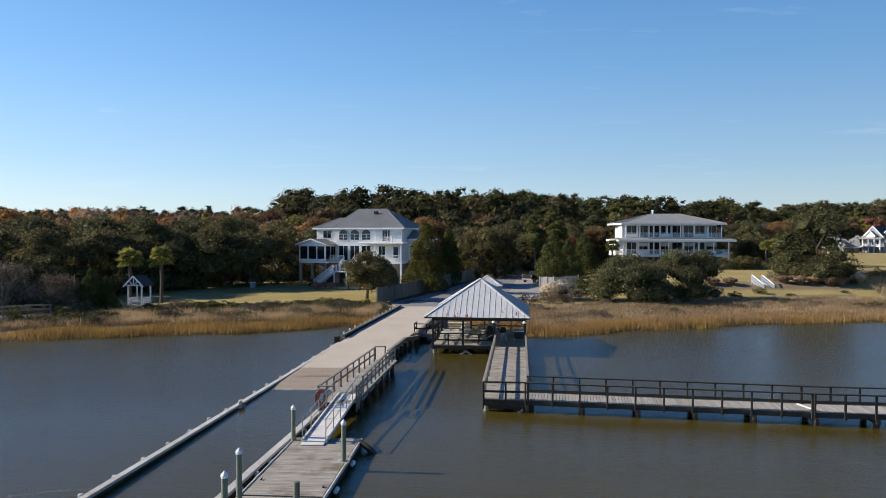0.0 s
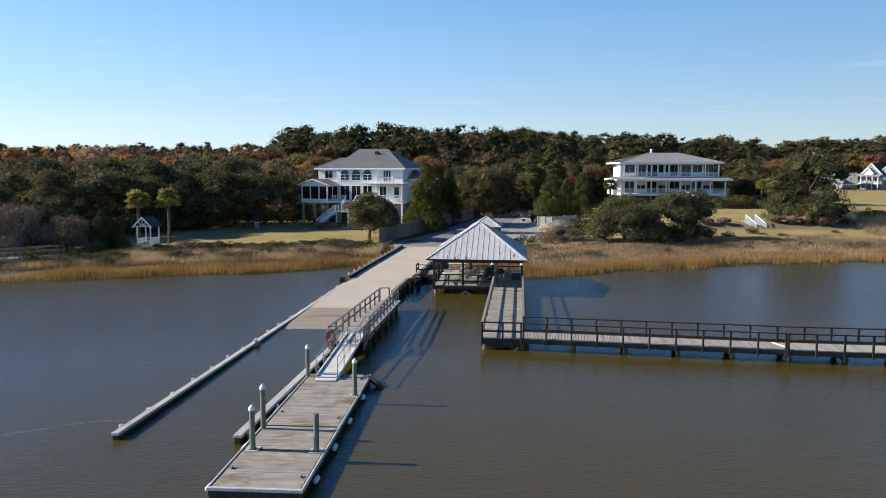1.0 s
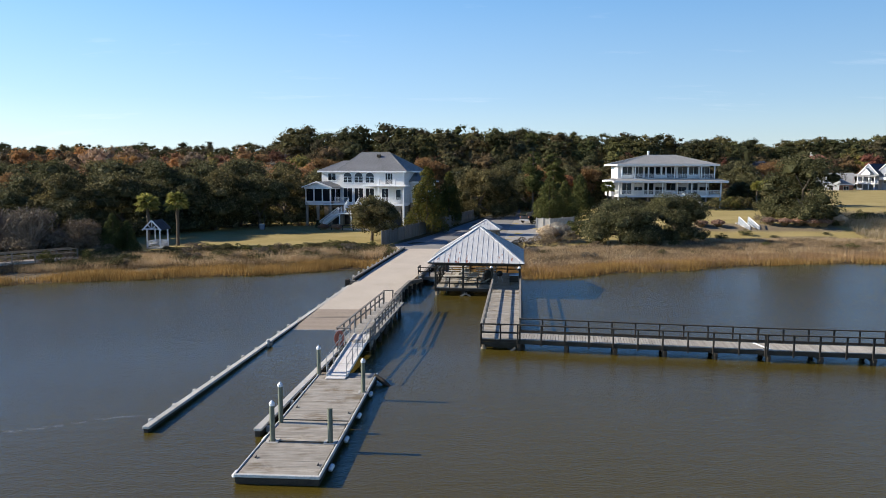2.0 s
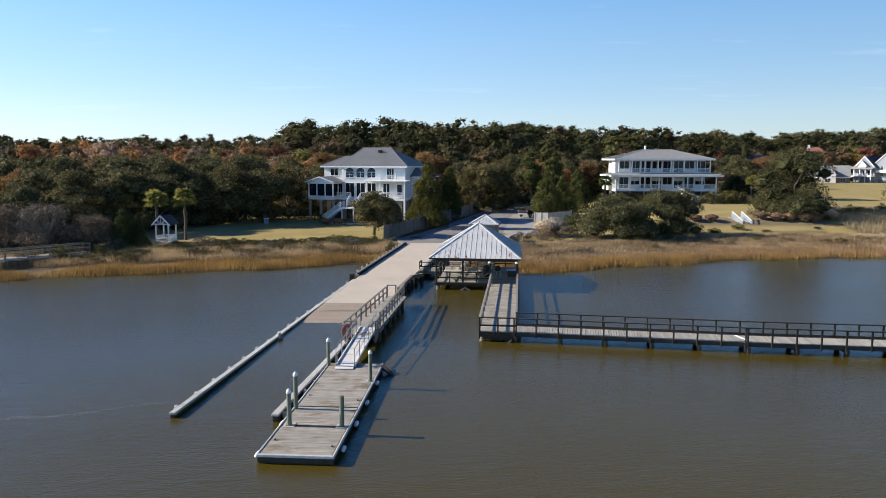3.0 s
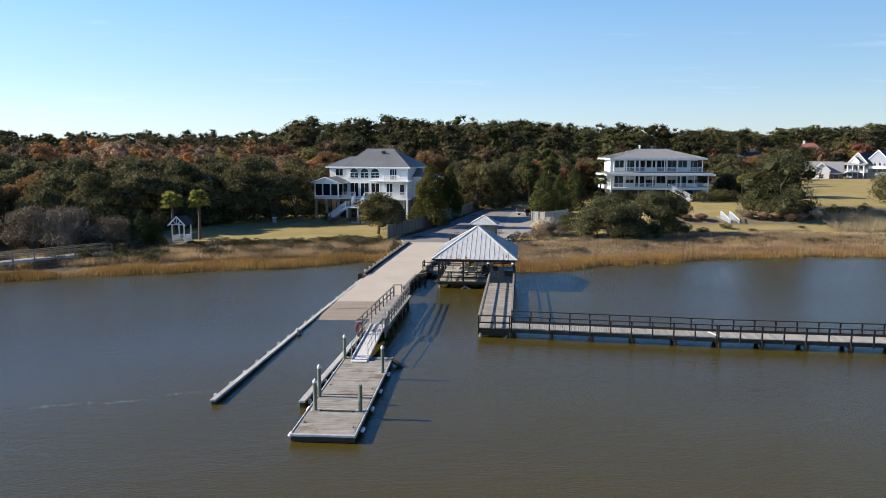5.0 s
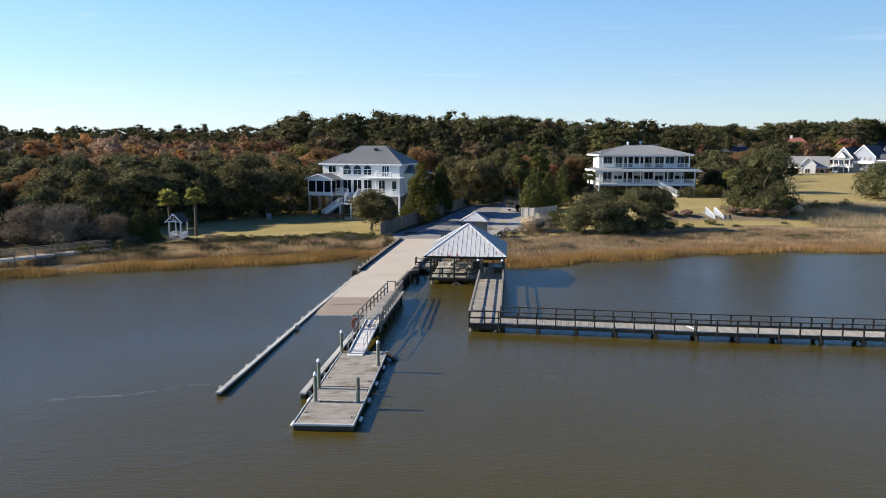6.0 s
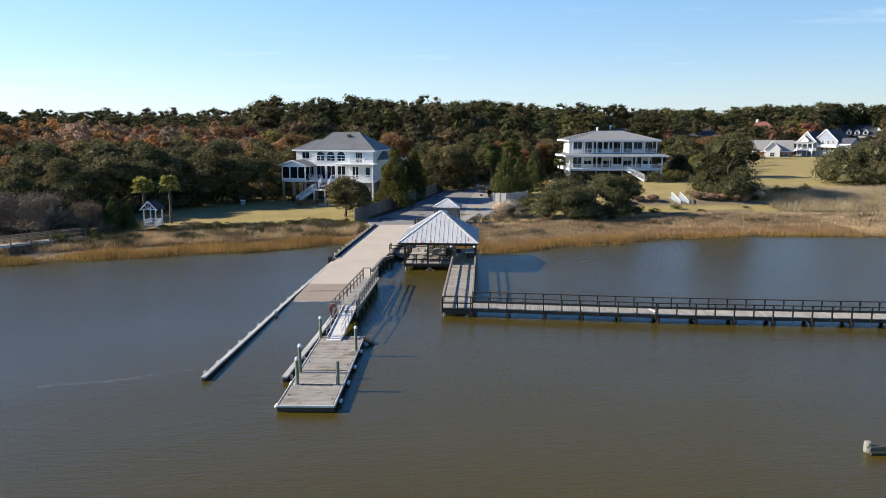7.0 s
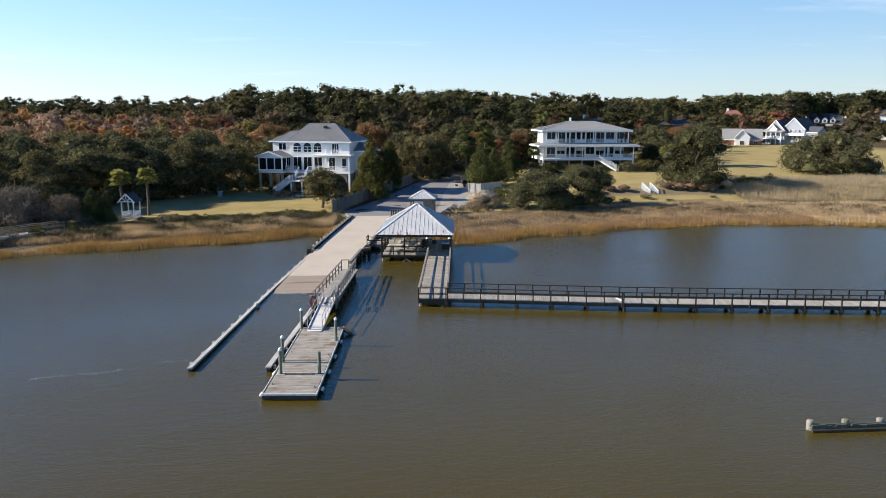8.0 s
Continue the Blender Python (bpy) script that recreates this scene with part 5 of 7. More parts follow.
def gable_block(h, lo, hi, z0, z1, rise, wall, roof, axis="y", over=0.4):
    """A block with a gable roof; its ridge runs along the given axis."""
    (x0, y0), (x1, y1) = lo, hi
    box("wall", (x0, y0, z0), (x1, y1, z1), wall, h)
    o = over
    if axis == "y":
        xm = (x0 + x1) / 2
        s = rise / (xm - x0) * o
        for a, b in ((x0 - o, xm), (x1 + o, xm)):
            poly = [(a, y0 - o, z1 - s), (a, y1 + o, z1 - s), (b, y1 + o, z1 + rise), (b, y0 - o, z1 + rise)]
            roof_face(poly[::-1][2:] + poly[::-1][:2] if a < b else poly, h, roof, 3.0, rib=0.01, thick=0.1)
        finish("gable", add_prism(bmesh.new(), [(x0, y0, z1), (x1, y0, z1), (xm, y0, z1 + rise)], 0.1), wall, h)
        for a in (x0 - o, x1 + o):
            beam("barge_board", (a, y0 - o - 0.03, z1 - s - 0.05), (xm, y0 - o - 0.03, z1 + rise - 0.02), 0.06, 0.3, WHITE, h)
    else:
        ym = (y0 + y1) / 2
        s = rise / (ym - y0) * o
        roof_face([(x0 - o, y0 - o, z1 - s), (x1 + o, y0 - o, z1 - s), (x1 + o, ym, z1 + rise), (x0 - o, ym, z1 + rise)], h, roof, 3.0, rib=0.01, thick=0.1)
        roof_face([(x1 + o, y1 + o, z1 - s), (x0 - o, y1 + o, z1 - s), (x0 - o, ym, z1 + rise), (x1 + o, ym, z1 + rise)], h, roof, 3.0, rib=0.01, thick=0.1)
        for x, k in ((x0, -1), (x1, 1)):
            finish("gable", add_prism(bmesh.new(), [(x, y1, z1), (x, y0, z1), (x, ym, z1 + rise)][::k], 0.1), wall, h)
        box("fascia", (x0 - o, y0 - o - 0.05, z1 - s - 0.3), (x1 + o, y0 - o, z1 - s), WHITE, h)


def far_gabled_house():
    h = empty("house", pose(158, 283, 2.2, 0, 0, -62) @ Matrix.Scale(0.82, 4), "large grey-white gabled house with slate roof and porches", "house")
    gable_block(h, (1, 0), (11, 12), 0, 8.2, 5.0, BLUE_SIDING, SLATE_ROOF, "y")
    gable_block(h, (8, 3), (20, 14), 0, 9.0, 5.4, BLUE_SIDING, SLATE_ROOF, "y")
    gable_block(h, (20, 4), (26, 12), 0, 7.6, 2.6, BLUE_SIDING, SLATE_ROOF, "x")
    roof_face([(-0.5, -3.4, 7.2), (11.5, -3.4, 7.2), (11.5, 0, 8.4), (-0.5, 0, 8.4)], h, PALE_ROOF, 3.0, rib=0.01)
    box("porch_floor", (-0.3, -3.2, 3.6), (11.3, 0, 4.0), WHITE, h)
    for k in range(5):
        x = 0 + 2.75 * k
        box("column", (x - 0.15, -3.1, 0), (x + 0.15, -2.8, 7.2), WHITE, h)
    house_rail(h, (0, -3.0), (11, -3.0), 4.0, 1.0, 0.3)
    box("balcony", (11, 0.5, 5.6), (21, 3, 6.8), WHITE, h)
    for x in (3.5, 6, 8.5):
        window(h, x, 4.4, 1.3, 2.0, 0, False, (2, 2))
    window(h, 6, 9.0, 2.2, 1.4, 0, False, (2, 1))
    gable_block(h, (4.0, -2.2), (8.0, 1.0), 8.0, 9.2, 1.9, WHITE, PALE_ROOF, "y", 0.5)
    for x in (12.5, 15, 17.5):
        window(h, x, 4.0, 1.4, 1.5, 3, False, (2, 2))
        window(h, x, 7.0, 1.2, 1.6, 3, False, (2, 2))
    window(h, 23, 4.6, 1.6, 1.8, 4, False, (2, 2))


def cottage():
    h = empty("house", pose(137.6, 278, 2.1, 0, 0, -22), "low brick cottage with a grey shingle roof", "house")
    gable_block(h, (0, 0), (15, 9), 0, 3.4, 4.0, BRICK, PALE_ROOF, "x")
    gable_block(h, (4.5, -2.5), (10, 3), 0, 4.2, 2.8, SIDING, PALE_ROOF, "y")
    window(h, 7.2, 1.0, 1.6, 1.5, -2.5, False, (2, 2))
    window(h, 12.6, 1.0, 1.6, 1.3, 0, False, (2, 2))


def dormer_house():
    h = empty("house", pose(233, 378, 3, 0, 0, -25), "distant pale house with three dormers and a porch", "house")
    gable_block(h, (0, 0), (17, 10), 0, 7.0, 6.2, SIDING, SLATE_ROOF, "x")
    for x in (4.0, 8.0, 12.0):
        gable_block(h, (x - 1.2, 0.2), (x + 1.2, 3), 8.0, 9.4, 1.4, WHITE, SLATE_ROOF, "y", 0.2)
        window(h, x, 8.2, 1.2, 1.1, 0.2, False, (2, 1))
        window(h, x, 3.8, 1.4, 1.8, 0, False, (2, 2))
    roof_face([(-0.5, -3, 6.0), (17.5, -3, 6.0), (17.5, 0, 7.2), (-0.5, 0, 7.2)], h, PALE_ROOF, 3.0)
    for k in range(6):
        box("column", (3.4 * k - 0.15, -2.8, 0), (3.4 * k + 0.15, -2.5, 6.0), WHITE, h)


def small_far_house(m, w, d, z, rise, wall, roof, label):
    h = empty("house", m, label, "house")
    box("wall", (0, 0, 0), (w, d, z), wall, h)
    hip_roof(h, (-0.6, -0.6), (w + 0.6, d + 0.6), z, (w * 0.3, w * 0.7, d / 2), rise, roof, 3.0)
    for k in range(3):
        window(h, w * (k + 0.5) / 3, z * 0.55, w / 7, z * 0.25, 0, False, (2, 2))
    box("chimney", (w * 0.2, d * 0.4, z), (w * 0.2 + 1.0, d * 0.4 + 1.0, z + rise + 1.0), WHITE, h)


far_gabled_house()
cottage()
dormer_house()
small_far_house(pose(63, 230, 2, 0, 0, -10), 12, 9, 9.2, 3.0, SIDING, SLATE_ROOF, "pale house with chimney half hidden by trees")
small_far_house(pose(161, 330, 2.5, 0, 0, -20), 9, 8, 12.0, 3.0, SIDING, RED_ROOF, "distant house with a faded red roof among trees")
small_far_house(pose(241, 330, 3, 0, 0, -30), 14, 10, 12.0, 4.0, SIDING, SLATE_ROOF, "tall white distant house among trees")
small_far_house(pose(104, 262, 2.2, 0, 0, -20), 12, 8, 9.0, 2.6, SLATE_ROOF, SLATE_ROOF, "grey distant house with chimney among trees")


# ---- fences, gazebo, boardwalk and small garden things ----
def board_fence(name, p, q, h, label, step=0.145, ground=None, posts=True, mat=None):
    mat = mat or FENCE
    e = empty(name, pose(p[0], p[1], 0), label, "fence")
    L = math.dist(p, q)
    ang = math.degrees(math.atan2(q[1] - p[1], q[0] - p[0]))
    e.matrix_basis = pose(p[0], p[1], 0, 0, 0, ang)
    n = int(L / step)
    me = plank_mesh("fence_board", step - 0.008, 0.025, h, mat, 0.0)
    for k in range(n):
        f = (k + 0.5) / n
        z = ground(p[0] + (q[0] - p[0]) * f, p[1] + (q[1] - p[1]) * f)
        o = mesh_part("fence_board", me, None, e)
        o.matrix_basis = pose(L * f, 0, z + h + random.Random(k).uniform(-0.03, 0.03))
    m = max(2, int(L / 2.4))
    for k in range(m + 1):
        f = k / m
        z = ground(p[0] + (q[0] - p[0]) * f, p[1] + (q[1] - p[1]) * f)
        if posts:
            box("fence_post", (L * f - 0.06, -0.1, z - 0.2), (L * f + 0.06, 0.02, z + h + 0.12), mat, e)
    for u in (0.3, h - 0.3):
        z0, z1 = ground(*p), ground(*q)
        beam("fence_rail", (0, 0.05, z0 + u), (L, 0.05, z1 + u), 0.05, 0.09, mat, e)
    return e


gz = lambda x, y: float(height(np.array(x), np.array(y)))
board_fence("privacy_fence", (-8.9, 88.5), (-5.6, 99.4), 1.9, "tall grey board fence along the drive", ground=gz)
board_fence("privacy_fence", (-5.6, 99.4), (-1.9, 111.8), 1.9, "tall grey board fence along the drive", ground=gz)
board_fence("privacy_fence", (-1.9, 111.8), (5.2, 136), 1.9, "tall grey board fence along the drive", ground=gz)
board_fence("picket_fence", (13.8, 114.2), (15.9, 113.2), 1.7, "pale grey board fence round a small yard", ground=gz, mat=PALE_TIMBER)
board_fence("picket_fence", (15.9, 113.2), (20.4, 117.5), 1.7, "pale grey board fence round a small yard", ground=gz, mat=PALE_TIMBER)


def gazebo():
    g = empty("gazebo", pose(-35.75, 83.8, gz(-35.7, 83.8), 0, 0, -6), "small white timber gazebo with gabled dark roof and benches", "gazebo")
    w, d, h = 0.82, 0.95, 2.4
    for x in (-w, w):
        for y in (-d, d):
            box("column", (x - 0.07, y - 0.07, 0), (x + 0.07, y + 0.07, h), WHITE, g)
    box("floor", (-w - 0.1, -d - 0.1, 0), (w + 0.1, d + 0.1, 0.15), PALE_TIMBER, g)
    for s in (-1, 1):
        poly = [(s * 1.15, -d - 0.35, h - 0.1), (s * 1.15, d + 0.35, h - 0.1), (0, d + 0.35, h + 1.05), (0, -d - 0.35, h + 1.05)]
        roof_face(poly if s > 0 else [poly[1], poly[0], poly[3], poly[2]], g, SLATE_ROOF, 0.5)
        beam("barge_board", (s * 1.2, -d - 0.37, h - 0.15), (0, -d - 0.37, h + 1.04), 0.05, 0.16, WHITE, g)
        house_rail(g, (s * w, -d), (s * w, d), 0.15, 0.75, 0.12)
        beam("truss_web", (s * 0.05, -d - 0.3, h), (s * 0.5, -d - 0.3, h + 0.5), 0.05, 0.1, WHITE, g)
        box("bench", (s * w - 0.2 * s - 0.2, -d, 0.5), (s * w - 0.2 * s + 0.2, d, 0.56), WHITE, g)
    beam("tie_beam", (-1.05, -d - 0.3, h), (1.05, -d - 0.3, h), 0.06, 0.14, WHITE, g)
    beam("king_post", (0, -d - 0.3, h), (0, -d - 0.3, h + 1.0), 0.06, 0.1, WHITE, g)
    house_rail(g, (-w, d), (w, d), 0.15, 0.75, 0.12)


gazebo()
bw = empty("boardwalk", pose(0, 0, 0), "pale grey plank boardwalk with railings through the bank", "boardwalk")
BA, BB = Vector((-54.0, 53.0, 1.75)), Vector((-40.6, 73.5, 1.35))
bd = (BB - BA).normalized()
bn = Vector((bd.y, -bd.x, 0)).normalized()
bl = (BB - BA).length
bang = math.degrees(math.atan2(bd.y, bd.x))
BM = plank_mesh("plank", 0.138, 1.35, 0.04, DECK_Y)
for k in range(int(bl / 0.15)):
    c = BA + bd * (0.15 * k)
    o = mesh_part("plank", BM, None, bw)
    o.matrix_basis = pose(c.x, c.y, c.z, 0, 0, bang)
for s in (-0.65, 0.65):
    beam("stringer", BA + bn * s - Vector((0, 0, 0.16)), BB + bn * s - Vector((0, 0, 0.16)), 0.08, 0.22, PALE_TIMBER, bw)
    for u in (0.9, 0.5):
        beam("rail", BA + bn * s + Vector((0, 0, u)), BB + bn * s + Vector((0, 0, u)), 0.06, 0.09, TAN_PILE, bw)
    n = int(bl / 2.2)
    for k in range(n + 1):
        c = BA.lerp(BB, k / n) + bn * s
        box("post", (c.x - 0.06, c.y - 0.06, -0.8), (c.x + 0.06, c.y + 0.06, c.z + 0.9), TIMBER, bw)

for x in (42.9, 44.3):
    e = empty("stair_rail", pose(x, 102.6, 0, 0, 0, 0) @ Matrix.Diagonal((0.75, 0.7, 1, 1)), "white board railing beside garden steps", "railing", "garden stair rails")
    za, zb = 1.5, 2.75
    for k in range(13):
        f = k / 12
        box("picket", (1.0 * (1 - f) - 0.13, 3.2 * f - 0.02, za + (zb - za) * f - 0.1), (1.0 * (1 - f) + 0.13, 3.2 * f + 0.02, za + (zb - za) * f + 0.95), WHITE, e)
    for u in (0.15, 0.6, 1.0):
        beam("rail", (1.0, -0.04, za + u), (0, 3.16, zb + u), 0.05, 0.14, WHITE, e)
e = empty("garden_steps", pose(44.0, 102.2, 0), "grey timber garden steps up to the lawn", "steps")
for k in range(8):
    f = k / 8
    box("step", (-1.2 + 1.6 * (1 - f) - 0.4, 3.2 * f, 1.55 + 1.3 * f), (1.2 + 1.6 * (1 - f) - 0.8, 3.2 * f + 0.42, 1.72 + 1.3 * f), PALE_TIMBER, e)
e = empty("planter_box", pose(-29.0, 106.5, gz(-29, 106.5)), "small white box with a post on the lawn", "planter")
box("body", (-0.32, -0.3, 0), (0.32, 0.3, 0.8), BLUE_SIDING, e, bevel=0.03)
box("lid", (-0.36, -0.34, 0.8), (0.36, 0.34, 0.87), WHITE, e)
box("post", (0.2, 0.45, 0), (0.3, 0.55, 2.2), DARK_TIMBER, e)


def pickup(m):
    t = empty("pickup_truck", m, "dark pickup truck parked on the gravel", "truck")
    bm = bmesh.new()
    add_box(bm, (-0.95, -2.7, 0.55), (0.95, 2.7, 1.05), 0.08)
    add_box(bm, (-0.93, 1.3, 1.0), (0.93, 2.65, 1.2), 0.08)
    for s in (-0.93, 0.87):
        add_box(bm, (s, -2.68, 1.0), (s + 0.06, -0.55, 1.3))
    add_box(bm, (-0.93, -2.7, 1.0), (0.93, -2.62, 1.3))
    finish("body", bm, CAR, t)
    bm = add_box(bmesh.new(), (-0.88, -0.6, 1.02), (0.88, 1.3, 1.85))
    for v in bm.verts:
        if v.co.z > 1.5:
            v.co.x *= 0.84
            v.co.y = 0.1 + (v.co.y - 0.35) * 0.75
    bmesh.ops.bevel(bm, geom=list(bm.edges), offset=0.06, segments=2, affect="EDGES")
    finish("cab", bm, CAR, t)
    box("rear_window", (-0.62, -0.57, 1.38), (0.62, -0.53, 1.7), GLASS, t)
    for s in (-0.93, 0.73):
        box("tail_lamp", (s, -2.74, 1.0), (s + 0.2, -2.69, 1.28), RED_ROOF, t, "red tail lamp")
    box("bumper", (-0.95, -2.85, 0.5), (0.95, -2.7, 0.72), CHROME, t, bevel=0.03)
    for x in (-0.88, 0.88):
        for y in (-1.75, 1.75):
            w = new("wheel")
            w.parent, w.matrix_basis = t, pose(x, y, 0.38, 0, 90, 0)
            lathe("tyre", [(0.2, -0.12), (0.36, -0.12), (0.38, -0.06), (0.38, 0.06), (0.36, 0.12), (0.2, 0.12)], RUBBER, w, n=18)
            lathe("rim", [(0, -0.1), (0.2, -0.1), (0.2, 0.1), (0, 0.1)], CHROME, w, n=12)


pickup(pose(14.2, 124.5, 1.36, 0, 0, -35))

gp = empty("garden_edge", pose(-14.8, 106.2, gz(-14.8, 106.2), 0, 0, -10), "low pale garden edging wall with short dark posts", "edging")
for k in range(9):
    box("coping_stone", (-5.4 + 1.2 * k, -0.25, 0), (-4.22 + 1.2 * k, 0.35, 0.28), CONCRETE, gp, bevel=0.03)
for k in range(7):
    box("post", (-5.3 + 1.75 * k, -0.45, 0), (-5.2 + 1.75 * k, -0.35, 0.85), DARK_TIMBER, gp)
box("rail", (-5.3, -0.43, 0.7), (5.3, -0.37, 0.8), DARK_TIMBER, gp)


# ---- trees and grasses ----
def leaf_quads(rng, pts, out, size, up=0.0, long=1.0, loose=0.75):
    """Three corners for each leaf or spray: pts its places, out its outward ways."""
    n = len(pts)
    nrm = out + rng.normal(0, loose, (n, 3)) + np.array([0, 0, up])
    nrm /= np.linalg.norm(nrm, axis=1)[:, None] + 1e-9
    t = np.cross(nrm, rng.normal(0, 1, (n, 3)))
    t /= np.linalg.norm(t, axis=1)[:, None] + 1e-9
    b = np.cross(nrm, t)
    s = size * rng.uniform(0.55, 1.35, (n, 1))
    k = rng.uniform(0.3, 0.7, (n, 1))
    return np.stack([pts - t * s * long, pts + t * s * long - b * s * k * 0.5, pts + b * s * k * 1.9], 1)


def quads_mesh(name, q, mat):
    """A mesh of loose faces from an (n, corners, 3) array."""
    me = bpy.data.meshes.new(name)
    n, c = q.shape[:2]
    me.vertices.add(c * n)
    me.vertices.foreach_set("co", q.reshape(-1).astype(np.float32))
    me.loops.add(c * n)
    me.loops.foreach_set("vertex_index", np.arange(c * n, dtype=np.int32))
    me.polygons.add(n)
    me.polygons.foreach_set("loop_start", np.arange(0, c * n, c, dtype=np.int32))
    me.update(calc_edges=True)
    me.materials.append(mat)
    return me


def lobe_points(rng, lobes, n, thick=0.3, under=0.35):
    """Places in the outer skin of a heap of ellipsoids, and the ways outwards."""
    L = np.array(lobes, float)
    area = (L[:, 3] * L[:, 4] + L[:, 3] * L[:, 5] + L[:, 4] * L[:, 5])
    i = rng.choice(len(L), n, p=area / area.sum())
    d = rng.normal(0, 1, (n, 3))
    d /= np.linalg.norm(d, axis=1)[:, None]
    low = (d[:, 2] < -0.1) & (rng.uniform(0, 1, n) > under)
    d[low, 2] *= -1
    r = np.minimum(1 - thick * rng.uniform(0, 1, (n, 1)) ** 1.5 + 0.06 * rng.normal(0, 1, (n, 1)), 1.08)
    return L[i, :3] + d * r * L[i, 3:], d


def unit_ball(level):
    """Corners and faces of a ball."""
    bm = bmesh.new()
    bmesh.ops.create_icosphere(bm, subdivisions=level, radius=1.0)
    bm.verts.ensure_lookup_table()
    v = np.array([p.co[:] for p in bm.verts])
    f = np.array([[p.index for p in q.verts] for q in bm.faces])
    bm.free()
    return v, f


BALL_V, BALL_F = unit_ball(2)
ROUGH_V, ROUGH_F = unit_ball(1)


def lobe_cores(rng, lobes, size, ball=BALL_V, faces=BALL_F):
    """The dense uneven heart of each clump of leaves."""
    out = []
    for x, y, z, a, b, c in lobes:
        v = ball * (1 + 0.15 * rng.normal(0, 1, (len(ball), 1))) * size * np.array([a, b, c]) + np.array([x, y, z])
        out.append(v[faces])
    return np.concatenate(out)


def round_lobes(rng, radius, height, base, count, squash=0.8, lobe=0.36):
    """Clumps of a broad crown from base to height."""
    out = []
    for k in range(count):
        a, f = rng.uniform(0, 2 * math.pi), math.sqrt(rng.uniform(0, 1))
        r = radius * 0.72 * f
        top = height - (height - base) * 0.42 * f**2
        s = radius * lobe * rng.uniform(0.75, 1.25)
        z = rng.uniform(base + s * 0.6, max(base + s * 0.7, top - s * 0.8))
        if k % 2 == 0:
            z = top - s * squash
        if base < 0.5 and k % 3 == 1:
            r, z = radius * rng.uniform(0.45, 0.75), base + s * 0.65
        out.append((r * math.cos(a), r * math.sin(a), z, s, s, s * squash))
    return out


def limbs(bm, lobes, trunk_top, r, rng, n=6):
    for k in rng.choice(len(lobes), min(n, len(lobes)), replace=False):
        c = Vector(lobes[k][:3])
        a = Vector((0, 0, trunk_top))
        m = a.lerp(c, 0.5) + Vector((rng.normal(0, 0.3), rng.normal(0, 0.3), -0.2))
        add_tube(bm, [a - Vector((0, 0, 0.3)), m, c], [r * 0.55, r * 0.35, r * 0.12], 6)


def broad_tree(name, seed, radius, height, base, mat, label, category="tree", leaves=4200, size=0.26, count=16, trunk=0.28, trunk_mat=None, squash=0.8, lobe=0.36):
    rng = np.random.default_rng(seed)
    e = empty(name, pose(0, 0, -500), label, category)
    lobes = round_lobes(rng, radius, height, base, count, squash, lobe)
    t = max(base + 0.3, height * 0.25)
    bm = add_tube(bmesh.new(), [(0, 0, -0.4), (0.05, 0, 0.3), (0.1, 0.08, t * 0.6), (0.05, 0.1, t)], [trunk * 1.5, trunk * 1.1, trunk * 0.9, trunk * 0.75], 8)
    limbs(bm, lobes, t, trunk, rng)
    finish("trunk", bm, trunk_mat or BARK, e)
    p, d = lobe_points(rng, lobes, leaves)
    q = leaf_quads(rng, p, d, size, 0.25, 1.0, 0.95)
    if category == "tree":
        q = np.concatenate([q, lobe_cores(rng, lobes, 0.56, ROUGH_V, ROUGH_F)])
    mesh_part("crown", quads_mesh("crown", q, mat), None, e)
    return e


def pine_tree(seed, height, label, leaves=2600, size=0.30):
    rng = np.random.default_rng(seed)
    e = empty("pine_tree", pose(0, 0, -500), label, "tree")
    bm = add_tube(bmesh.new(), [(0, 0, -0.4), (0.1, 0, height * 0.5), (0, 0.1, height * 0.95)], [0.3, 0.22, 0.06], 7)
    lobes = []
    z = height * 0.42
    while z < height * 0.97:
        f = (z / height - 0.42) / 0.55
        for k in range(3 if f < 0.85 else 2):
            a = rng.uniform(0, 2 * math.pi)
            r = height * 0.15 * (1.05 - 0.75 * f) * rng.uniform(0.5, 1.15)
            s = height * 0.062 * rng.uniform(0.75, 1.3) * (1.1 - 0.45 * f)
            c = (r * math.cos(a), r * math.sin(a), z + rng.uniform(-0.4, 0.4), s * 1.2, s * 1.2, s * 0.72)
            lobes.append(c)
            add_tube(bm, [(0.05, 0.05, z - 0.6), c[:3]], [0.09, 0.03], 4)
        z += height * 0.055
    finish("trunk", bm, BARK, e)
    p, d = lobe_points(rng, lobes, leaves, 0.5)
    q = np.concatenate([leaf_quads(rng, p, d, size, 0.3, 1.2), lobe_cores(rng, lobes, 0.6)])
    mesh_part("crown", quads_mesh("crown", q, PINE), None, e)
    return e


def cone_tree(seed, radius, height, mat, label, leaves=3600, size=0.22):
    rng = np.random.default_rng(seed)
    e = empty("cedar_tree", pose(0, 0, -500), label, "tree")
    finish("trunk", add_tube(bmesh.new(), [(0, 0, -0.4), (0, 0, height * 0.6), (0, 0, height * 0.95)], [0.22, 0.13, 0.03], 7), BARK, e)
    lobes = []
    for k in range(26):
        f = (k / 26) ** 0.8
        a = k * 2.4 + rng.uniform(-0.4, 0.4)
        r = radius * (1 - f) ** 0.75 * rng.uniform(0.5, 0.85)
        s = radius * (0.42 - 0.26 * f) * rng.uniform(0.8, 1.2)
        lobes.append((r * math.cos(a), r * math.sin(a), 0.5 + (height - 1.0) * f, s, s, s * 1.2))
    p, d = lobe_points(rng, lobes, leaves, 0.4, 0.6)
    mesh_part("crown", quads_mesh("crown", leaf_quads(rng, p, d, size, 0.2), mat), None, e)
    return e


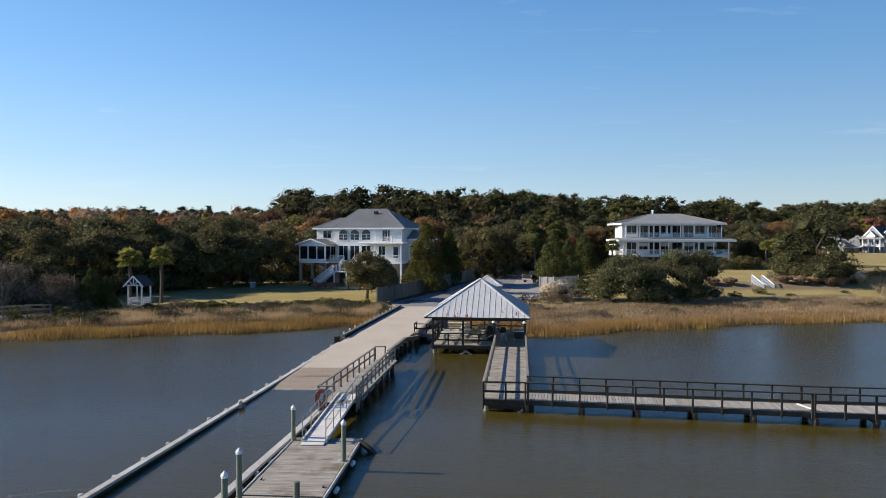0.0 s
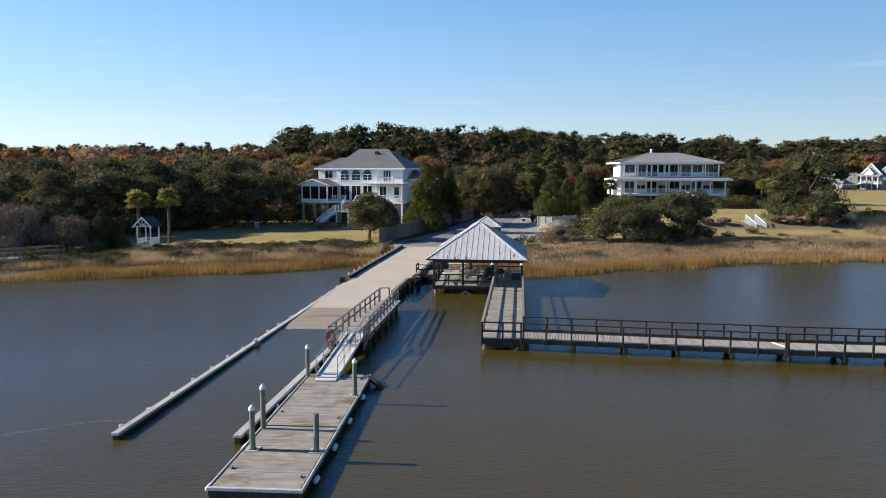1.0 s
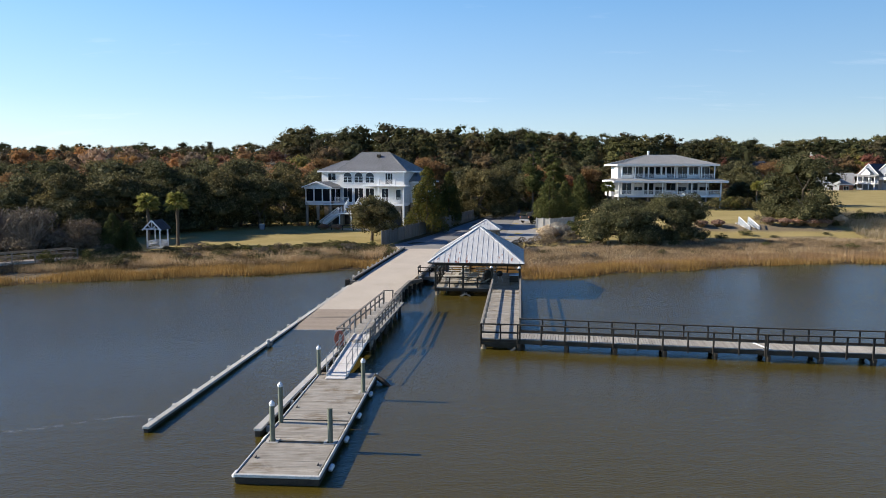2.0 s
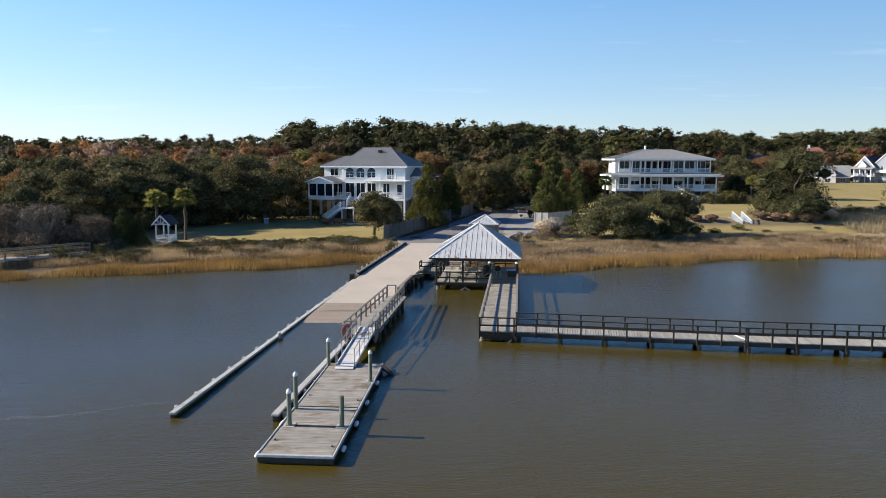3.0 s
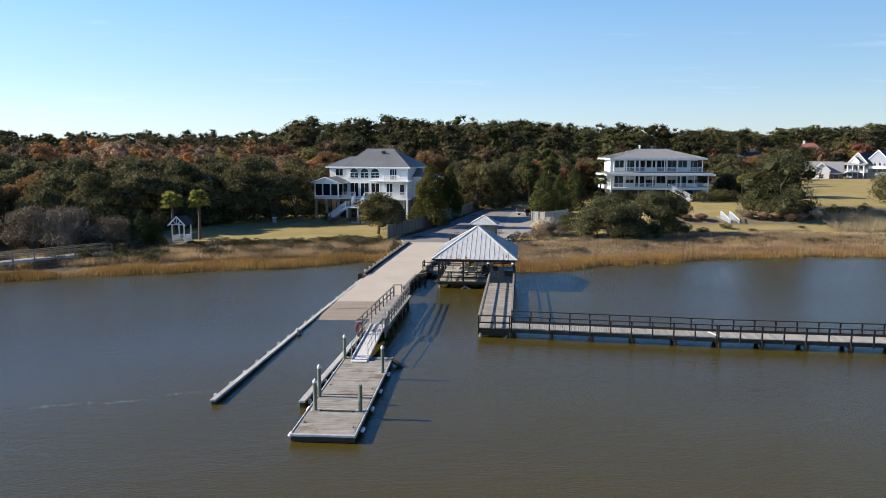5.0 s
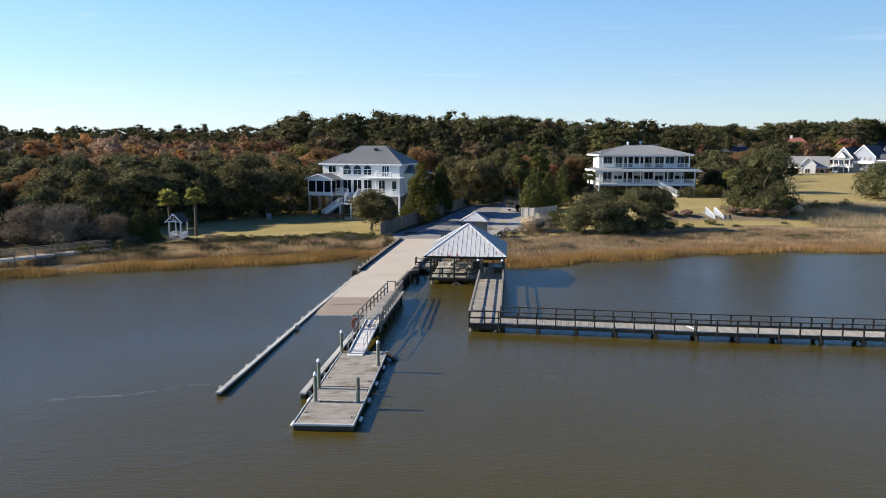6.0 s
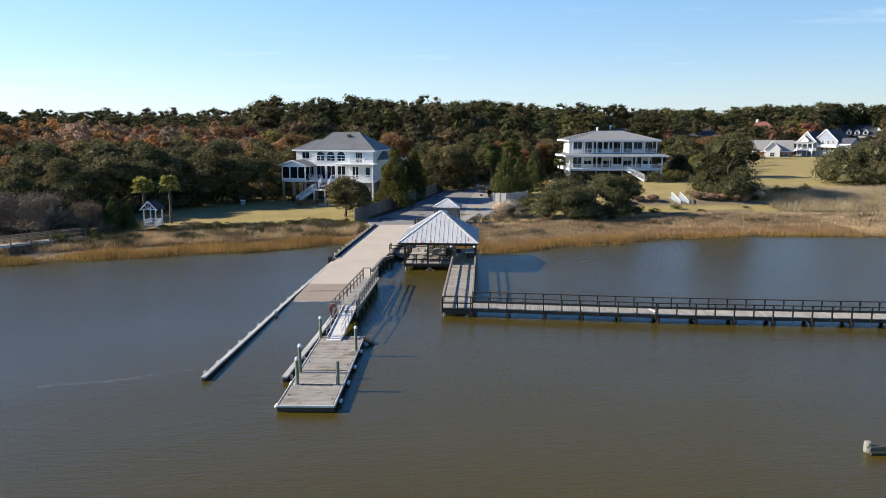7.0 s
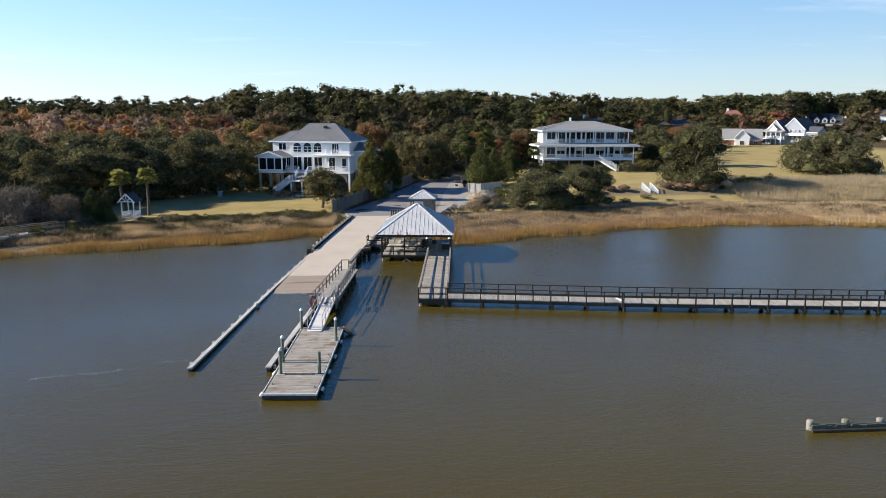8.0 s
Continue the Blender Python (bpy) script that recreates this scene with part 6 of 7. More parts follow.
def bare_shrub(seed, radius, height, label):
    """A grey thicket: many forking twigs and thin sprays."""
    rng = np.random.default_rng(seed)
    e = empty("bare_shrub", pose(0, 0, -500), label, "shrub")
    bm = bmesh.new()
    for k in range(70):
        a, f = rng.uniform(0, 2 * math.pi), rng.uniform(0.2, 1)
        tip = Vector((radius * f * math.cos(a), radius * f * math.sin(a), height * (1.05 - 0.5 * f * f) * rng.uniform(0.7, 1)))
        mid = Vector((tip.x * 0.4, tip.y * 0.4, tip.z * 0.6))
        add_tube(bm, [(0.2 * math.cos(a), 0.2 * math.sin(a), -0.2), mid, tip], [0.07, 0.045, 0.012], 4)
        for j in range(4):
            s = mid.lerp(tip, rng.uniform(0.1, 0.9))
            add_tube(bm, [s, s + Vector(rng.normal(0, 0.55, 3)) + Vector((0, 0, 0.45))], [0.022, 0.007], 3)
    finish("trunk", bm, TWIG, e)
    lobes = round_lobes(rng, radius, height, 0.4, 16)
    p, d = lobe_points(rng, lobes, 8000, 0.6)
    mesh_part("crown", quads_mesh("crown", leaf_quads(rng, p, d, 0.075, 0.2, 2.2), GREYBRUSH), None, e)
    return e


def palm(seed, height, label):
    rng = np.random.default_rng(seed)
    e = empty("palm_tree", pose(0, 0, -500), label, "palm")
    finish("trunk", add_tube(bmesh.new(), [(0, 0, -0.3), (0.08, 0, height * 0.5), (0, 0, height - 0.3)], [0.2, 0.16, 0.19], 10), BARK, e)
    q = []
    for k in range(46):
        a, el = k * 2.4, rng.uniform(-0.7, 1.4)
        d = np.array([math.cos(a) * math.cos(el), math.sin(a) * math.cos(el), math.sin(el)])
        c = np.array([0, 0, height]) + d * 0.75
        side = np.cross(d, [0, 0, 1.0]) + 1e-6
        side /= np.linalg.norm(side)
        for j in range(15):
            g = (j - 7) / 7
            v = d * math.cos(g * 1.35) + side * math.sin(g * 1.35)
            v = v / np.linalg.norm(v)
            tip = c + v * 0.85 + np.array([0, 0, -0.28 - 0.12 * abs(g)])
            w = np.cross(v, d + 0.3 * rng.normal(0, 1, 3))
            w = w / (np.linalg.norm(w) + 1e-9) * 0.065
            q.append([c - w, c + w, (c + tip) / 2 + w * 1.3, tip])
    mesh_part("crown", quads_mesh("crown", np.array(q), PALM), None, e)
    return e


def place(proto, x, y, s=1.0, turn=0.0, z=None, tall=1.0):
    m = pose(x, y, (gz(x, y) if z is None else z) - 0.05, 0, 0, turn) @ Matrix.Diagonal((s, s, s * tall, 1))
    return copy_thing(proto, m)


def drop(proto):
    for o in (*proto.children_recursive, proto):
        bpy.data.objects.remove(o)


oaks = [broad_tree("oak_tree", 11 + k, 5.5, 9.5, 1.6, OAK, "dark spreading live oak with a dense crown", leaves=12000, size=0.15, count=30, lobe=0.3) for k in range(3)]
thick_oaks = [broad_tree("oak_tree", 21 + k, 5.5, 10.0, 0.2, OAK, "dark live oak with foliage down to the ground", leaves=9500, size=0.16, count=38, lobe=0.29) for k in range(3)]
pines = [pine_tree(31 + k, 20, "tall dark pine with a ragged crown", 11000, 0.19) for k in range(2)]
cedars = [cone_tree(41, 3.2, 9.5, CEDAR, "olive and gold cedar with a pointed crown", 13000, 0.125), cone_tree(42, 3.4, 9.0, PINE, "dense green cedar with a pointed crown", 13000, 0.13)]
autumns = [broad_tree("autumn_tree", 51, 4.5, 13, 3, AUTUMN, "rust-orange autumn hardwood tree", leaves=6500, size=0.17), broad_tree("autumn_tree", 52, 4.2, 12, 3, RUSSET, "red-brown autumn hardwood tree", leaves=6000, size=0.17), broad_tree("autumn_tree", 53, 4.0, 11, 2.5, GOLD, "yellowing hardwood tree in autumn", leaves=6000, size=0.16)]
shrubs = [broad_tree("shrub", 61, 1.3, 1.7, 0.1, SHRUB, "low olive-green shrub on the bank", "shrub", 1200, 0.08, 9, 0.05), broad_tree("shrub", 62, 1.5, 1.5, 0.05, OAK, "low dark shrub on the bank", "shrub", 1200, 0.08, 9, 0.05), broad_tree("shrub", 63, 1.5, 1.6, 0.1, GREYBRUSH, "low grey-brown brush on the bank", "shrub", 1600, 0.065, 9, 0.05, TWIG)]
lawn_oaks = [broad_tree("oak_tree", 26 + k, 5.5, 10.0, 0.2, OAK, "dark live oak standing on the lawn", leaves=19000, size=0.125, count=40, squash=0.95, lobe=0.28) for k in range(3)]
low_oaks = [broad_tree("oak_tree", 23, 5.9, 6.4, 0.1, OAK, "low spreading live oak on the river bank", leaves=24000, size=0.12, count=46, squash=0.85, lobe=0.27), broad_tree("oak_tree", 24, 11.0, 8.4, 0.1, OAK, "wide low live oak behind the reeds", leaves=26000, size=0.16, count=80, squash=0.8, lobe=0.19)]

# single trees on the lawns
for x, y, r, h, k in ((-10.7, 93.3, 3.9, 6.3, 0), (22.4, 91.5, 5.9, 6.3, 1), (30.6, 95.2, 4.6, 7.2, 2), (54, 108.5, 6.6, 10.6, 0), (92.3, 131, 11.5, 8.0, 1), (5.2, 136, 5.6, 10.6, 2), (9.5, 143, 5, 10, 0), (14.5, 168, 7, 11, 1), (62, 150, 5, 6, 1), (59, 128, 4.0, 5.5, 0)):
    if y in (91.5, 131):
        place(low_oaks[0 if y == 91.5 else 1], x, y, 1.0 if y == 91.5 else 1.1, x * 37)
        continue
    m = pose(x, y, gz(x, y) - 0.05, 0, 0, (x * 37) % 360) @ Matrix.Diagonal((r / 5.3, r / 5.3, h / 9.6, 1))
    copy_thing((oaks if y == 93.3 else lawn_oaks)[k], m)
place(cedars[0], -3.6, 104.5, 1.1, 20)
place(cedars[0], -0.5, 121, 1.0, 140)
place(cedars[1], 17.0, 123, 0.95, 40)
place(cedars[1], 20.2, 126.5, 0.85, 80)
place(cedars[1], 24, 133, 0.95, 150)
place(pines[0], 15.5, 136, 0.68, 10)
place(pines[1], 20, 140, 0.66, 60)
place(cedars[1], -39.3, 79.8, 0.52, 80)
place(cedars[1], -37.9, 80.4, 0.42, 10)
place(cedars[1], 66, 148, 0.5, 10)
# left-hand oak wood
rng = np.random.default_rng(5)
for x, y, s in ((-70, 92, 0.95), (-63, 87, 0.85), (-57, 93, 0.95), (-51, 90, 0.9), (-46, 95, 0.95), (-45, 95.5, 0.9), (-43, 103, 1.05), (-39, 108, 1.05), (-34, 112, 1.1), (-27.5, 115, 1.0), (-50, 104, 1.1), (-58, 103, 1.1), (-67, 103, 1.1), (-77, 100, 1.1), (-37, 127, 1.15), (-24, 127, 0.95), (-78, 88, 0.95), (-88, 92, 1.0), (-47.5, 84, 0.62), (-53.5, 83, 0.75), (-60, 80, 0.85), (-48, 115, 1.15), (-57, 115, 1.15), (-67, 116, 1.15), (-78, 113, 1.15), (-90, 108, 1.1), (-31, 130, 1.05), (-45, 127, 1.15), (-100, 100, 1.1), (-68, 80, 0.8), (-42.5, 98.5, 0.85), (-40, 103.5, 0.9)):
    place(thick_oaks[int(rng.integers(3))], x, y, s, rng.uniform(0, 360))
for x, y, s, k in ((-54, 106, 0.85, 2), (-62, 97, 0.75, 0), (-61, 86.5, 0.62, 0), (-66.5, 90, 0.8, 2), (-72, 88, 0.8, 0), (-57, 85.5, 0.5, 1), (-75, 95, 0.9, 1), (-24, 148, 1, 2), (-19, 146, 0.9, 1), (25, 156, 0.7, 1), (-14, 142, 0.8, 0), (31, 161, 0.75, 0)):
    place(autumns[k], x, y, s, rng.uniform(0, 360))
for x, y, s in ((-36, 106, 1.05), (-30, 109, 0.95)):
    place(oaks[int(rng.integers(3))], x, y, s, rng.uniform(0, 360))
b = bare_shrub(71, 4.2, 5.6, "grey leafless thicket at the water's edge")
place(b, -46.5, 75.5, 1.05, 0)
place(b, -51.5, 77, 1.0, 130)
place(b, -42.8, 79, 0.75, 250)
drop(b)
p = palm(81, 5.2, "cabbage palm with a round fan-leaf crown")
place(p, -37.3, 84.8, 1.06, 0)
place(p, -34.2, 86.2, 1.08, 77)
for x, y, s in ((60.5, 141, 0.9), (63, 143, 0.95), (30.8, 140, 1.0)):
    place(p, x, y, s, x * 50)
drop(p)
for k in range(18):
    x = -28 + 104 * k / 17 + rng.uniform(-2, 2)
    y = rng.uniform(152, 160) + (12 if 26 < x < 62 else 0)
    place(thick_oaks[k % 3] if k % 4 else autumns[k % 2], x, y, rng.uniform(0.85, 1.05), rng.uniform(0, 360))
for k in range(16):
    x, y = 96 + 6 * k, 300 + rng.uniform(-6, 14)
    place(thick_oaks[k % 3], x, y, rng.uniform(0.9, 1.2) * (0.7 if x > 172 else 1.0), rng.uniform(0, 360))
for x, y, s in ((70, 172, 0.8), (64, 180, 0.9), (76, 186, 0.9), (126, 272, 0.5), (192, 262, 0.7), (200, 255, 0.7)):
    place(oaks[0], x, y, s, x * 31)


def tree_patch(rng, kind, leaves):
    """Sprays of one far tree of height 1: 0 a rounded pine, 1 a broad hardwood."""
    lobes = []
    for k in range(24):
        a, f = rng.uniform(0, 2 * math.pi), math.sqrt(rng.uniform(0, 1))
        if kind == 0:
            s = rng.uniform(0.05, 0.095)
            lobes.append((0.15 * f * math.cos(a), 0.15 * f * math.sin(a), 0.98 - s * 0.8 - 0.6 * rng.uniform(0, 1) ** 1.2 * (0.3 + 0.7 * f) - 0.1 * f * f, s * 1.2, s * 1.2, s * 0.8))
        else:
            s = rng.uniform(0.075, 0.13)
            lobes.append((0.25 * f * math.cos(a), 0.25 * f * math.sin(a), 0.97 - s - 0.55 * rng.uniform(0, 1) * (0.25 + f * f) - 0.14 * f * f, s, s, s * 0.85))
    heart = [(0, 0, 0.58, 0.10, 0.10, 0.26)] if kind == 0 else [(0, 0, 0.52, 0.17, 0.17, 0.24)]
    tops = sorted(lobes, key=lambda p: -p[2])[:12]
    core = np.concatenate([lobe_cores(rng, heart, 0.8, ROUGH_V, ROUGH_F), lobe_cores(rng, tops, 0.5, ROUGH_V, ROUGH_F)])
    return *lobe_points(rng, lobes, leaves, 0.42, 0.3), core


def woods(name, label, hues, kind, spots, leaves, size, seed):
    """A stretch of distant trees as one mass of leafy sprays, each tree in one of the hues."""
    rng = np.random.default_rng(seed)
    forms = [tree_patch(rng, kind, leaves) for k in range(9)]
    qs, tints = [], []
    for k, (x, y, h) in enumerate(spots):
        p, d, core = forms[k % 9]
        a = rng.uniform(0, 2 * math.pi)
        R = np.array([[math.cos(a), -math.sin(a), 0], [math.sin(a), math.cos(a), 0], [0, 0, 1]])
        w = rng.uniform(0.85, 1.3)
        foot = np.array([x, y, gz(x, y)])
        pts = (p * np.array([h * w, h * w, h])) @ R.T + foot
        qs += [(core * np.array([h * w, h * w, h])) @ R.T + foot, leaf_quads(rng, pts, d @ R.T, size, 0.25, 1.0, 0.45)]
        c = np.array(hues[int(rng.integers(len(hues)))]) * rng.uniform(0.75, 1.25) * rng.uniform(0.93, 1.07, 3)
        tints.append(np.tile([*c, 1.0], (len(core) + len(p), 1)))
    me = quads_mesh(name, np.concatenate(qs), WOODS)
    me.attributes.new("hue", "FLOAT_COLOR", "FACE").data.foreach_set("color", np.concatenate(tints).astype(np.float32).ravel())
    tagged(mesh_part(name, me, None), label, "woods", kind="stuff")


def skyline(x, y):
    """How the height of the woods changes along the skyline."""
    b = x / y
    if y < 275:
        return float(np.interp(b, [0.05, 0.17, 0.4], [1.05, 0.92, 0.85]))
    return float(np.interp(b, [-0.12, 0.0, 0.1, 0.2, 0.4, 0.5, 0.6], [0.92, 0.95, 0.97, 0.91, 0.91, 1.0, 1.07]))


def sight(x, y, h):
    """Lower trees in front of the far houses."""
    b = x / (y + 16.7)
    for b0, b1, far, top in ((0.575, 0.655, 375, 8.0), (0.69, 0.78, 328, 9.0), (0.46, 0.50, 330, 13.8), (0.255, 0.305, 229, 11.0), (0.37, 0.41, 261, 9.5)):
        if b0 < b < b1 and y < far:
            return min(h, top)
    return h


def tiers(rows, seed, keep):
    """Trees in loose rows: (y, x0, x1, spacing, low, high)."""
    r, out = np.random.default_rng(seed), []
    for y, x0, x1, gap, lo, hi in rows:
        x = x0
        while x < x1:
            px, py = x + r.uniform(-1, 1) * gap * 0.4, y + r.uniform(-1, 1) * 6
            if keep(px, py):
                out.append((px, py, sight(px, py, r.uniform(lo, hi) * skyline(px, py))))
            x += gap
    return out


def wooded(x, y):
    """Where woods stand: not on the fields beyond the long house."""
    return not (y < 292 and 0.40 * y + 4 < x < 0.72 * y + 40)


PINE_ROWS = [(184, -42, 80, 6.0, 15, 19), (206, -48, 100, 5.5, 19, 22.5), (228, -52, 110, 4.8, 20.5, 23.5), (256, -58, 130, 4.0, 22, 25), (322, 100, 330, 6.0, 18, 22), (345, 110, 350, 4.6, 21.5, 25), (382, -300, 380, 4.0, 23, 26), (402, 195, 345, 3.6, 23, 25.5), (300, -240, -50, 6.0, 16, 18.5), (335, -270, -50, 3.8, 19, 21)]
WOOD_ROWS = [(140, -110, -34, 5.4, 9, 12.5), (156, -122, -30, 5.4, 10, 14.5), (176, -140, -34, 5.6, 11.5, 15.5), (200, -155, -46, 6, 12, 16), (230, -185, -52, 6.5, 11.5, 15), (262, -220, -58, 7, 12, 14.5)]
OAK_ROWS = [(128, -115, -48, 6.0, 10, 11.5), (168, -34, 90, 5.5, 11, 14), (177, -36, 100, 6.0, 13, 16), (306, 90, 320, 6.0, 11, 15), (317, 96, 330, 6.0, 13, 17), (336, 100, 350, 5.5, 14, 18), (280, -220, -50, 7, 14, 18), (318, -250, -50, 6.0, 14, 17), (342, -280, -50, 4.6, 20.5, 22.5), (362, 105, 360, 5.0, 20, 22), (270, -60, 110, 6.5, 18, 20)]
mixed = tiers(WOOD_ROWS, 2, wooded)
r2 = np.random.default_rng(8)
pick = r2.uniform(0, 1, len(mixed))
def share(lo, hi):
    return [m for m, f in zip(mixed, pick) if lo <= f < hi]


PINE_HUES = [(0.0709, 0.073, 0.031), (0.0872, 0.085, 0.037), (0.0567, 0.061, 0.028), (0.109, 0.097, 0.042), (0.085, 0.075, 0.042)]
OAK_HUES = [(0.0872, 0.08, 0.039), (0.109, 0.095, 0.047), (0.1363, 0.106, 0.056), (0.0763, 0.075, 0.038), (0.158, 0.115, 0.065)]
RUST_HUES = [(0.38, 0.185, 0.075), (0.33, 0.19, 0.095), (0.42, 0.235, 0.085), (0.27, 0.14, 0.08)]
TAN_HUES = [(0.33, 0.225, 0.145), (0.25, 0.185, 0.125), (0.23, 0.16, 0.10), (0.35, 0.25, 0.15)]
RED_HUES = [(0.18, 0.08, 0.055), (0.16, 0.085, 0.06), (0.20, 0.105, 0.07)]
GREY_HUES = [(0.22, 0.18, 0.145), (0.18, 0.15, 0.115), (0.25, 0.205, 0.16)]
GOLD_HUES = [(0.21, 0.175, 0.055), (0.15, 0.14, 0.05), (0.125, 0.12, 0.05)]
woods("pine_woods", "dark pine woods along the skyline", PINE_HUES, 0, tiers(PINE_ROWS, 1, wooded), 760, 0.34, 1)
woods("hardwoods", "distant hardwoods in rusty autumn colours", RUST_HUES, 1, share(0, 0.28), 1000, 0.27, 2)
woods("tan_woods", "distant tan-leaved hardwoods", TAN_HUES, 1, share(0.28, 0.42) + share(0.92, 1.01), 1000, 0.27, 12)
woods("russet_woods", "distant red-brown autumn trees", RED_HUES, 1, share(0.42, 0.5) + tiers([(300, 100, 330, 26, 13, 16), (190, -30, 90, 22, 13, 16)], 6, wooded), 1000, 0.27, 3)
woods("bare_woods", "distant grey-brown half-bare trees", GREY_HUES, 1, share(0.5, 0.62) + tiers([(186, -30, 90, 19, 12, 15), (310, 100, 320, 30, 13, 16)], 7, wooded), 900, 0.2, 4)
woods("oak_woods", "distant dark evergreen oaks", OAK_HUES, 1, share(0.70, 0.92) + tiers(OAK_ROWS, 3, wooded), 800, 0.28, 5)
woods("yellow_woods", "distant olive-yellow trees", GOLD_HUES, 1, share(0.62, 0.70) + tiers([(160, -60, -20, 21, 12, 14), (304, 120, 320, 34, 12, 15), (205, -60, 90, 40, 15, 17)], 9, wooded), 1000, 0.27, 6)


def blades(rng, x, y, z, h, w, lean=0.25):
    """Upright blades as slim triangles."""
    n = len(x)
    a = rng.uniform(0, 2 * math.pi, n)
    dx, dy = np.cos(a) * w / 2, np.sin(a) * w / 2
    lx, ly = rng.normal(0, lean, n) * h, rng.normal(0, lean, n) * h
    base = np.stack([x, y, z], 1)
    side = np.stack([dx, dy, 0 * dx], 1)
    tip = base + np.stack([lx, ly, h], 1)
    return np.stack([base - side, base + side, tip], 1)


def grass_band(name, label, mat, n, x0, x1, d0, d1, h, w, seed, clump=0.6, keep=None, lean=0.2):
    """Grass along the shore between two distances from the water's edge."""
    rng = np.random.default_rng(seed)
    m = n * 3
    x = rng.uniform(x0, x1, m)
    d = d0 + (d1 - d0) * rng.uniform(0, 1, m)
    y = shore(x) + d
    f = np.sin(x * 0.55 + 1.7 * np.sin(y * 0.4 + seed)) * np.sin(y * 0.83 + 2.1 * np.sin(x * 0.23)) + rng.normal(0, 0.5, m)
    ok = f > -1 + clump
    road = (x > np.interp(y, [60, 83, 90], [-8.9, -6.4, -9.0])) & (x < np.interp(y, [60, 70, 83, 98], [-2.0, -0.8, 4.0, 9]))
    ok &= ~road
    if keep is not None:
        ok &= keep(x, y)
    x, y, f = x[ok][:n], y[ok][:n], f[ok][:n]
    hh = h * rng.uniform(0.55, 1.15, len(x)) * (1 + 0.18 * np.clip(f, -1, 1.5))
    q = blades(rng, x, y, np.maximum(height(x, y), -0.1) - 0.05, hh, w, lean)
    tagged(mesh_part(name, quads_mesh(name, q, mat), None), label, "grass", kind="stuff")


def fringe(x, y):
    """Thins out towards the water, and dwindles along the open marsh."""
    d = y - shore(x)
    wide = np.interp(x, [-62, -44, -30, -10, 5, 24, 36, 46, 125], [2.2, 2.2, 3.4, 4.2, 3.4, 3.2, 1.3, 0.8, 0.8])
    u = np.abs(np.sin(x * 91.7 + y * 37.3))
    return (d < wide * (0.75 + 0.35 * np.abs(np.sin(x * 0.31)))) & (u < np.clip((d + 1.1 - 0.6 * np.sin(x * 0.45) - 0.4 * np.sin(x * 1.13 + 1)) / 2.2, 0.04, 1))


grass_band("cordgrass", "golden cordgrass standing at the water's edge", SPARTINA, 80000, -62, 70, -0.9, 7.0, 0.72, 0.045, 1, 0.3, keep=fringe)
grass_band("brown_cordgrass", "rusty brown cordgrass mixed along the water's edge", RUSTGRASS, 26000, 0, 60, 0.5, 5.0, 0.66, 0.045, 11, 0.7)
grass_band("rusty_grass", "reddish-brown dead grass on the bank", RUSTGRASS, 20000, 0, 60, 4.0, 15, 0.55, 0.05, 12, 1.1, lean=0.45)
grass_band("bank_grass", "matted dry brown grass on the bank", DULLGRASS, 26000, -62, -6, 4.5, 14.5, 0.5, 0.055, 2, 1.15, lean=0.5)
grass_band("bank_scrub", "pale straw tufts along the bank", REED, 22000, -62, -8, 5.5, 12, 0.8, 0.04, 6, 1.3, lean=0.45)
grass_band("bank_weeds", "low dull green weeds along the bank", SHRUB, 26000, -62, -6, 6.5, 16, 0.45, 0.06, 13, 0.9, lean=0.6)
grass_band("meadow_grass", "tangled dry brown grass on the marsh bank", DRYGRASS, 105000, 0, 125, 4.0, 18.5, 0.46, 0.055, 5, 0.55, lean=0.45)
grass_band("meadow_scrub", "dark brown tussocks on the marsh bank", DULLGRASS, 18000, 0, 125, 7.0, 17.0, 0.6, 0.05, 15, 1.3, lean=0.5)
grass_band("reeds", "pale tan reeds in the marsh", REED, 55000, 58, 125, 20, 40, 1.15, 0.05, 3, 0.45, lean=0.3)
grass_band("marsh_edge_grass", "brown-gold grass along the open marsh", DRYGRASS, 40000, 28, 125, 0.3, 9, 0.42, 0.055, 4, 0.6)

for k in range(150):
    x = rng.uniform(-58, 125)
    d = rng.uniform(7.5, 17) if x < 0 else rng.uniform(8, 23)
    y = float(shore(x)) + d
    if -11 < x < 8 or (x > 40 and k % 2):
        continue
    place(shrubs[int(rng.choice([0, 1, 1, 1, 2] if x < 0 else [2, 2, 0, 1]))], x, y, rng.uniform(0.35, 0.8) * (1.7 if x < 0 else 1.1), rng.uniform(0, 360), tall=0.7)
for k in range(52):
    x = -58 + k * 0.95 + rng.uniform(-0.4, 0.4)
    place(shrubs[int(rng.choice([0, 1, 1, 2]))], x, float(shore(x)) + rng.uniform(6.5, 12.5), rng.uniform(0.5, 1.0), k * 70, tall=0.65)
for x, y, s, k in ((33.5, 137.5, 1.7, 0), (36.0, 138.0, 1.9, 1), (38.5, 138.5, 1.5, 1), (51.5, 138.5, 1.9, 1), (54.0, 138.2, 1.7, 0), (41.5, 139.5, 1.4, 1), (49.5, 140.0, 1.3, 1), (31.5, 140.0, 2.2, 1), (56.5, 140.5, 2.2, 1)):
    place(shrubs[k], x, y, s, x * 77 % 360)
for k in range(26):
    x = -34 + k * 0.95
    place(shrubs[int(rng.choice([0, 0, 1]))], x, float(shore(x)) + 15.6 + rng.uniform(-0.8, 0.8), rng.uniform(0.6, 0.95), k * 50, tall=0.75)
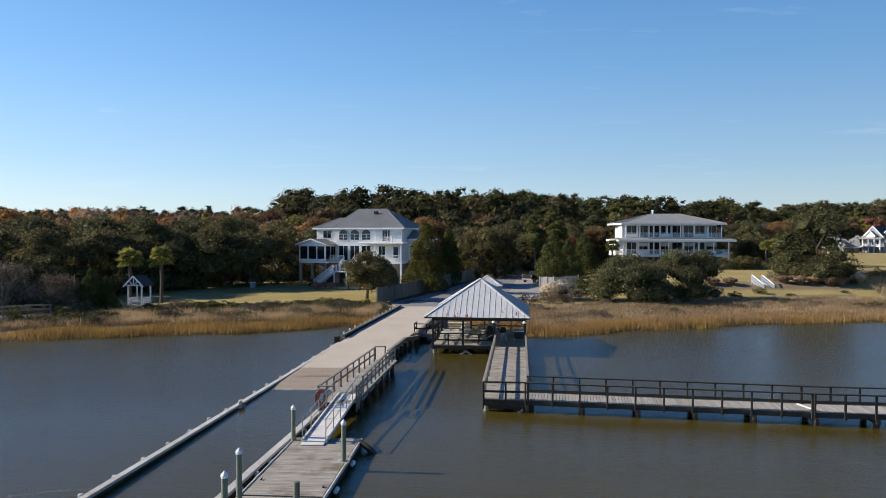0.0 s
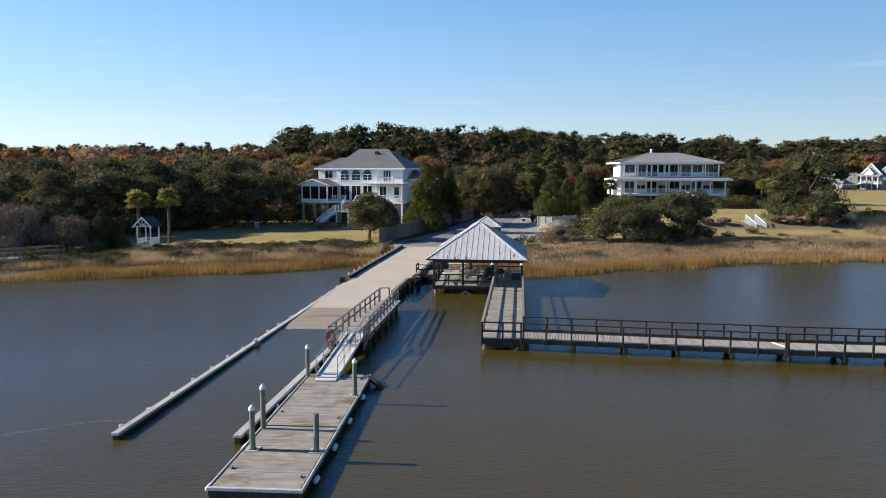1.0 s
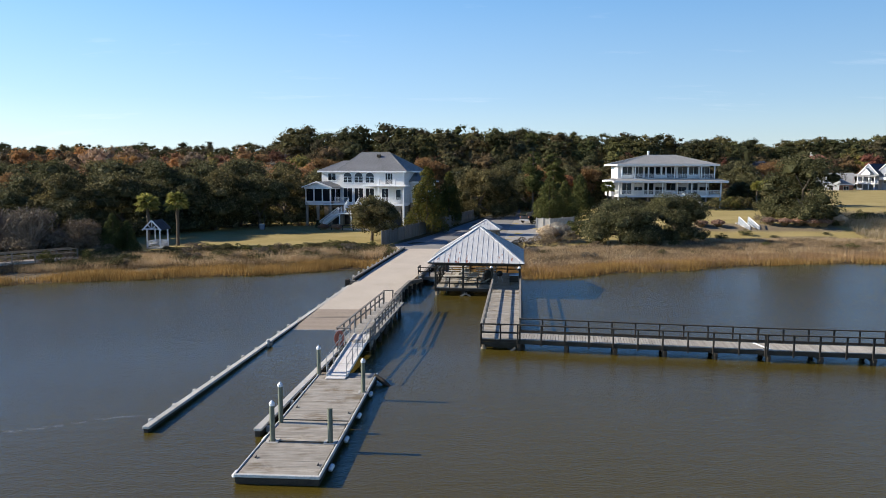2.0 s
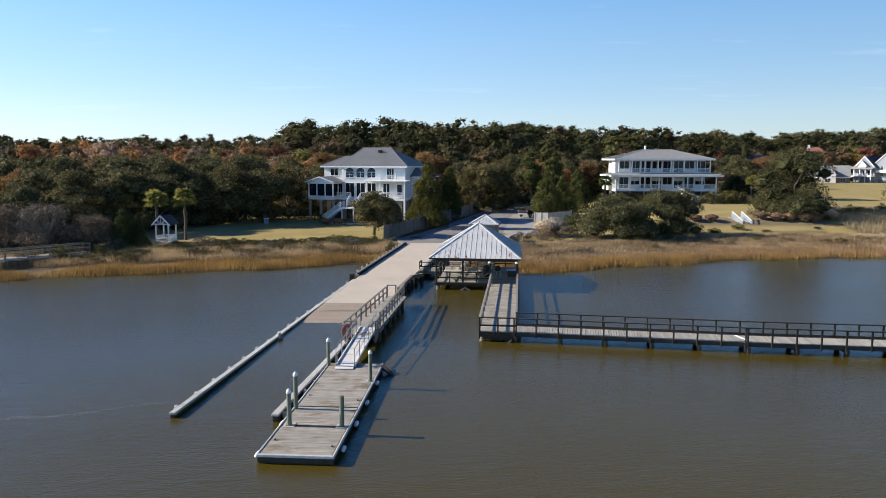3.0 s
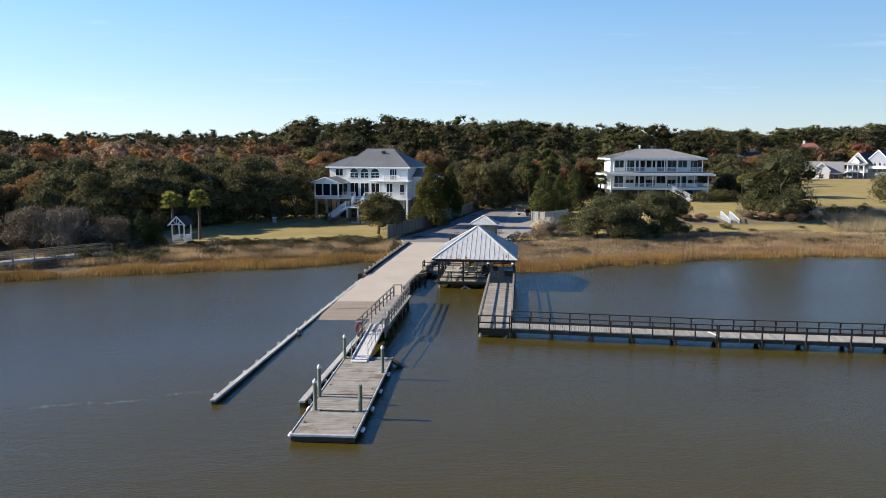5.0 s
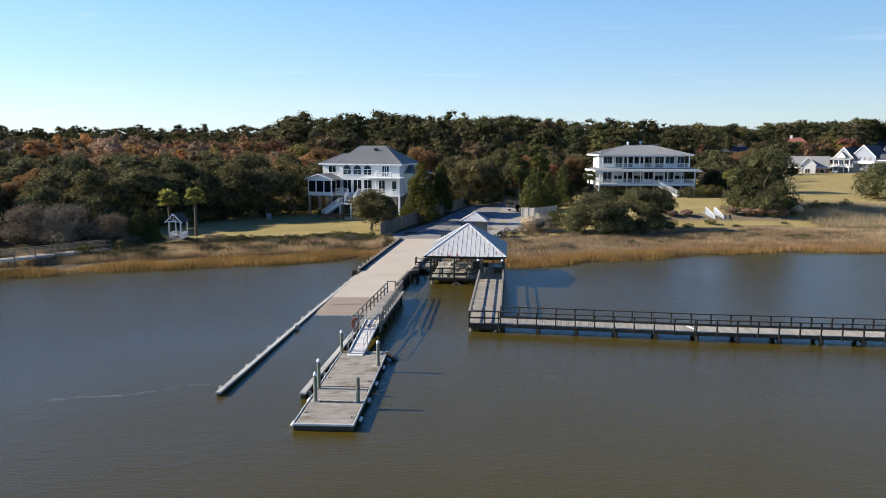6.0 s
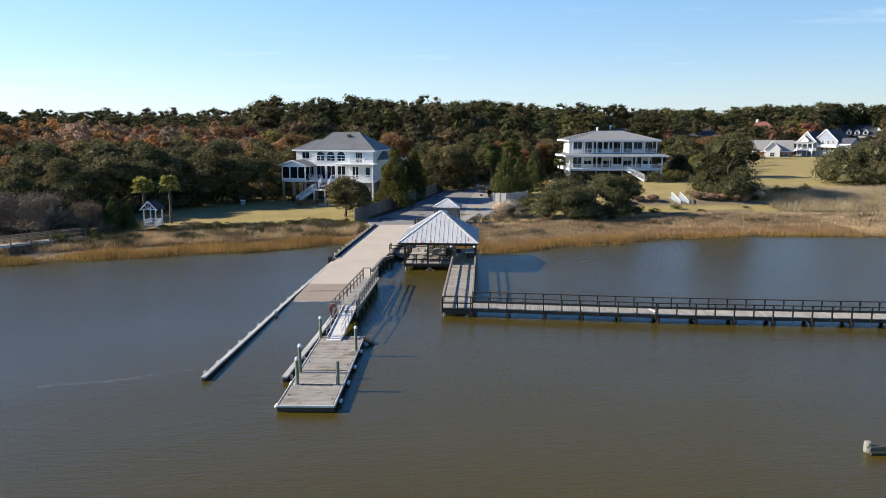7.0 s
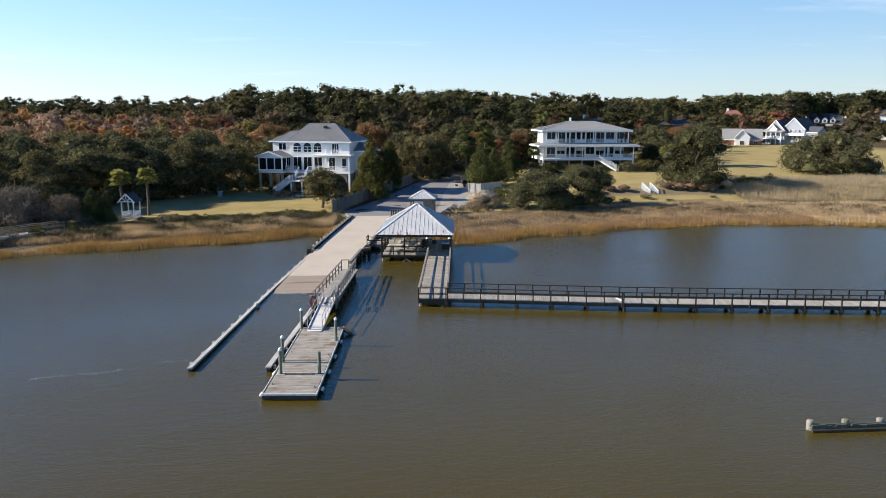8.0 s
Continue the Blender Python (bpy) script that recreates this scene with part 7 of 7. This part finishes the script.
for x, y, s, k in ((-41.5, 70.5, 1.1, 0), (-39.5, 73, 0.9, 0), (-44, 68, 0.9, 2), (-56, 72, 1.6, 0), (-58, 76, 1.8, 1), (-61, 71, 1.6, 0), (-39.5, 78, 0.9, 2), (8, 86, 0.8, 2), (9.5, 88, 0.9, 2), (12, 89, 1.2, 2), (6.5, 84, 0.6, 1), (15.5, 92, 1.3, 2), (17, 97, 1.2, 0), (18, 103, 1.4, 0), (19.5, 108, 1.5, 0), (24, 100, 1.3, 1), (46.5, 106.0, 0.8, 2), (59.5, 106, 1.0, 1), (62, 108, 1.2, 0), (57, 104.5, 0.6, 0), (65, 109, 1.2, 1), (69, 110, 1.2, 0), (-22, 113, 0.9, 1), (-25, 114, 1.0, 1), (-20.5, 108.5, 0.6, 0), (56, 139, 1.2, 0), (58.5, 138, 1.3, 1), (32, 139, 1.4, 1), (35, 138.5, 1.2, 1)):
    place(shrubs[k], x, y, s, x * 77 % 360)
for o in (*oaks, *thick_oaks, *lawn_oaks, *low_oaks, *pines, *cedars, *autumns, *shrubs):
    drop(o)


def plume_shrub(x, y, s, mat, label, h=1.8, n=1400):
    r = np.random.default_rng(int(abs(x * 10)))
    e = empty("plume_shrub", pose(x, y, gz(x, y) - 0.05), label, "shrub")
    a, f = r.uniform(0, 2 * math.pi, n), r.uniform(0, 1, n) ** 0.6
    bx, by = 0.25 * s * f * np.cos(a), 0.25 * s * f * np.sin(a)
    q = blades(r, bx, by, 0 * bx, h * s * (1 - 0.25 * f) * r.uniform(0.7, 1.05, n), 0.035, 0.01)
    q[:, 2:, 0] += (np.cos(a) * f * s * 0.95)[:, None]
    q[:, 2:, 1] += (np.sin(a) * f * s * 0.95)[:, None]
    mesh_part("stem_tuft", quads_mesh("stem_tuft", q, DRYGRASS), None, e)
    d = np.stack([np.cos(a), np.sin(a), 0.6 + 0 * a], 1)
    tips = q[:, 2]
    mesh_part("plume_head", quads_mesh("plume_head", leaf_quads(r, tips, d, 0.13, 0.5, 1.3), mat), None, e)


for x, y, s in ((13.0, 93.5, 1.3), (14.4, 94.6, 1.5), (13.7, 96.0, 1.2)):
    plume_shrub(x, y, s, PLUME, "cream-flowering groundsel bush beside the gravel")
for x, y, s in ((34.5, 103.5, 0.8), (37, 104, 0.8), (39.5, 104, 0.8), (47.5, 105, 0.85), (49.5, 104.5, 0.9), (51.5, 104.5, 0.9), (53.5, 104, 1.05), (55, 104, 1.0), (-17.5, 106.5, 0.7), (-19.5, 106.2, 0.7), (-12, 106, 0.6)):
    plume_shrub(x, y, s, MUHLY, "pinkish-brown ornamental grass clump", 1.3)
plume_shrub(57.8, 104.5, 0.8, PLUME, "pampas grass clump with white plumes", 2.0)
